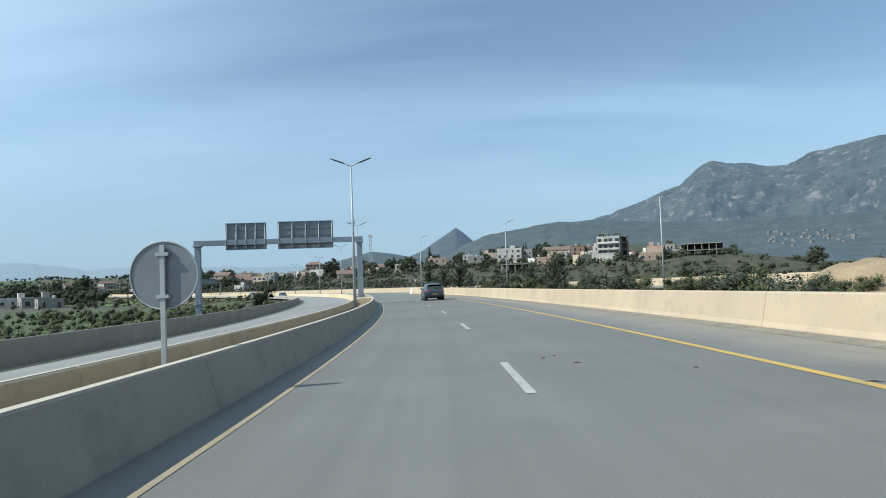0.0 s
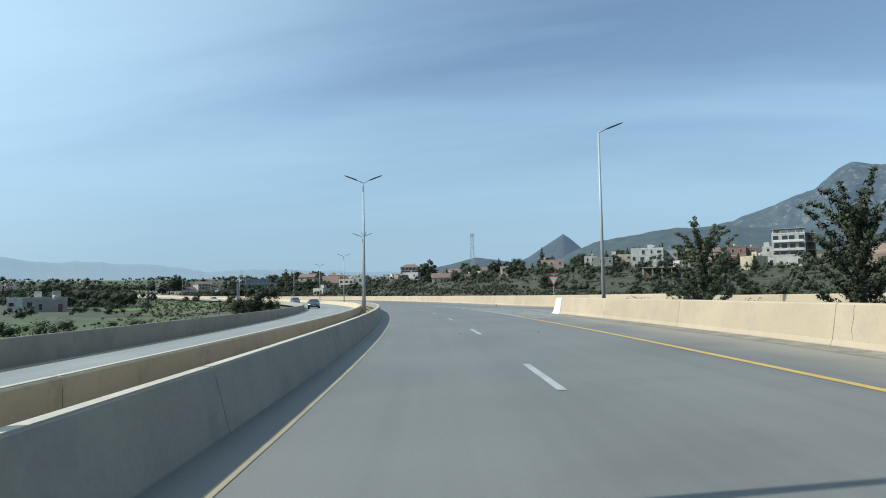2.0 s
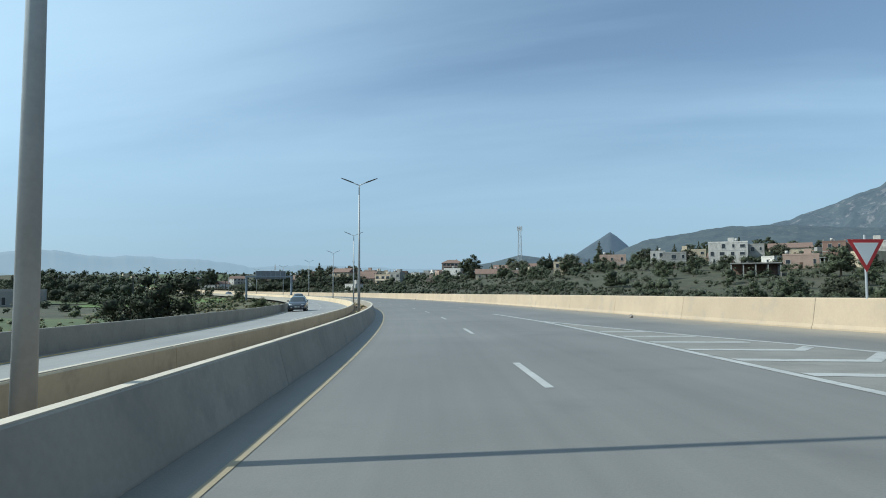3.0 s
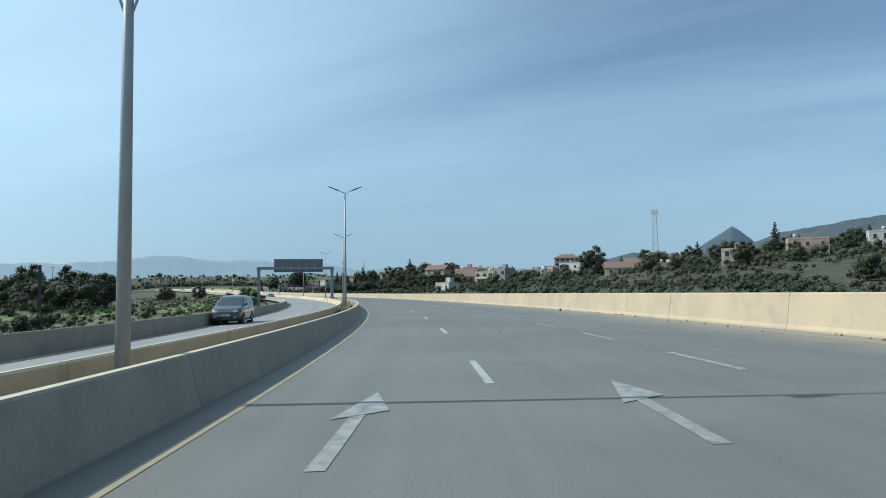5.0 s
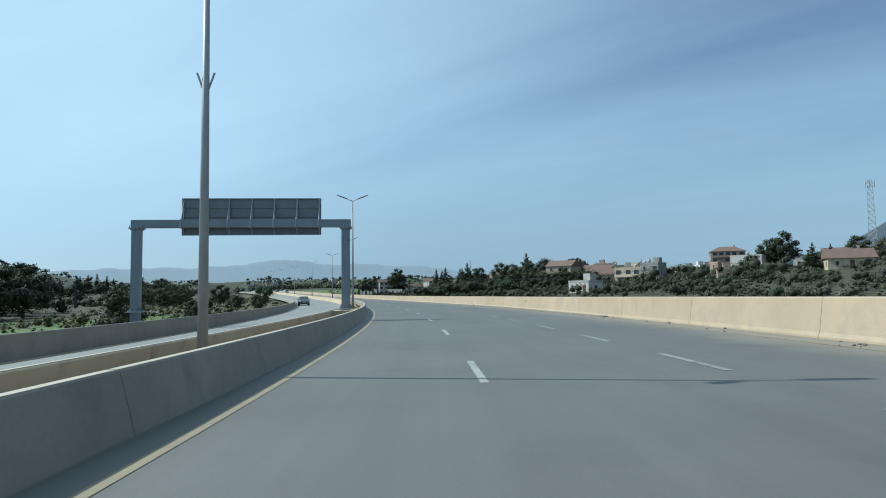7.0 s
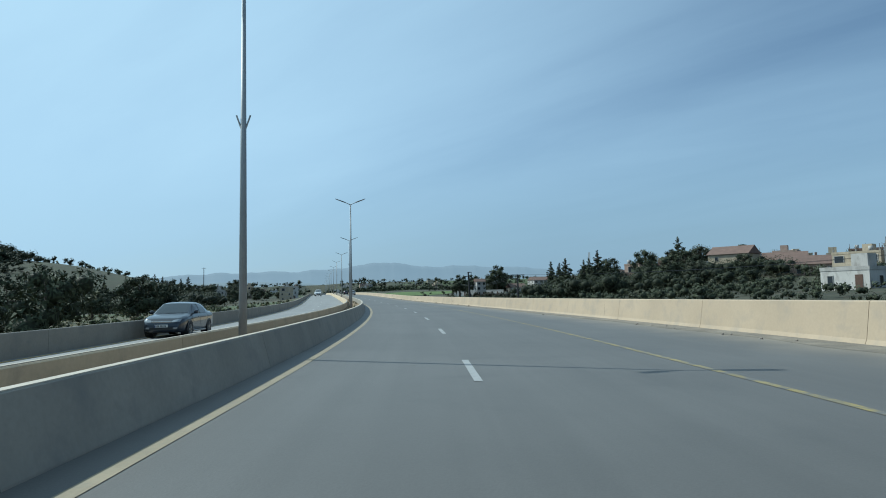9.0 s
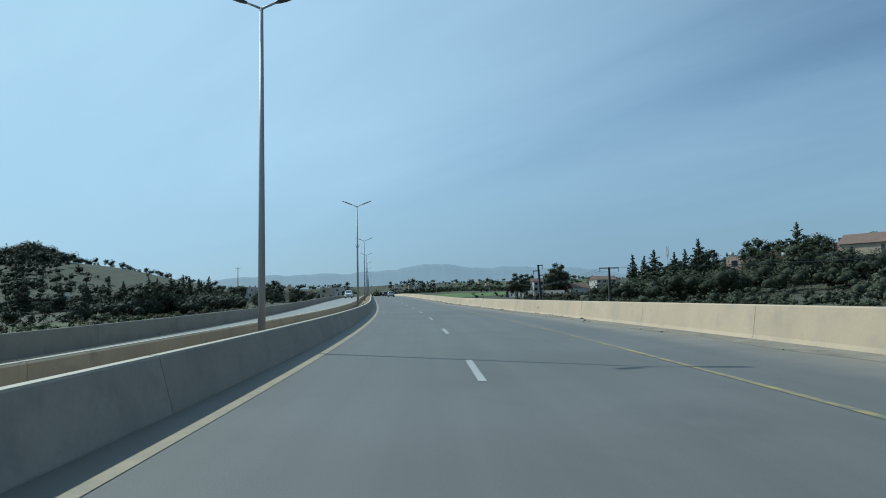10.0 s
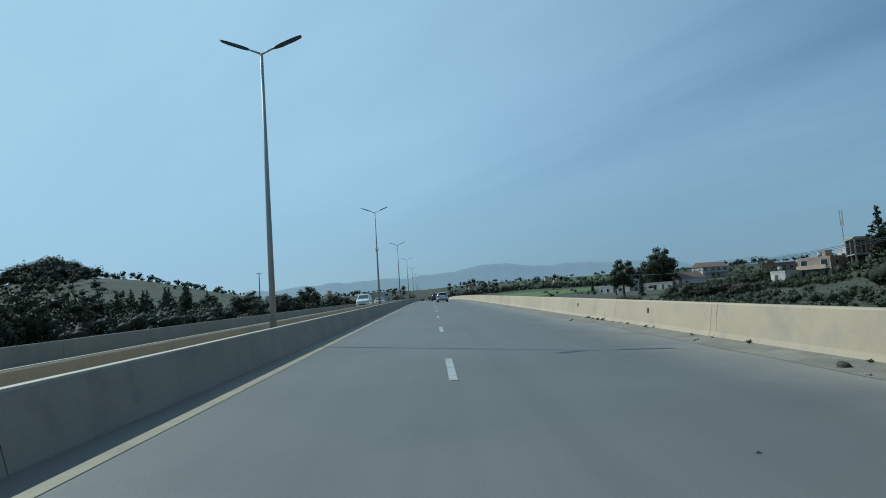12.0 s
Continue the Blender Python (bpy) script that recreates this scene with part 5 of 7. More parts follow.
# -------------------------------------------------------------------- houses
M.update(
    wall_white=mat("white_render", (0.56, 0.53, 0.49), 0.9, var=0.12, scale=2.2, fine=2, dark=(0.30, 0.275, 0.245), dark_at=(0.50, 0.74), stretch=(1, 1, 0.45), rnd=0.2),
    wall_pink=mat("pink_brick_wall", (0.42, 0.30, 0.24), 0.9, var=0.15, scale=2, fine=4, dark=(0.30, 0.22, 0.18), dark_at=(0.5, 0.75), rnd=0.2),
    wall_brick=mat("bare_red_brick", (0.22, 0.135, 0.105), 0.9, var=0.2, scale=2, fine=4, dark=(0.16, 0.115, 0.095), dark_at=(0.5, 0.75), rnd=0.2),
    wall_cream=mat("cream_render", (0.52, 0.43, 0.31), 0.9, var=0.12, scale=2.2, fine=2, dark=(0.34, 0.28, 0.21), dark_at=(0.50, 0.74), stretch=(1, 1, 0.45), rnd=0.15),
    wall_grey=mat("bare_concrete_block", (0.30, 0.29, 0.27), 0.9, var=0.15, scale=2, fine=4, dark=(0.2, 0.19, 0.18), dark_at=(0.5, 0.75), rnd=0.1),
    roof_tile=mat("terracotta_tiles", (0.185, 0.118, 0.092), 0.85, var=0.2, scale=1.5, fine=3, dark=(0.13, 0.09, 0.075), dark_at=(0.5, 0.75)),
    roof_flat=mat("roof_screed", (0.36, 0.34, 0.31), 0.9, var=0.15, scale=2, fine=3),
    pane=mat("dark_window_glass", (0.03, 0.035, 0.04), 0.15, var=0.2, scale=0.5),
    frame=mat("window_frame", (0.45, 0.43, 0.40), 0.7, var=0.1, scale=1),
    rebar=mat("rusty_bars", (0.12, 0.07, 0.05), 0.8, var=0.2, scale=0.3),
)
WINDOW = mesh_of("window_frame", box(box(box(box(bmesh.new(), -0.6, -0.06, -0.7, -0.52, 0.02, 0.7), 0.52, -0.06, -0.7, 0.6, 0.02, 0.7), -0.52, -0.06, 0.62, 0.52, 0.02, 0.7), -0.68, -0.12, -0.78, 0.68, 0.02, -0.7), M["frame"])
PANE = mesh_of("pane", box(bmesh.new(), -0.52, -0.025, -0.7, 0.52, 0.02, 0.62), M["pane"])


def window_at(parent, x, y, z, turn, sx=1.0, sz=1.0):
    w = new("window", WINDOW)
    w.parent = parent
    w.matrix_basis = Matrix.Translation((x, y, z)) @ Matrix.Rotation(turn, 4, "Z") @ Matrix.Diagonal((sx, 1, sz, 1))
    q = new("pane", PANE)
    q.parent = w


HOMES = []


def house(x, y, w, top_z, turn, wall, label, roof="flat", depth=None, bars=False, balcony=False, open_frame=False, far=False):
    """A house whose front faces the road; its eaves reach top_z. far: few openings, for the distant town."""
    z0 = land(x, y) - 0.5
    h = max(top_z - z0, 3.2)
    d = depth or max(6.0, 0.8 * w)
    top = thing("house", Matrix.Translation((x, y, z0)) @ Matrix.Rotation(radians(turn), 4, "Z"), label, "house", "village houses")
    HOMES.append((x, y, w, d, h, radians(turn)))
    floors = max(1, round((h - 0.6) / 3.1))
    fh = h / floors
    if open_frame:
        nx = max(3, round(w / 3.2))
        for k in range(floors + 1):
            if k:
                part("slab", box(bmesh.new(), -w / 2 - 0.3, -0.3, k * fh - 0.3, w / 2 + 0.3, d + 0.3, k * fh), M["wall_grey"], top)
        for i in range(nx + 1):
            for yy in (0.15, d / 2, d - 0.15):
                xx = -w / 2 + w * i / nx
                part("pillar", box(bmesh.new(), xx - 0.16, yy - 0.16, 0, xx + 0.16, yy + 0.16, h - 0.3), M["wall_grey"], top)
        part("back_wall", box(bmesh.new(), -w / 2, d - 0.1, 0, w / 2, d + 0.1, h - 0.3), M["wall_brick"], top)
        return top
    # the top storey of some houses stands back behind a terrace
    back = roof == "flat" and floors > 1 and not bars and not balcony and d > 4 and rng.random() < 0.6
    x0, x1, y0 = -w / 2, w / 2, 0.0
    body_h = h
    if back:
        body_h = h - fh
        x0, x1 = (-w / 2, w * rng.uniform(0.0, 0.25)) if rng.random() < 0.5 else (-w * rng.uniform(0.0, 0.25), w / 2)
        y0 = d * 0.3
        part("upper_wall", box(bmesh.new(), x0, y0, body_h + 0.08, x1, d - 0.02, h), wall, top)
    part("wall", box(bmesh.new(), -w / 2, 0, 0, w / 2, d, body_h), wall, top)
    for k in range(1, floors - (1 if back else 0)):
        part("floor_band", box(bmesh.new(), -w / 2 - 0.04, -0.05, k * fh - 0.14, w / 2 + 0.04, d + 0.04, k * fh + 0.06), M["frame"], top)

    def flat_roof(a0, b0, a1, b1, z, rim):
        bm = bmesh.new()
        for q in ((a0 - 0.06, b0 - 0.06, a1 + 0.06, b0 + 0.14), (a0 - 0.06, b1 - 0.14, a1 + 0.06, b1 + 0.06), (a0 - 0.06, b0 + 0.14, a0 + 0.14, b1 - 0.14), (a1 - 0.14, b0 + 0.14, a1 + 0.06, b1 - 0.14)):
            box(bm, q[0], q[1], z - 0.1, q[2], q[3], z + rim)
        part("parapet", bm, wall, top)
        part("roof", box(bmesh.new(), a0 + 0.14, b0 + 0.14, z + 0.002, a1 - 0.14, b1 - 0.14, z + 0.075), M["roof_flat"], top)

    if roof == "flat":
        if back:
            flat_roof(-w / 2, 0, w / 2, d, body_h, 0.8)
        flat_roof(x0, y0, x1, d - (0.03 if back else 0), h, 0.3 if back else 0.45)
        if d > 4 and x1 - x0 > 3 and rng.random() < 0.45:
            hx, hy = rng.uniform(x0 + 1.4, x1 - 1.4), y0 + (d - y0) * 0.6
            part("stair_hut", box(bmesh.new(), hx - 1.1, hy - 1.2, h + 0.08, hx + 1.1, hy + 1.2, h + 2.3), wall, top)
        if d > 4 and x1 - x0 > 2.2 and rng.random() < 0.5:
            hx, hy = rng.uniform(x0 + 1.0, x1 - 1.0), y0 + 1.2
            tank = part("water_tank", rod(bmesh.new(), (hx, hy, h + 0.5), (hx, hy, h + 1.6), 0.55, n=12), M["frame"], top, smooth=True)
            part("tank_stand", box(bmesh.new(), hx - 0.5, hy - 0.5, h + 0.07, hx + 0.5, hy + 0.5, h + 0.5), M["wall_grey"], tank)
    else:
        bm = bmesh.new()
        e, r = 0.45, min(0.32 * d, 2.6)
        a = [bm.verts.new(v) for v in ((-w / 2 - e, -e, h - 0.1), (w / 2 + e, -e, h - 0.1), (w / 2 + e, d + e, h - 0.1), (-w / 2 - e, d + e, h - 0.1))]
        b = [bm.verts.new(v) for v in ((-w / 2 + (d * 0.35 if roof == "hip" else -e), d / 2, h + r), (w / 2 - (d * 0.35 if roof == "hip" else -e), d / 2, h + r))]
        for f in ((a[0], a[1], b[1], b[0]), (a[2], a[3], b[0], b[1]), (a[1], a[2], b[1]), (a[3], a[0], b[0]), (a[3], a[2], a[1], a[0])):
            bm.faces.new(f)
        part("roof", bm, M["roof_tile"], top)
        if rng.random() < 0.6:
            part("chimney", box(bmesh.new(), w * 0.2, d * 0.5, h + r - 0.5, w * 0.2 + 0.6, d * 0.5 + 0.6, h + r + 0.8), wall, top)
    for k in range(floors):
        z = k * fh + fh * 0.56
        up = back and k == floors - 1
        a0, a1, yy0 = (x0, x1, y0) if up else (-w / 2, w / 2, 0.0)
        n = max(1, int((a1 - a0) / (4.2 if far else 3.0)))
        for i in range(n):
            xx = a0 + (a1 - a0) * (i + 0.5 + rng.uniform(-0.12, 0.12)) / n
            if k == 0 and i == n // 2:
                part("door", box(bmesh.new(), xx - 0.5, -0.05, 0.45, xx + 0.5, 0.02, 2.6), M["rebar"], top)
            elif rng.random() < 0.88:
                window_at(top, xx, yy0 - 0.02, z, 0, 2.0 if balcony and k else rng.choice([0.7, 0.9, 1.25, 1.7]), 1.35 if balcony and k else rng.choice([0.8, 1.0, 1.3]))
        if far or up:
            continue
        for i in range(max(1, int(d / 4.0))):
            yy = d * (i + 0.5) / max(1, int(d / 4.0))
            window_at(top, -w / 2 - 0.02, yy, z, -math.pi / 2, 0.9, 0.9)
            window_at(top, w / 2 + 0.02, yy, z, math.pi / 2, 0.9, 0.9)
        if balcony and k:
            bm = bmesh.new()
            box(bm, -w * 0.45, -1.3, k * fh - 0.08, w * 0.45, -0.06, k * fh + 0.1)
            bl = part("balcony", bm, M["frame"], top)
            bm = bmesh.new()
            box(bm, -w * 0.45, -1.32, k * fh + 0.1, w * 0.45, -1.2, k * fh + 1.0)
            part("balcony_wall", bm, wall, bl)
    if bars:
        for i in range(max(3, int(w / 3))):
            xx = -w / 2 + 0.3 + (w - 0.6) * i / (max(3, int(w / 3)) - 1)
            st = part("column_stub", box(bmesh.new(), xx - 0.15, 0.2, h + 0.1, xx + 0.15, 0.5, h + 1.1), M["wall_grey"], top)
            part("steel_bar", rod(bmesh.new(), (xx, 0.35, h + 1.1), (xx, 0.35, h + 2.0), 0.05, n=5), M["rebar"], st)
    return top


WHITE = ((84, 375, 7.3, 16.0, -18), (36, 387, 14.5, 17.2, -9), (28, 424, 10.6, 16.2, -7), (12, 420, 6.4, 15.6, -4), (-80, 464, 6.6, 8.4, 11), 
         (-30, 410, 9.3, 10.8, -4), (-195, 577, 4.9, 12.7, 16), (-155, 529, 5.4, 9.1, 10), (-133.5, 408, 6.6, 1.2, -18), (-193, 525, 4.8, 4.4, 19), (-278, 562, 4.8, -0.6, -18))
for i, q in enumerate(WHITE):
    house(*q, M["wall_cream" if i in (2, 5, 7) else "wall_white"], "weathered cream rendered house with flat roof on the slope" if i in (2, 5, 7) else "weathered white rendered house with flat roof on the slope")
for q in ((53, 353, 11.0, 10.4, -14), (-8, 421, 11.9, 14.2, -1), (-103, 449, 5.4, 4.4, 13), (-55, 447, 8.0, 6.4, 4), (96, 305, 12.6, 12.6, -17)):
    house(*q, M["wall_pink"], "unrendered pink brick house with flat roof among trees")
for q in ((-200, 580, 11.6, 14.4, 17), (-149, 540, 9.1, 10.6, 8), (-329, 681, 13.6, 7.2, 23), (81, 408, 8.4, 18.0, -16), (89, 411, 5.8, 17.6, -17), (-214, 576, 4.0, 14.2, 20)):
    house(*q, M["wall_brick"], "bare red brick house with column stubs on its roof", bars=True)
for q in ((47, 390, 6.1, 16.3, -11), (16, 390, 9.1, 13.5, -5), (106, 307, 6.3, 13.3, -19)):
    house(*q, M["wall_grey"], "bare grey concrete-block house on the village slope")
for q in ((73, 441, 18.1, 17.6, -13), (-72, 524, 17.0, 11.5, 8), (-169, 527, 12.5, 5.0, 12), (-72, 445, 11.0, 6.2, 10)):
    house(*q, M["wall_cream"], "long cream house with terracotta tiled gable roof", roof="gable")
block = house(88, 358, 12.2, 20.4, -20, M["wall_white"], "five-storey white apartment block with deep balconies", balcony=True)
roof_h = 20.4 - land(88, 358) + 0.5
for i in range(5):
    for yy in (0.5, 5.5):
        part("roof_column", box(bmesh.new(), -5.6 + 2.8 * i - 0.15, yy, roof_h, -5.6 + 2.8 * i + 0.15, yy + 0.3, roof_h + 2.0), M["wall_white"], block)
part("roof_frame", box(bmesh.new(), -6.3, 0.0, roof_h + 2.0, 6.3, 6.3, roof_h + 2.25), M["wall_grey"], block)
house(95, 362, 9, 21.0, -20, M["wall_grey"], "unfinished concrete rear wing of the apartment block", open_frame=True)
house(80, 348, 18.9, 11.0, -19, M["wall_white"], "plain white terrace wall below the apartment block", depth=5)
for q in ((33, 327, 13.9, 7.1, -10), (120, 308, 19.1, 13.4, -21), (-249, 560, 16.7, 8.8, 27), (60, 350, 3.7, 9.5, -15)):
    house(*q, M["wall_grey"], "unfinished open concrete frame of a house", open_frame=True)
house(-126, 604, 16.5, 18.6, 13, M["wall_pink"], "three-storey pink villa with hipped tile roof", roof="hip", balcony=True)
house(-376, 713, 14.6, 9.4, 58, M["wall_white"], "cream three-storey house with tiled gable roof", roof="gable", balcony=True)
house(-349, 642, 10.4, 3.4, 60, M["wall_white"], "white shed with pitched roof beside the trees", roof="gable")
house(-270, 566, 10.5, 4.6, -22, M["wall_pink"], "pink brick house with roof terrace among trees", balcony=True)
house(-265, 573, 4.2, 9.6, -22, M["wall_white"], "white stair tower rising behind the brick house")
house(-385, 650, 6.6, 8.2, 62, M["wall_white"], "small white house with tiled roof between trees", roof="gable")
house(-144, 488, 11.0, 7.2, -14, M["wall_cream"], "two-storey cream house with column stubs on its roof", bars=True, balcony=True)
house(-134, 481, 7.0, 8.4, -14, M["wall_grey"], "unfinished grey upper storey beside the cream house", bars=True)
house(-158, 503, 14.5, 5.6, 18, M["wall_pink"], "long pink brick house with low tiled roof", roof="gable")
house(-190, 553, 14.0, 12.0, 18, M["wall_brick"], "long bare brick house on the brow of the slope", bars=True)
for x, y, w, z in ((-505, 525, 11, 8.0), (-528, 560, 9, 8.5), (-560, 545, 13, 9.5), (-590, 600, 10, 9.0), (-480, 560, 9, 6.5), (-545, 610, 12, 8.5)):
    house(x, y, w, z, 55, M["wall_white" if w > 9 else "wall_cream"], "small pale house on the wooded rise", far=True)
house(-169, 251, 12.0, -0.6, 42, M["wall_white"], "low white farmhouse with dark doorways below the road")
house(-152, 238, 11.0, -0.6, 42, M["wall_grey"], "low grey stone farm building below the road")
house(-140, 226, 8.0, -1.2, 42, M["wall_grey"], "small grey farm shed below the road")
for q in ((-369, 612, 15.3, -0.9, 8), (-354, 623, 12.5, -2.0, 5)):
    house(*q, M["wall_white"], "long low white yard wall beside the trees", depth=0.5)
KINDS = (("wall_white", "cream rendered house with flat roof crowded among neighbours"), ("wall_pink", "pink brick house with flat roof crowded among neighbours"),
         ("wall_cream", "cream plastered house with flat roof beside dark trees"), ("wall_grey", "grey block house with flat roof beside dark trees"), ("wall_white", "off-white house with stained walls among trees"),
         ("wall_brick", "bare brick house with flat roof crowded among neighbours"))
for i in range(42):
    way_s = rng.uniform(235, 330) if i % 4 == 0 else rng.uniform(380, 540)
    q = rp(way_s, rng.uniform(165, 270))
    k, lab = KINDS[int(rng.integers(6))]
    tile = rng.random() < 0.2
    house(q.x, q.y, rng.uniform(6, 12), min(land(q.x, q.y) + rng.uniform(3.8, 6.6), 10.5), rng.uniform(-15, 40), M[k], lab if not tile else "small house with terracotta tiled roof among trees",
          roof="gable" if tile else "flat", bars=rng.random() < 0.3, balcony=rng.random() < 0.3)
for i in range(30):
    far = i % 3
    if not far:
        continue
    q = rp(rng.uniform(640, 1000), rng.uniform(-230, -60)) if far else rp(rng.uniform(860, 1150), rng.uniform(40, 150))
    if far and math.hypot(q.x + 745, q.y - 470) < 260:
        continue
    house(q.x, q.y, rng.uniform(7, 12), land(q.x, q.y) + rng.uniform(3.2, 5.5), rng.uniform(40, 70), M[("wall_white", "wall_grey", "wall_white", "wall_pink")[i % 4]], "small distant farmhouse on the plain", roof="gable" if i % 4 == 1 else "flat")


# the distant town on the rise ahead
TOWN = (("wall_white", "white flat-roofed house in the distant town"), ("wall_pink", "pink brick house in the distant town"), ("wall_cream", "cream plastered house in the distant town"),
        ("wall_white", "whitewashed block in the distant town"), ("wall_brick", "bare brick house in the distant town"), ("wall_cream", "tall sand-coloured house in the distant town"))
built = 0
while built < 62:
    b, r = radians(rng.uniform(93.5, 113)), rng.uniform(520, 800)
    x, y = r * math.cos(b), r * math.sin(b)
    if land(x, y) > 9.5 or any(math.hypot(x - q[0], y - q[1]) < 13 for q in HOMES):
        continue
    k, lab = TOWN[built % 6]
    tile = rng.random() < 0.15
    house(x, y, rng.uniform(7, 13), min(land(x, y) + rng.uniform(4.0, 8.0), 11.5), rng.uniform(-10, 35), M[k], lab if not tile else "tiled house in the distant town among trees", roof="gable" if tile else "flat", far=True)
    built += 1
# scattered houses on the far rise beyond the plain
for i in range(22):
    b, r = radians(rng.uniform(128, 154)), rng.uniform(800, 980)
    x, y = -155 + r * math.cos(b), 342 + r * math.sin(b)
    house(x, y, rng.uniform(8, 14), land(x, y) + rng.uniform(4.0, 7.0), rng.uniform(30, 60), M[("wall_white", "wall_cream", "wall_white", "wall_pink")[i % 4]], "small pale house on the far green rise", far=True)
# evergreens and bushes crowding round the houses
front, behind = [], []
for x, y, w, d, h, a in HOMES:
    if y < 280 or x < -330:
        continue
    ex, ey = Vector((math.cos(a), math.sin(a))), Vector((-math.sin(a), math.cos(a)))
    for sx in (-1, 1):
        p = Vector((x, y)) + ex * sx * (w / 2 + rng.uniform(1.0, 2.6)) + ey * rng.uniform(-2.0, 2.0)
        front.append((p.x, p.y, rng.uniform(0.35, 0.75) * h))
    for _ in range(3):
        p = Vector((x, y)) + ex * rng.uniform(-0.6, 0.6) * w - ey * rng.uniform(2.5, 6.0)
        front.append((p.x, p.y, rng.uniform(0.25, 0.58) * h))
    p = Vector((x, y)) + ex * rng.uniform(-0.6, 0.6) * w + ey * (d + 4)
    behind.append((p.x, p.y, rng.uniform(0.8, 1.15) * h))
scrub("garden_trees", [q[:2] for q in front], [min(q[2], 5.0) for q in front], M["leaf_dark"], 186, 0.36, "dark evergreen trees and bushes crowding round the houses", "trees")
scrub("garden_trees", [q[:2] for q in behind], [min(q[2], 6.0) for q in behind], M["leaf_dark"], 260, 0.432, "dark trees rising behind the roofs of the village", "trees")


# ------------------------------------------------------------ masts and poles
def lattice(name, x, y, top_z, w0, w1, label, dishes=True):
    z0 = land(x, y) - 0.2
    h = top_z - z0
    top = thing(name, Matrix.Translation((x, y, z0)), label, "radio mast")
    corner = lambda q, z: Vector((q[0] * (w0 + (w1 - w0) * z / h), q[1] * (w0 + (w1 - w0) * z / h), z))
    qs = ((-1, -1), (1, -1), (1, 1), (-1, 1))
    for q in qs:
        part("leg", rod(bmesh.new(), corner(q, 0), corner(q, h), 0.09, 0.06, 6), M["steel"], top)
    n = max(6, int(h / 2.2))
    for k in range(n):
        a, b = h * k / n, h * (k + 1) / n
        bm = bmesh.new()
        for i in range(4):
            q, r = qs[i], qs[(i + 1) % 4]
            rod(bm, corner(q, a), corner(r, b), 0.045, n=4)
            rod(bm, corner(r, a), corner(q, b), 0.045, n=4)
            rod(bm, corner(q, b), corner(r, b), 0.045, n=4)
        part("bracing", bm, M["steel"], top)
    if dishes:
        for i in range(6):
            a = i * math.pi / 3
            bm = bmesh.new()
            box(bm, -0.16, -0.08, h - 2.6, 0.16, 0.08, h + 0.2, Matrix.Rotation(a, 4, "Z") @ Matrix.Translation((0, -w1 - 0.9, 0)), 0.03)
            an = part("antenna", bm, M["frame"], top)
            part("antenna_arm", rod(bmesh.new(), Matrix.Rotation(a, 3, "Z") @ Vector((0, -w1 * 0.6, h - 1.0)), Matrix.Rotation(a, 3, "Z") @ Vector((0, -w1 - 0.85, h - 1.0)), 0.05, n=5), M["steel"], an)
    return top


lattice("radio_mast", -65, 537, 39.5, 1.6, 0.75, "grey lattice radio mast with antenna panels above the village")


def stick_mast(x, y, top_z):
    z0 = land(x, y) - 0.2
    top = thing("antenna_mast", Matrix.Translation((x, y, z0)), "thin antenna mast standing behind the roofs", "antenna mast")
    h = top_z - z0
    part("pole", rod(bmesh.new(), (0, 0, 0), (0, 0, h - 3.4), 0.16, 0.1, 8), M["steel"], top)
    for dx in (-0.32, 0.32):
        part("antenna", box(bmesh.new(), dx - 0.12, -0.09, h - 4.6, dx + 0.12, 0.09, h, bevel=0.02), M["frame"], top)
    part("cross_bar", box(bmesh.new(), -0.5, -0.06, h - 3.6, 0.5, 0.06, h - 3.45), M["steel"], top)


stick_mast(-269, 586, 18.6)
M["pole_dark"] = mat("dark_concrete_pole", (0.05, 0.048, 0.047), 0.85, var=0.2, scale=0.6, fine=10)


def pylon(x, y, top_z, arms, lean, turn, label):
    """Concrete power-line pole: tapered shaft, cross-arms (height below the top, left reach, right reach) and insulators."""
    z0 = land(x, y) - 0.3
    h = top_z - z0
    top = thing("power_pole", Matrix.Translation((x, y, z0)) @ Matrix.Rotation(radians(turn), 4, "Z") @ Matrix.Rotation(radians(lean), 4, "Y"), label, "power pole", "power poles")
    bm = bmesh.new()
    r = bmesh.ops.create_cone(bm, cap_ends=True, segments=4, radius1=0.30, radius2=0.17, depth=h, matrix=Matrix.Translation((0, 0, h / 2)) @ Matrix.Rotation(math.pi / 4, 4, "Z"))
    part("shaft", bm, M["pole_dark"], top)
    for down, a, b in arms:
        arm = part("cross_arm", box(bmesh.new(), -a, -0.09, h - down - 0.09, b, 0.09, h - down + 0.06), M["pole_dark"], top)
        for xx in (-a + 0.08, b - 0.08):
            if abs(xx) > 0.35:
                bm = bmesh.new()
                for i in range(4):
                    rod(bm, (xx, 0, h - down - 0.14 - 0.13 * i), (xx, 0, h - down - 0.21 - 0.13 * i), 0.085, 0.05, 8)
                rod(bm, (xx, 0, h - down), (xx, 0, h - down - 0.6), 0.02, n=5)
                part("insulator", bm, M["lamp_black"], arm)
    return top


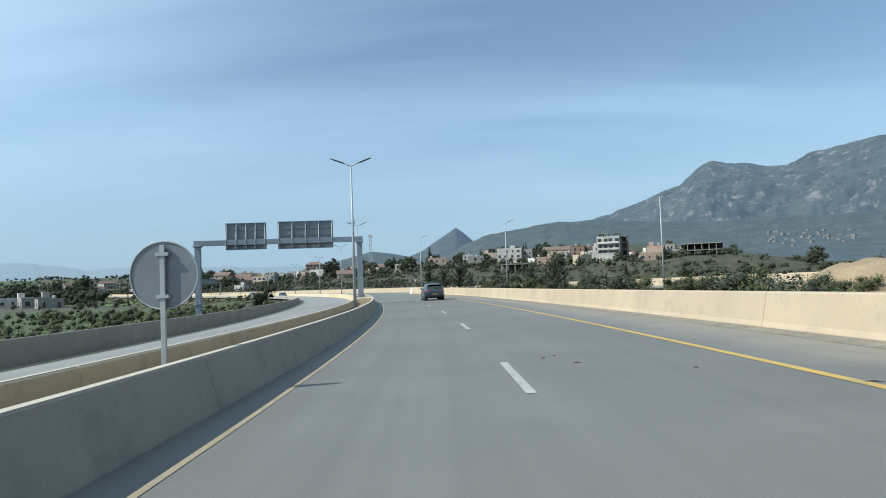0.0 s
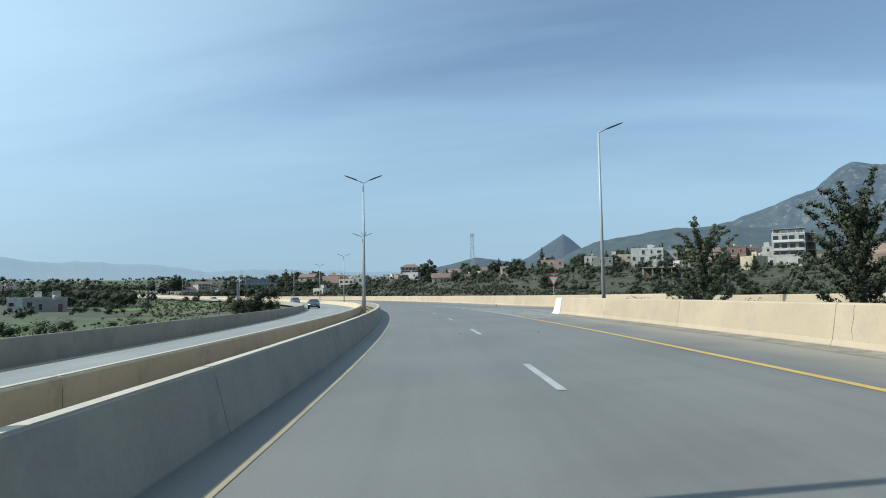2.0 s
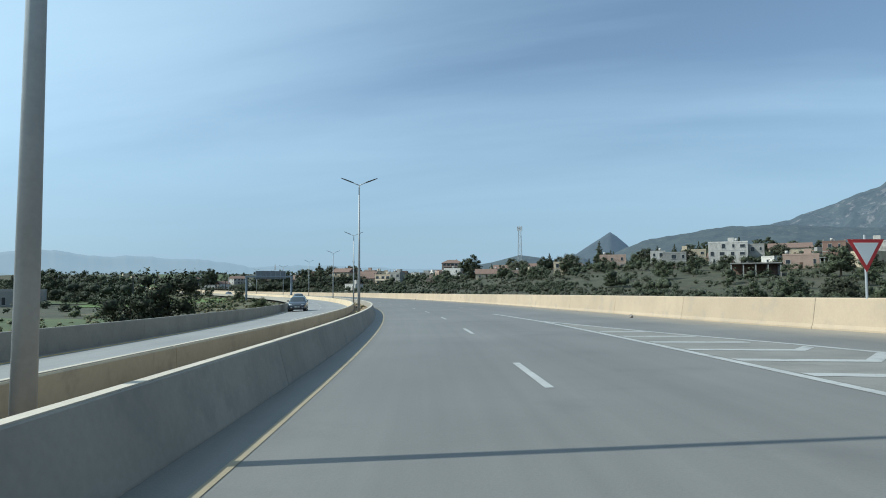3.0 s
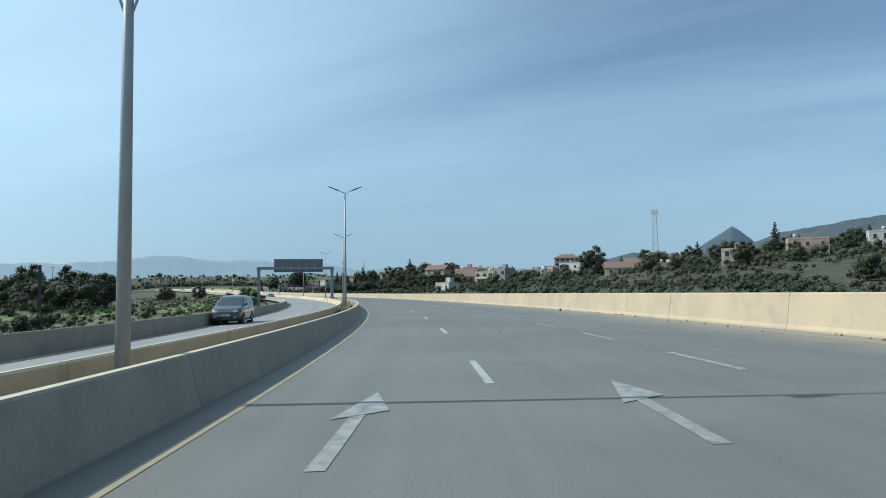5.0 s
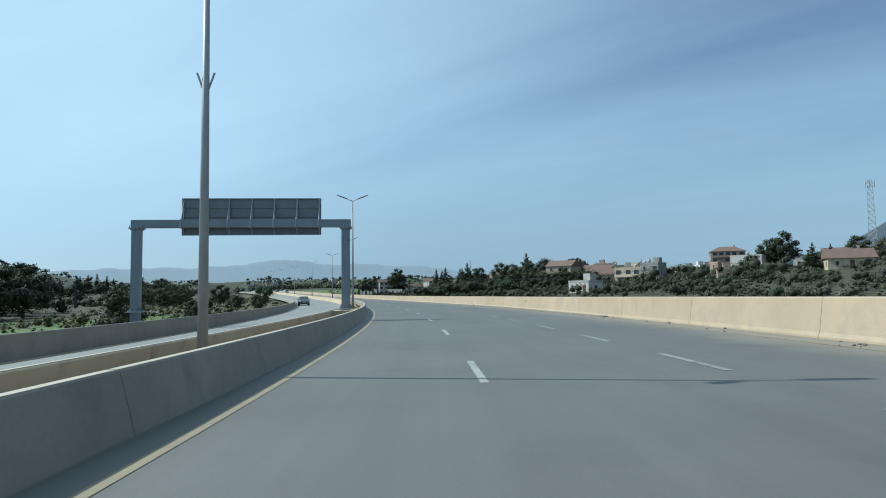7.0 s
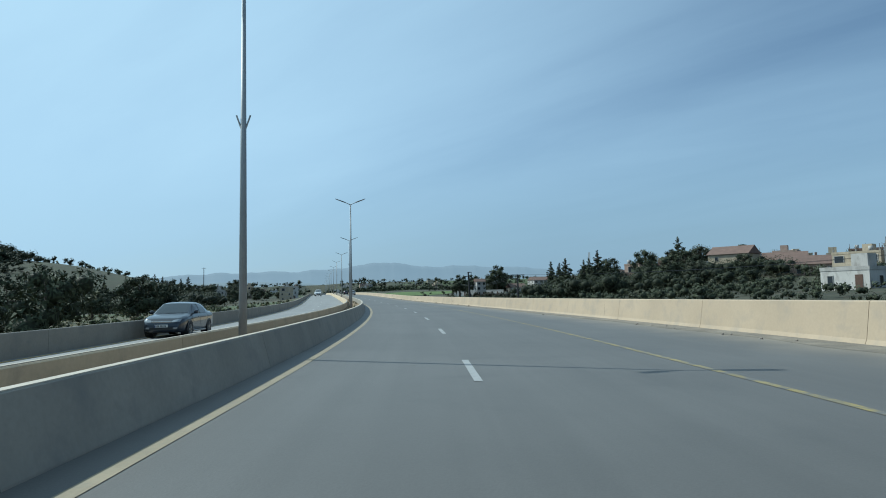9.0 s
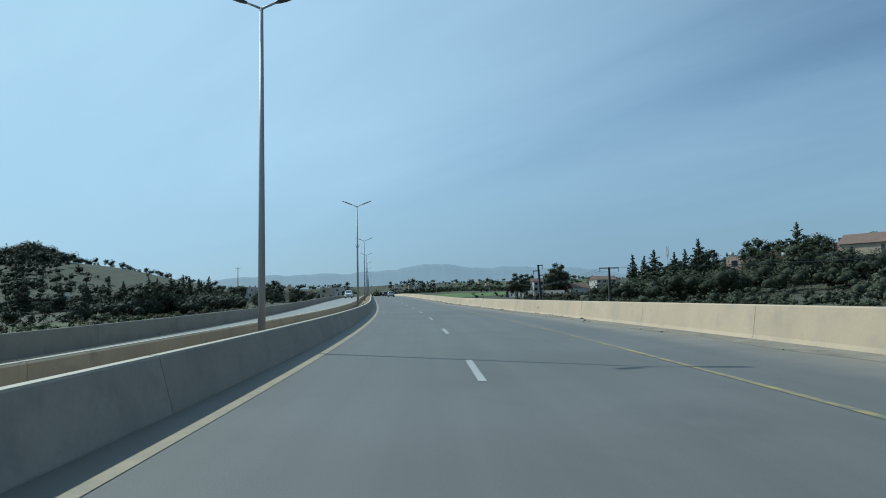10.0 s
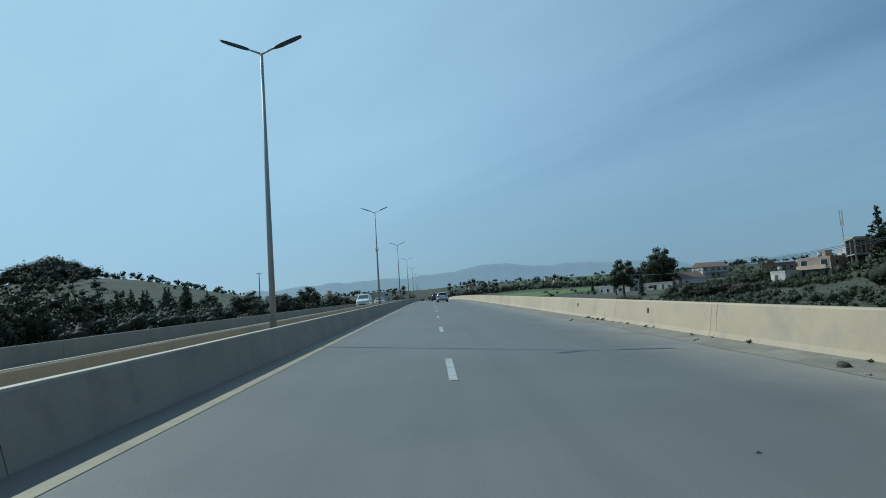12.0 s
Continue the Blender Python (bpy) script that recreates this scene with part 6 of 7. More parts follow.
pylon(-205.9, 414.5, 3.9, ((0.1, 0.15, 0.75), (0.95, 0.95, 0.2), (1.7, 0.15, 0.75)), -3, 50, "leaning dark concrete power pole with three short arms")
pylon(-193.9, 415.5, 2.9, ((0.1, 1.5, 1.5),), 0, 50, "slim power pole with a wide cross-arm")
pylon(-330, 560, 5.5, ((0.1, 1.6, 1.6),), 0, 40, "distant power pole with a wide cross-arm")
pylon(-469, 495, 18, ((0.3, 1.2, 1.2),), 0, 40, "distant power pole with a wide cross-arm")
pylon(-215, 320, 2.4, ((0.2, 0.1, 0.1),), 0, 30, "plain pale power pole among trees")
pylon(-118, 236, 3.0, ((0.2, 0.1, 0.1),), 0, 30, "plain pale power pole among trees")


def wire(a, b, sag, r=0.018):
    a, b = Vector(a), Vector(b)
    bm = bmesh.new()
    pts = [a.lerp(b, i / 14) - Vector((0, 0, sag * 4 * (i / 14) * (1 - i / 14))) for i in range(15)]
    side = (b - a).cross(Vector((0, 0, 1))).normalized() * r
    rings = [[bm.verts.new(p + d) for d in (side, Vector((0, 0, r)), -side, Vector((0, 0, -r)))] for p in pts]
    for p, q in zip(rings, rings[1:]):
        for i in range(4):
            bm.faces.new((p[i], q[i], q[(i + 1) % 4], p[(i + 1) % 4]))
    tagged(part("power_line", bm, M["lamp_black"]), "thin dark power line hanging between poles", "power line")


for k in (-1.2, 0.0, 1.2):
    wire((-193.9 + 0.64 * k, 415.5 + 0.77 * k, 2.8), (-120 + 0.64 * k, 446 + 0.77 * k, 5.5), 1.2)
    wire((-193.9 + 0.64 * k, 415.5 + 0.77 * k, 2.8), (-330 + 0.64 * k, 560 + 0.77 * k, 5.4), 2.0)


# --------------------------------------------------------------------- vehicles
def glass_mat():
    m = mat("tinted_car_glass", (0.012, 0.016, 0.018), 0.06, var=0.1, scale=0.5, spec=0.9)
    return m


M.update(
    glass=glass_mat(),
    tyre=mat("tyre_rubber", (0.02, 0.02, 0.021), 0.85, var=0.2, scale=0.2, fine=40),
    rim=mat("alloy_rim", (0.24, 0.245, 0.25), 0.4, 0.7, var=0.1, scale=0.2),
    trim=mat("black_plastic", (0.02, 0.021, 0.022), 0.6, var=0.2, scale=0.3),
    chrome=mat("chrome", (0.6, 0.61, 0.62), 0.15, 1.0, var=0.05, scale=0.2),
    lamp_red=mat("red_lamp_lens", (0.26, 0.014, 0.013), 0.15, var=0.15, scale=0.2, coat=0.6),
    lamp_clear=mat("clear_lamp_lens", (0.34, 0.35, 0.36), 0.12, 0.3, var=0.1, scale=0.2, coat=0.6),
    plate_amber=mat("amber_plate", (0.55, 0.27, 0.03), 0.5, var=0.06, scale=0.2),
    plate_white=mat("white_plate", (0.65, 0.65, 0.62), 0.5, var=0.06, scale=0.2),
    plate_blue=mat("plate_blue", (0.02, 0.06, 0.25), 0.5, var=0.06, scale=0.2),
    paint_blue=mat("blue_grey_paint", (0.036, 0.056, 0.078), 0.3, 0.5, var=0.08, scale=0.5, fine=90, coat=0.8),
    paint_van=mat("slate_paint", (0.030, 0.040, 0.050), 0.3, 0.3, var=0.08, scale=0.5, fine=90, coat=0.8),
    paint_dark=mat("dark_navy_paint", (0.012, 0.018, 0.030), 0.3, 0.2, var=0.08, scale=0.5, fine=90, coat=0.8),
    paint_white=mat("white_car_paint", (0.62, 0.63, 0.63), 0.3, 0.0, var=0.05, scale=0.5, fine=90, coat=0.8),
    paint_silver=mat("silver_car_paint", (0.40, 0.41, 0.42), 0.35, 0.5, var=0.05, scale=0.5, fine=90, coat=0.8),
)
# body shapes for a car 4.2 m long, 1.78 wide and 1.48 high; f: share of the length from the tail
CARS = dict(
    hatch=dict(
        half=((0, 0.58), (0.004, 0.665), (0.010, 0.725), (0.020, 0.775), (0.040, 0.825), (0.075, 0.865), (0.12, 0.884), (0.2, 0.893), (0.7, 0.893), (0.84, 0.88), (0.92, 0.835), (0.965, 0.75), (0.988, 0.66), (1, 0.56)),
        sill=((0, 0.42), (0.01, 0.33), (0.03, 0.26), (0.1, 0.21), (0.9, 0.19), (0.98, 0.24), (1, 0.34)),
        belt=((0, 0.70), (0.006, 0.80), (0.016, 0.90), (0.03, 0.955), (0.12, 0.965), (0.5, 0.935), (0.74, 0.90), (0.86, 0.83), (0.95, 0.74), (1, 0.56)),
        top=((0, 0.74), (0.006, 0.85), (0.016, 0.955), (0.026, 1.005), (0.06, 1.20), (0.09, 1.355), (0.102, 1.40), (0.14, 1.432), (0.2, 1.456), (0.3, 1.475), (0.4, 1.48), (0.5, 1.468), (0.56, 1.445), (0.60, 1.405),
             (0.68, 1.21), (0.765, 0.985), (0.80, 0.955), (0.88, 0.90), (0.94, 0.82), (0.975, 0.735), (1, 0.60)),
        side=(((0.235, 0.985), (0.447, 0.962), (0.452, 1.375), (0.275, 1.352)), ((0.470, 0.96), (0.718, 0.948), (0.602, 1.358), (0.474, 1.378)), ((0.192, 1.03), (0.222, 1.01), (0.258, 1.31), (0.24, 1.30))),
        rear=((-0.67, 1.03), (0.67, 1.03), (0.57, 1.365), (-0.57, 1.365)), front=((-0.70, 1.01), (0.70, 1.01), (0.575, 1.395), (-0.575, 1.395)),
        doors=(0.222, 0.459, 0.735), mirror=0.675),
    sedan=dict(
        half=((0, 0.68), (0.008, 0.78), (0.025, 0.84), (0.08, 0.88), (0.2, 0.89), (0.7, 0.89), (0.84, 0.875), (0.92, 0.83), (0.965, 0.75), (0.988, 0.66), (1, 0.56)),
        sill=((0, 0.44), (0.01, 0.34), (0.03, 0.26), (0.1, 0.21), (0.9, 0.19), (0.98, 0.24), (1, 0.34)),
        belt=((0, 0.70), (0.008, 0.84), (0.02, 0.92), (0.12, 0.95), (0.5, 0.93), (0.74, 0.89), (0.86, 0.82), (0.95, 0.73), (1, 0.55)),
        top=((0, 0.74), (0.008, 0.90), (0.02, 1.0), (0.06, 1.03), (0.13, 1.05), (0.17, 1.12), (0.24, 1.33), (0.28, 1.40), (0.36, 1.455), (0.45, 1.475), (0.52, 1.46), (0.575, 1.42), (0.66, 1.21), (0.75, 0.98), (0.80, 0.945), (0.88, 0.89),
             (0.95, 0.80), (1, 0.60)),
        side=(((0.27, 0.975), (0.47, 0.96), (0.475, 1.37), (0.33, 1.34)), ((0.49, 0.96), (0.70, 0.95), (0.58, 1.34), (0.494, 1.37))),
        rear=((-0.62, 1.10), (0.62, 1.10), (0.55, 1.36), (-0.55, 1.36)), front=((-0.70, 1.0), (0.70, 1.0), (0.575, 1.385), (-0.575, 1.385)),
        doors=(0.255, 0.483, 0.72), mirror=0.665),
    van=dict(
        half=((0, 0.74), (0.006, 0.83), (0.02, 0.875), (0.06, 0.89), (0.7, 0.893), (0.84, 0.885), (0.92, 0.845), (0.965, 0.76), (0.988, 0.67), (1, 0.57)),
        sill=((0, 0.42), (0.01, 0.33), (0.03, 0.26), (0.1, 0.21), (0.9, 0.19), (0.98, 0.24), (1, 0.32)),
        belt=((0, 0.70), (0.006, 0.84), (0.02, 0.93), (0.12, 0.94), (0.5, 0.92), (0.78, 0.88), (0.88, 0.82), (0.95, 0.73), (1, 0.55)),
        top=((0, 0.80), (0.006, 0.98), (0.014, 1.15), (0.03, 1.36), (0.04, 1.41), (0.08, 1.44), (0.2, 1.468), (0.35, 1.48), (0.48, 1.465), (0.54, 1.435), (0.60, 1.36), (0.71, 1.13), (0.80, 0.945), (0.83, 0.92), (0.9, 0.87), (0.955, 0.79), (0.985, 0.69), (1, 0.58)),
        side=(((0.05, 0.97), (0.24, 0.96), (0.24, 1.37), (0.06, 1.36)), ((0.26, 0.96), (0.475, 0.95), (0.475, 1.375), (0.26, 1.375)), ((0.495, 0.95), (0.735, 0.93), (0.565, 1.33), (0.495, 1.375))),
        rear=((-0.66, 0.99), (0.66, 0.99), (0.58, 1.34), (-0.58, 1.34)), front=((-0.70, 0.985), (0.70, 0.985), (0.60, 1.385), (-0.60, 1.385)),
        doors=(0.25, 0.485, 0.755), mirror=0.70),
)


def car(name, m, L, W, H, style, paint, label, category="car", plate=None, group=""):
    top = thing(name, m, label, category, group)
    kx, kz = W / 1.78, H / 1.48
    c = CARS[style]
    at = lambda key, f: float(np.interp(f, [q[0] for q in c[key]], [q[1] for q in c[key]]))
    fs = sorted({round(q[0], 4) for key in ("half", "sill", "belt", "top") for q in c[key]} | {i / 50 for i in range(51)})
    bm = bmesh.new()
    rings = []
    for f in fs:
        w, zs, zb, zt = at("half", f), at("sill", f), at("belt", f), at("top", f)
        k = min(max((zt - zb) / (1.45 - zb), 0), 1)
        ws = 0.86 * w * (1 - k) + 0.655 * k if style != "van" else 0.87 * w * (1 - k) + 0.70 * k
        ze = zt - 0.10 * k - 0.008
        bx = 0.955 * w
        half = [(0, zs), (0.5 * w, zs), (0.80 * w, zs + 0.005), (0.94 * w, zs + 0.05), (0.98 * w, zs + 0.14), (w, zs + 0.5 * (zb - zs)), (0.995 * w, zb - 0.14), (0.982 * w, zb - 0.05), (bx, zb),
                (bx + (ws - bx) * 0.34 + 0.014 * k, zb + (ze - zb) * 0.36), (bx + (ws - bx) * 0.68 + 0.012 * k, zb + (ze - zb) * 0.72), (ws, ze), (ws - 0.045, zt - 0.05 * k - 0.004), (ws * 0.80, zt - 0.022 * k), (ws * 0.45, zt - 0.006 * k), (0, zt)]
        pts = half + [(-x, z) for x, z in reversed(half[1:-1])]
        rings.append([bm.verts.new((x * kx, (f - 0.5) * L, z * kz)) for x, z in pts])
    n = len(rings[0])
    for a, b in zip(rings, rings[1:]):
        for i in range(n):
            bm.faces.new((a[i], a[(i + 1) % n], b[(i + 1) % n], b[i]))
    bm.faces.new(rings[0][::-1])
    bm.faces.new(rings[-1])
    bmesh.ops.recalc_face_normals(bm, faces=bm.faces[:])
    skin = BVHTree.FromBMesh(bm)
    body = part("body", bm, paint, top, smooth=True)
    away_from = dict(r=(Vector((3, 0, 0)), Vector((-1, 0, 0))), l=(Vector((-3, 0, 0)), Vector((1, 0, 0))), t=(Vector((0, -6, 0)), Vector((0, 1, 0))), f=(Vector((0, 6, 0)), Vector((0, -1, 0))))

    def on_skin(side, a, z):
        """A point of the skin seen from one side; a: share of the length, or metres across."""
        o, d = away_from[side]
        p = Vector((0, (a - 0.5) * L, z * kz)) if side in "lr" else Vector((a * kx, 0, z * kz))
        hit, nrm, *_ = skin.ray_cast(o + p, d)
        return (hit, nrm) if hit else (None, None)

    def patch(pname, side, corners, material, parent, out=0.006, rounded=0.25, nu=10, nv=6, label=""):
        """A thin piece that follows the skin inside four corners."""
        (a0, z0), (a1, z1), (a2, z2), (a3, z3) = corners
        bm = bmesh.new()
        grid = []
        for j in range(nv + 1):
            row = []
            for i in range(nu + 1):
                p, q = 2 * i / nu - 1, 2 * j / nv - 1
                p, q = p * math.sqrt(1 - rounded * q * q / 2), q * math.sqrt(1 - rounded * p * p / 2)
                s, t = (p + 1) / 2, (q + 1) / 2
                a = (a0 + (a1 - a0) * s) * (1 - t) + (a3 + (a2 - a3) * s) * t
                z = (z0 + (z1 - z0) * s) * (1 - t) + (z3 + (z2 - z3) * s) * t
                hit, nrm = on_skin(side, a, z)
                row.append(bm.verts.new(hit + nrm * out) if hit else None)
            grid.append(row)
        for j in range(nv):
            for i in range(nu):
                q = (grid[j][i], grid[j][i + 1], grid[j + 1][i + 1], grid[j + 1][i])
                if all(q):
                    bm.faces.new(q)
        for f in bm.faces:
            f.normal_update()
        want = -away_from[side][1]
        if sum((f.normal.dot(want) for f in bm.faces), 0.0) < 0:
            bmesh.ops.reverse_faces(bm, faces=bm.faces[:])
        r = bmesh.ops.extrude_face_region(bm, geom=bm.faces[:])
        bmesh.ops.translate(bm, verts=[e for e in r["geom"] if isinstance(e, bmesh.types.BMVert)], vec=want * 0.002)
        bmesh.ops.recalc_face_normals(bm, faces=bm.faces[:])
        return part(pname, bm, material, parent, label, smooth=False)

    def grown(corners, d, da):
        ca, cz = sum(q[0] for q in corners) / 4, sum(q[1] for q in corners) / 4
        return [(a + math.copysign(da, a - ca), z + math.copysign(d, z - cz)) for a, z in corners]

    for side in "lr":
        for q in c["side"]:
            patch("window_seal", side, grown(q, 0.009, 0.003), M["trim"], body, 0.002, 0.12)
            patch("side_window", side, q, M["glass"], body, 0.006, 0.12)
        for fd in c["doors"][1:2]:
            patch("door_pillar", side, ((fd - 0.014, 0.962), (fd + 0.014, 0.962), (fd + 0.014, 1.372), (fd - 0.010, 1.372)), M["trim"], body, 0.004, 0, 3, 8, "black window pillar")
        for fd in c["doors"]:
            patch("door_gap", side, ((fd - 0.0012, 0.29), (fd + 0.0012, 0.29), (fd + 0.0012, 0.91), (fd - 0.0012, 0.91)), M["trim"], body, 0.0015, 0, 1, 8)
        patch("side_crease", side, ((0.18, 0.775), (0.74, 0.745), (0.74, 0.752), (0.18, 0.783)), paint, body, 0.004, 0, 16, 1)
    patch("window_seal", "t", grown(c["rear"], 0.012, 0.015), M["trim"], body, 0.002, 0.15)
    patch("rear_window", "t", c["rear"], M["glass"], body, 0.006, 0.15, 14, 8)
    patch("windscreen", "f", c["front"], M["glass"], body, 0.006, 0.1, 14, 8)
    for sx, side in ((-1, "l"), (1, "r")):
        tl = patch("tail_light", "t", ((sx * 0.43, 0.80), (sx * 0.80, 0.805), (sx * 0.815, 0.95), (sx * 0.46, 0.945)), M["lamp_red"], body, 0.012, 0.35, label="dark red tail light lens")
        patch("side_lens", side, ((0.012, 0.815), (0.066, 0.845), (0.060, 0.935), (0.014, 0.945)), M["lamp_red"], tl, 0.010, 0.3)
        patch("reversing_strip", "t", ((sx * 0.47, 0.812), (sx * 0.74, 0.815), (sx * 0.72, 0.842), (sx * 0.49, 0.84)), M["lamp_clear"], tl, 0.018, 0.5)
        patch("reflector", "t", ((sx * 0.53, 0.395), (sx * 0.70, 0.40), (sx * 0.70, 0.43), (sx * 0.53, 0.425)), M["lamp_red"], body, 0.008, 0.3, 6, 2)
        patch("headlight", "f", ((sx * 0.40, 0.63), (sx * 0.72, 0.645), (sx * 0.75, 0.765), (sx * 0.44, 0.72)), M["lamp_clear"], body, 0.012, 0.35, label="clear glass headlight")
        patch("fog_light", "f", ((sx * 0.47, 0.36), (sx * 0.64, 0.37), (sx * 0.64, 0.44), (sx * 0.47, 0.43)), M["lamp_clear"], body, 0.008, 0.5, 6, 3)
        hit, nrm = on_skin(side, c["mirror"], 0.97)
        bm = bmesh.new()
        box(bm, -0.085, -0.06, 0.0, 0.085, 0.06, 0.135, Matrix.Translation(hit + Vector((sx * 0.12, -0.02, 0.0))), 0.04)
        rod(bm, hit - Vector((sx * 0.02, 0, 0.01)), hit + Vector((sx * 0.08, -0.01, 0.035)), 0.026, n=6)
        part("wing_mirror", bm, paint, body, smooth=True)
        for fd in c["doors"][:2]:
            hit, nrm = on_skin(side, fd + 0.045, 0.80)
            part("door_handle", box(bmesh.new(), hit.x - 0.02, hit.y - 0.095, hit.z - 0.016, hit.x + 0.02, hit.y + 0.095, hit.z + 0.016, bevel=0.012), paint, body)
        part("sill", box(bmesh.new(), sx * 0.865 * kx - 0.03, -0.20 * L, 0.17, sx * 0.865 * kx + 0.03, 0.20 * L, 0.25, bevel=0.02), paint, body)
    patch("rear_apron", "t", ((-0.60, 0.285), (0.60, 0.285), (0.66, 0.375), (-0.66, 0.375)), M["trim"], body, 0.004, 0.1)
    patch("bumper_gap", "t", ((-0.78, 0.690), (0.78, 0.690), (0.78, 0.698), (-0.78, 0.698)), M["trim"], body, 0.002, 0, 16, 1)
    patch("grille", "f", ((-0.40, 0.62), (0.40, 0.62), (0.42, 0.70), (-0.42, 0.70)), M["trim"], body, 0.006, 0.1)
    patch("grille_bar", "f", ((-0.40, 0.655), (0.40, 0.655), (0.40, 0.667), (-0.40, 0.667)), M["chrome"], body, 0.014, 0, 12, 1)
    patch("front_intake", "f", ((-0.44, 0.34), (0.44, 0.34), (0.48, 0.44), (-0.48, 0.44)), M["trim"], body, 0.006, 0.1)
    for side, sg, mm, z in (("t", -1, plate or M["plate_white"], 0.555), ("f", 1, M["plate_white"], 0.49)):
        hit, _ = on_skin(side, 0.0, z)
        y = hit.y + sg * 0.012
        z = hit.z
        pl = part("number_plate", box(bmesh.new(), -0.26, y - 0.008, z - 0.055, 0.26, y + 0.008, z + 0.055, bevel=0.004), mm, body)
        ry = y + sg * 0.009
        part("band", box(bmesh.new(), -0.255 if sg < 0 else 0.215, ry - 0.001, z - 0.05, -0.215 if sg < 0 else 0.255, ry + 0.001, z + 0.05), M["plate_blue"], pl)
        for i in range(9):
            x = -0.175 + 0.049 * i + (0.02 if i > 4 else 0)
            part("bar", box(bmesh.new(), x - 0.014, ry - 0.001, z - 0.034, x + 0.014, ry + 0.001, z + 0.034), M["trim"], pl)
    hit, _ = on_skin("t", 0.0, 0.87)
    em = part("emblem", rod(bmesh.new(), hit + Vector((0, -0.018, 0)), hit + Vector((0, 0.02, 0)), 0.056, n=24), M["chrome"], body)
    part("disc", rod(bmesh.new(), hit + Vector((0, -0.020, 0)), hit + Vector((0, 0.0, 0)), 0.044, n=24), paint, em)
    if style == "hatch":
        zs = at("top", 0.102) * kz
        bm = bmesh.new()
        box(bm, -0.60 * kx, (0.056 - 0.5) * L, zs - 0.040, 0.60 * kx, (0.122 - 0.5) * L, zs + 0.008, bevel=0.018)
        part("roof_spoiler", bm, paint, body, smooth=True)
        part("brake_light", box(bmesh.new(), -0.16, (0.0535 - 0.5) * L, zs - 0.026, 0.16, (0.06 - 0.5) * L, zs - 0.010), M["lamp_red"], body)
        p0, _ = on_skin("t", 0.0, 1.045)
        p1, _ = on_skin("t", 0.44, 1.11)
        part("wiper", rod(bmesh.new(), p0 + Vector((0, -0.03, 0)), p1 + Vector((0, -0.03, 0)), 0.016, 0.01, n=6), M["trim"], body)
        part("aerial", rod(bmesh.new(), (0, (0.16 - 0.5) * L, at("top", 0.16) * kz - 0.01), (0, (0.135 - 0.5) * L, at("top", 0.16) * kz + 0.10), 0.009, 0.004, 6), M["trim"], body)
    # wheels in dark arches
    wr_ = 0.306 * kz if style != "van" else 0.33
    for sx in (-1, 1):
        for yy in (-0.5 * L + 0.188 * L, 0.5 * L - 0.205 * L):
            xo, xa = sx * 0.866 * kx, sx * 0.890 * kx
            bm = bmesh.new()
            rod(bm, (xa - sx * 0.30, yy, wr_ + 0.02), (xa + sx * 0.006, yy, wr_ + 0.02), wr_ + 0.04, n=32)
            part("wheel_arch", bm, M["trim"], body)
            bm = bmesh.new()
            for i in range(18):
                a, b = math.pi * (i / 18 * 1.12 - 0.06), math.pi * ((i + 1) / 18 * 1.12 - 0.06)
                r = wr_ + 0.052
                rod(bm, (xa, yy + r * math.cos(a), wr_ + 0.02 + r * math.sin(a)), (xa, yy + r * math.cos(b), wr_ + 0.02 + r * math.sin(b)), 0.012, n=6, caps=False)
            part("arch_lip", bm, paint, body, smooth=True)
            bm = bmesh.new()
            prof_ = ((-0.10, wr_ * 0.68), (-0.10, wr_ * 0.94), (-0.08, wr_ * 0.99), (-0.05, wr_), (0.05, wr_), (0.08, wr_ * 0.99), (0.10, wr_ * 0.94), (0.10, wr_ * 0.68))
            np_ = len(prof_)
            rr = [[bm.verts.new((xo - sx * 0.065 + dx, yy + r * math.cos(2 * math.pi * i / 32), wr_ + r * math.sin(2 * math.pi * i / 32))) for dx, r in prof_] for i in range(32)]
            for i in range(32):
                for j in range(np_):
                    bm.faces.new((rr[i][j], rr[i][(j + 1) % np_], rr[(i + 1) % 32][(j + 1) % np_], rr[(i + 1) % 32][j]))
            bmesh.ops.recalc_face_normals(bm, faces=bm.faces[:])
            wh = part("wheel", bm, M["tyre"], top, smooth=True)
            bm = bmesh.new()
            xs = xo + sx * 0.022
            for i in range(5):
                for off in (-0.16, 0.16):
                    a = 2 * math.pi * i / 5 + off
                    rod(bm, (xs - sx * 0.012, yy + 0.04 * math.cos(a), wr_ + 0.04 * math.sin(a)), (xs, yy + wr_ * 0.68 * math.cos(a), wr_ + wr_ * 0.68 * math.sin(a)), 0.025, 0.019, 6)
            rod(bm, (xs - 0.02, yy, wr_), (xs + 0.012, yy, wr_), 0.058, n=14)
            for i in range(28):
                a, b = 2 * math.pi * i / 28, 2 * math.pi * (i + 1) / 28
                r = wr_ * 0.685
                rod(bm, (xs, yy + r * math.cos(a), wr_ + r * math.sin(a)), (xs, yy + r * math.cos(b), wr_ + r * math.sin(b)), 0.016, n=5, caps=False)
            part("rim", bm, M["rim"], wh, "alloy rim with five split spokes")
            part("brake_disc", rod(bmesh.new(), (xo - sx * 0.06, yy, wr_), (xo - sx * 0.04, yy, wr_), wr_ * 0.64, n=24), M["pole_dark"], wh)
    return top


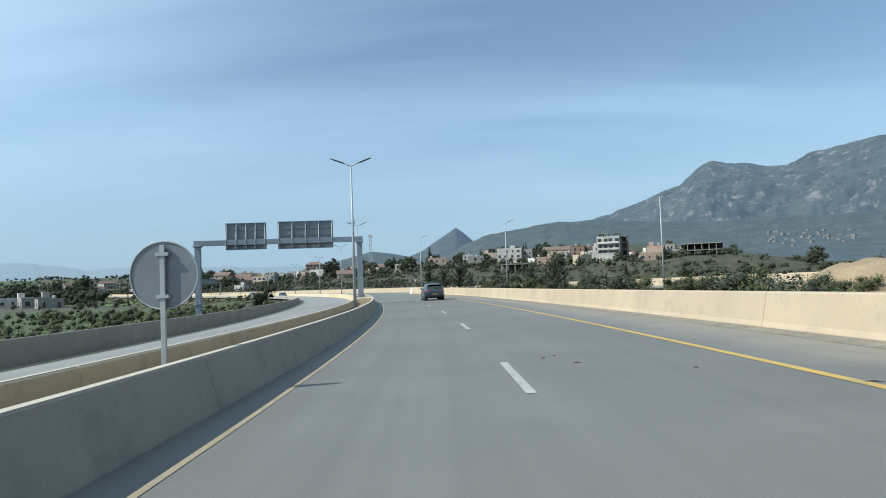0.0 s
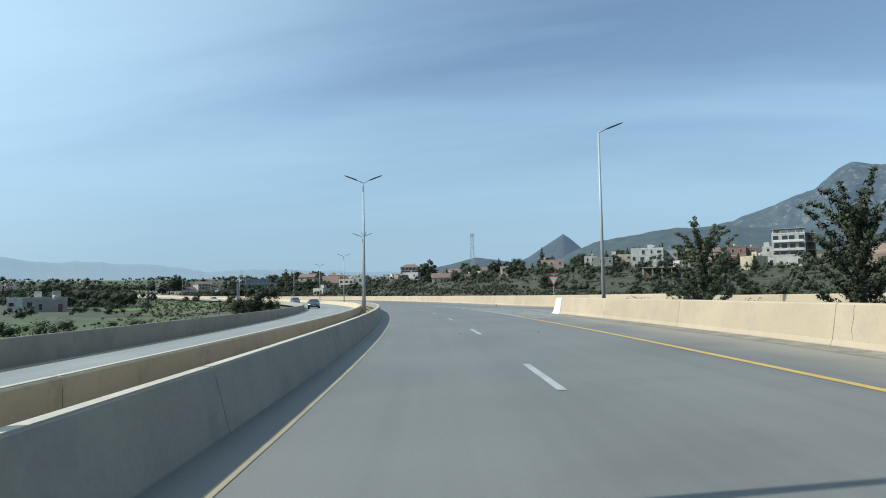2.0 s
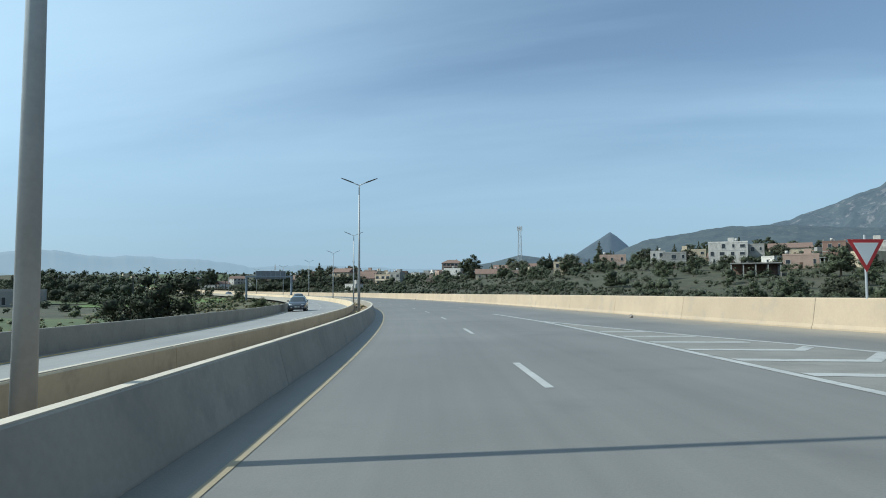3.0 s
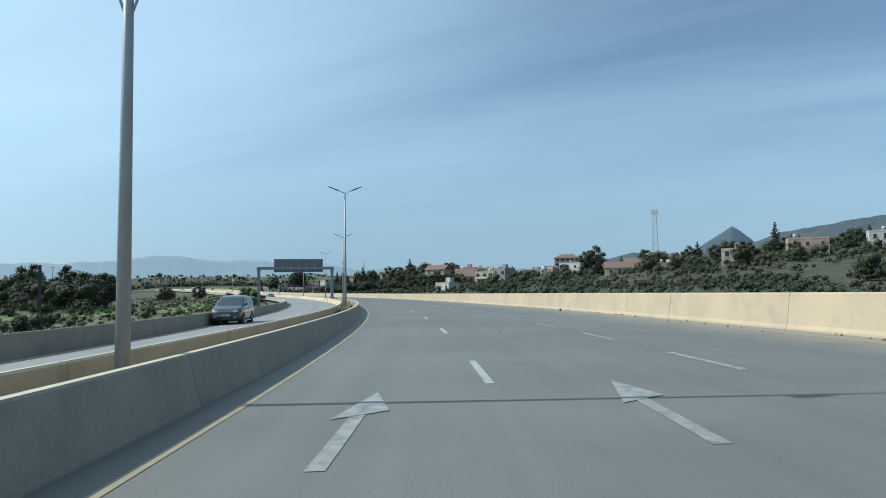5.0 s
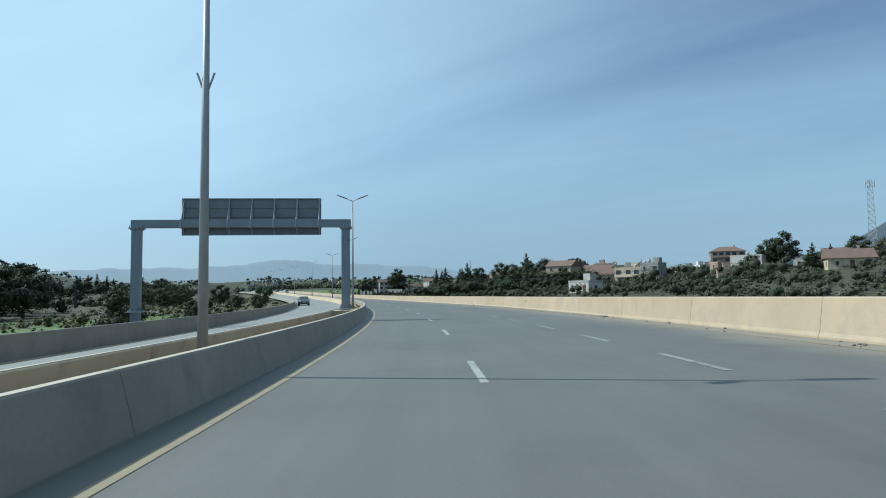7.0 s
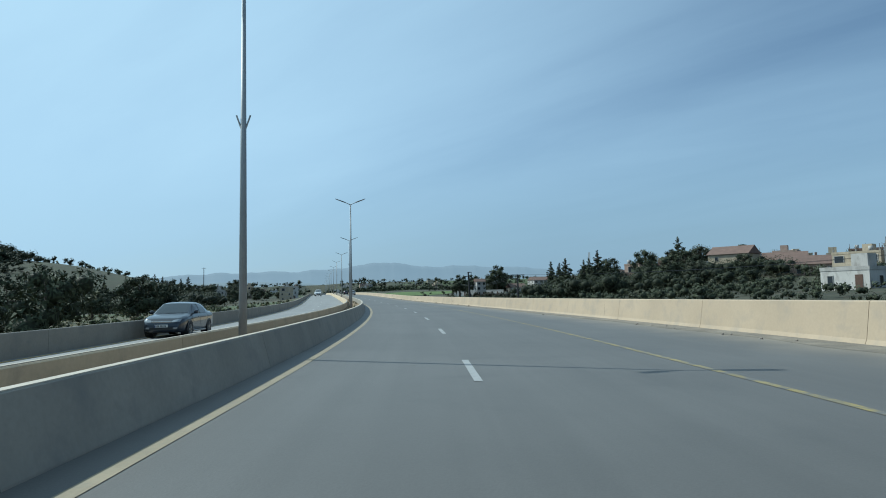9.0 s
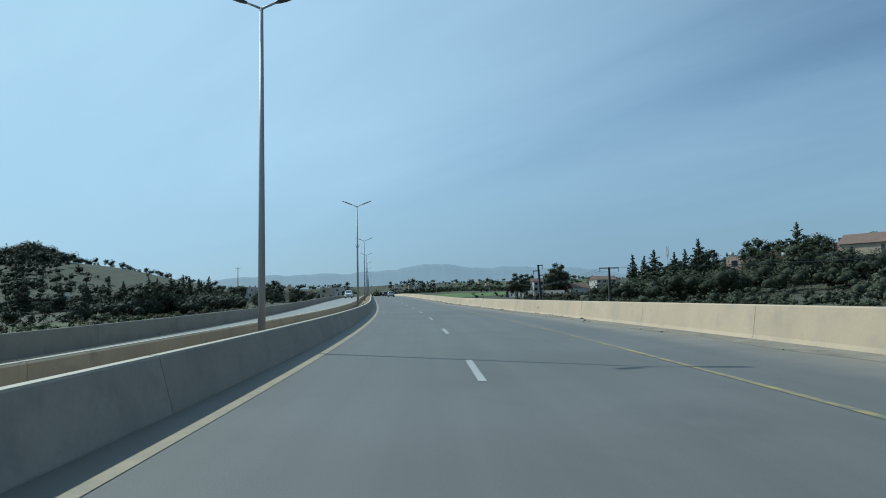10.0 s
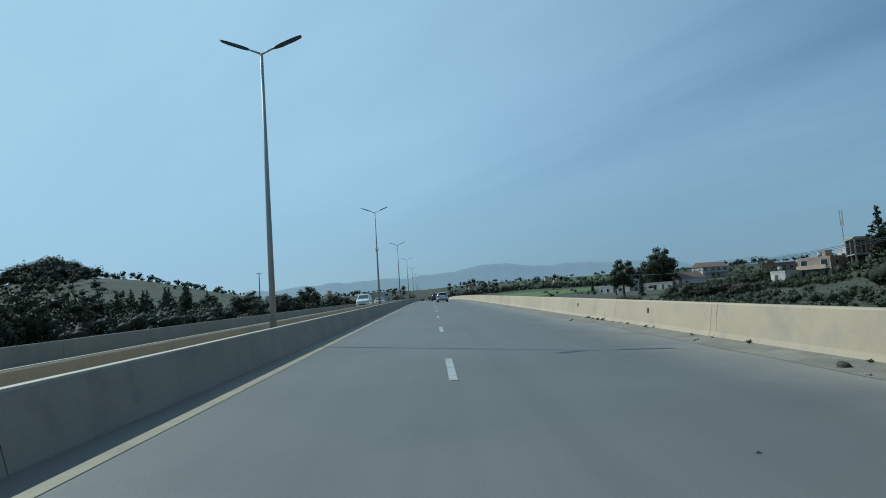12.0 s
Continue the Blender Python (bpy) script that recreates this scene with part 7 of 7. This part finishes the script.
car("hatchback_car", rframe(61.95, 2.76), 4.28, 1.86, 1.57, "hatch", M["paint_blue"], "blue-grey hatchback car with amber plate in the outer lane", plate=M["plate_amber"])
car("people_carrier", rframe(223.9, -10.35, 0, 180), 4.15, 1.78, 1.70, "van", M["paint_van"], "dark slate people carrier driving on the far carriageway")
car("saloon_car", rframe(360.0, -10.05, 0, 180), 4.3, 1.72, 1.42, "sedan", M["paint_dark"], "dark navy saloon car on the far carriageway")
car("hatchback_car", rframe(176.0, -9.9, 0, 180), 4.1, 1.75, 1.46, "hatch", M["paint_dark"], "dark hatchback car on the far carriageway")
car("hatchback_car", rframe(546, 2.4), 4.2, 1.78, 1.5, "hatch", M["paint_white"], "white hatchback car driving ahead")
car("hatchback_car", rframe(578, 1.6), 4.1, 1.75, 1.46, "hatch", M["paint_dark"], "dark hatchback car driving far ahead")
car("white_van", rframe(532, -8.6, 0, 180), 4.6, 1.85, 1.95, "van", M["paint_white"], "white van driving on the far carriageway", category="van")
car("hatchback_car", rframe(566, -9.2, 0, 180), 4.1, 1.75, 1.46, "hatch", M["paint_silver"], "silver hatchback car following the van")

# ------------------------------------------------- dust and litter by the barrier
bm = sweep(span(292, 640, 1.5), lambda s: [(edge_r(s) - 0.8 + 0.5 * noise.noise(Vector((s * 0.21, 0, 0))) + 0.3 * noise.noise(Vector((s * 0.6, 3, 0))), 0.005), (edge_r(s) - 0.4, 0.022), (edge_r(s) + 0.02, 0.05)], False)
tagged(part("gravel_verge", bm, M["dust"]), "dust and gravel drifted against the concrete barrier", "gravel", kind="structure")
bm = sweep(span(-100, 109, 1.5), lambda s: [(7.5 - 0.5 + 0.2 * noise.noise(Vector((s * 0.23, 5, 0))), 0.005), (7.5 + 0.02, 0.035)], False)
tagged(part("gravel_verge", bm, M["dust"]), "dust drifted against the concrete barrier", "gravel", kind="structure")
M["stone"] = mat("loose_stone", (0.24, 0.21, 0.18), 0.9, var=0.3, scale=0.1, fine=30)
M["litter"] = mat("dark_litter", (0.04, 0.035, 0.03), 0.8, var=0.3, scale=0.1, fine=30)
bm = bmesh.new()
for i in range(260):
    s = rng.uniform(150, 470)
    p = rp(s, edge_r(s) - rng.uniform(0.05, 1.0), 0.02)
    r = bmesh.ops.create_icosphere(bm, subdivisions=1, radius=rng.uniform(0.02, 0.055))
    bmesh.ops.transform(bm, matrix=Matrix.Translation(p) @ Matrix.Rotation(rng.uniform(0, 6), 4, "Z") @ Matrix.Diagonal((rng.uniform(0.7, 1.6), 1, rng.uniform(0.5, 0.9), 1)), verts=r["verts"])
tagged(part("loose_stones", bm, M["stone"]), "loose stones strewn along the foot of the barrier", "stones", kind="stuff")
for i, (s, u, w, d, h) in enumerate(((447.5, 6.8, 0.2, 0.13, 0.06), (449.0, 6.9, 0.2, 0.14, 0.06), (452, 6.7, 0.24, 0.2, 0.07), (399.5, 8.2, 0.22, 0.16, 0.08), (333, 10.2, 0.2, 0.15, 0.09), (140.5, 9.6, 0.22, 0.2, 0.12), (224, 9.9, 0.16, 0.16, 0.1))):
    bm = bmesh.new()
    r = bmesh.ops.create_icosphere(bm, subdivisions=2, radius=1)
    for v in r["verts"]:
        v.co *= 1 + 0.35 * noise.noise(v.co * 1.7 + Vector((i * 3.1, 0, 0)))
        v.co = Vector((v.co.x * w / 2, v.co.y * d / 2, max(v.co.z, -0.4) * h))
    ob = tagged(part("litter", bm, M["litter"] if i % 2 == 0 else M["stone"]), "dark scrap of litter lying at the barrier foot", "litter")
    ob.matrix_world = rframe(s, u, h * 0.38, 40 * i)
# shallow cracks and rust-edged drain holes in the outer barrier
def face_u(s, h):
    """Where the face of the outer barrier stands at height h."""
    base = 7.5 if s < 110 else edge_r(s)
    return base + 0.05 + 0.12 * (h - 0.16) / (h_out(s) - 0.19)


for s, hh in ((411, 0.42), (438, 0.45), (313, 0.7), (327, 0.72), (196.5, 0.62), (462.5, 0.52), (472.0, 0.52)):
    ob = tagged(part("drain_hole", box(bmesh.new(), -0.012, -0.07, -0.08, 0.012, 0.07, 0.08, bevel=0.006), M["litter"]), "dark drain hole in the concrete barrier", "drain hole")
    ob.matrix_world = rframe(s, face_u(s, hh) - 0.004, hh)
for i, s in enumerate((29, 58, 86, 103, 192, 210, 218.7, 262, 288, 331.7, 338, 364, 376, 402, 424, 449, 457.7)):
    bm = bmesh.new()
    n, w0 = 11, 0.004 + 0.002 * (i % 3)
    last, drift, top_h = None, 0.0, h_out(s) - 0.03
    for k in range(n + 1):
        h = top_h * (1 - k / n) + 0.06 * k / n
        if h < 0.17:
            break
        drift += rng.normal() * 0.014 + (0.014 if k > 5 and i % 2 else 0.003)
        w = w0 * (1.1 - 0.6 * k / n) * rng.uniform(0.6, 1.3)
        pair = [bm.verts.new(rp(s - drift + d, face_u(s, h) - 0.003, h)) for d in (-w, w)]
        if last:
            bm.faces.new((last[0], last[1], pair[1], pair[0]))
        last = pair
    tagged(part("crack", bm, M["litter"]), "dark jagged crack down the concrete barrier", "crack", kind="structure")
# small dark spots and scraps lying on the lanes
for i, (s, u, w) in enumerate(((10.7, 2.15, 0.16), (11.6, 1.75, 0.10), (11.9, 2.0, 0.10), (9.4, 3.6, 0.09), (7.5, 4.9, 0.2), (205.5, 2.8, 0.12), (206.4, 1.9, 0.08), (203.5, 4.0, 0.1), (94.5, 2.9, 0.14), (95.2, 0.4, 0.09), (237.5, 1.75, 0.3), (320, 4.3, 0.12), (318.6, 3.0, 0.1), (447.6, 3.2, 0.05), (338, 6.6, 0.3))):
    bm = bmesh.new()
    c = bm.verts.new((0, 0, 0.012))
    ring = [bm.verts.new((w * 0.6 * math.cos(a) * r, w * 0.36 * math.sin(a) * r, 0.0)) for a, r in ((2 * math.pi * k / 11, rng.uniform(0.45, 1.1)) for k in range(11))]
    for k in range(11):
        bm.faces.new((c, ring[k], ring[(k + 1) % 11]))
    ob = tagged(part("scrap", bm, M["litter"]), "small dark scrap of rubber lying on the lane", "litter")
    ob.matrix_world = rframe(s, u, 0.006, 40 * i)

# brown hedge trees in front of the brick house
pts = [(-262 + 11 * q + rng.normal() * 2, 487 + 7 * q + rng.normal() * 2) for q in rng.random(22)]
scrub("hedge", pts, rng.uniform(2.2, 3.6, len(pts)), M["leaf_brown"], 260, 0.312, "brown half-bare hedge trees in front of the houses", "hedge")
pts = [(-303 + 20 * q + rng.normal() * 3, 596 - 22 * q + rng.normal() * 3) for q in rng.random(26)]
scrub("garden_trees", pts, rng.uniform(3.0, 4.8, len(pts)), M["leaf_dark"], 298, 0.384, "dark evergreen garden trees beside the white outhouse", "trees")
pts = [(-266 + 16 * q + rng.normal() * 5, 536 - 16 * q + rng.normal() * 6) for q in rng.random(60)]
scrub("garden_bushes", pts, rng.uniform(0.9, 2.4, len(pts)), M["leaf_dark"], 161, 0.288, "dark bushes on the rough ground before the brick house", "bushes")
pts = [(-336 + 60 * q + rng.normal() * 8, 640 - 70 * q + rng.normal() * 8) for q in rng.random(70)]
scrub("garden_bushes", pts, rng.uniform(1.2, 3.2, len(pts)), M["leaf_dark"], 124, 0.36, "dark hedges and bushes between the scattered houses", "bushes")
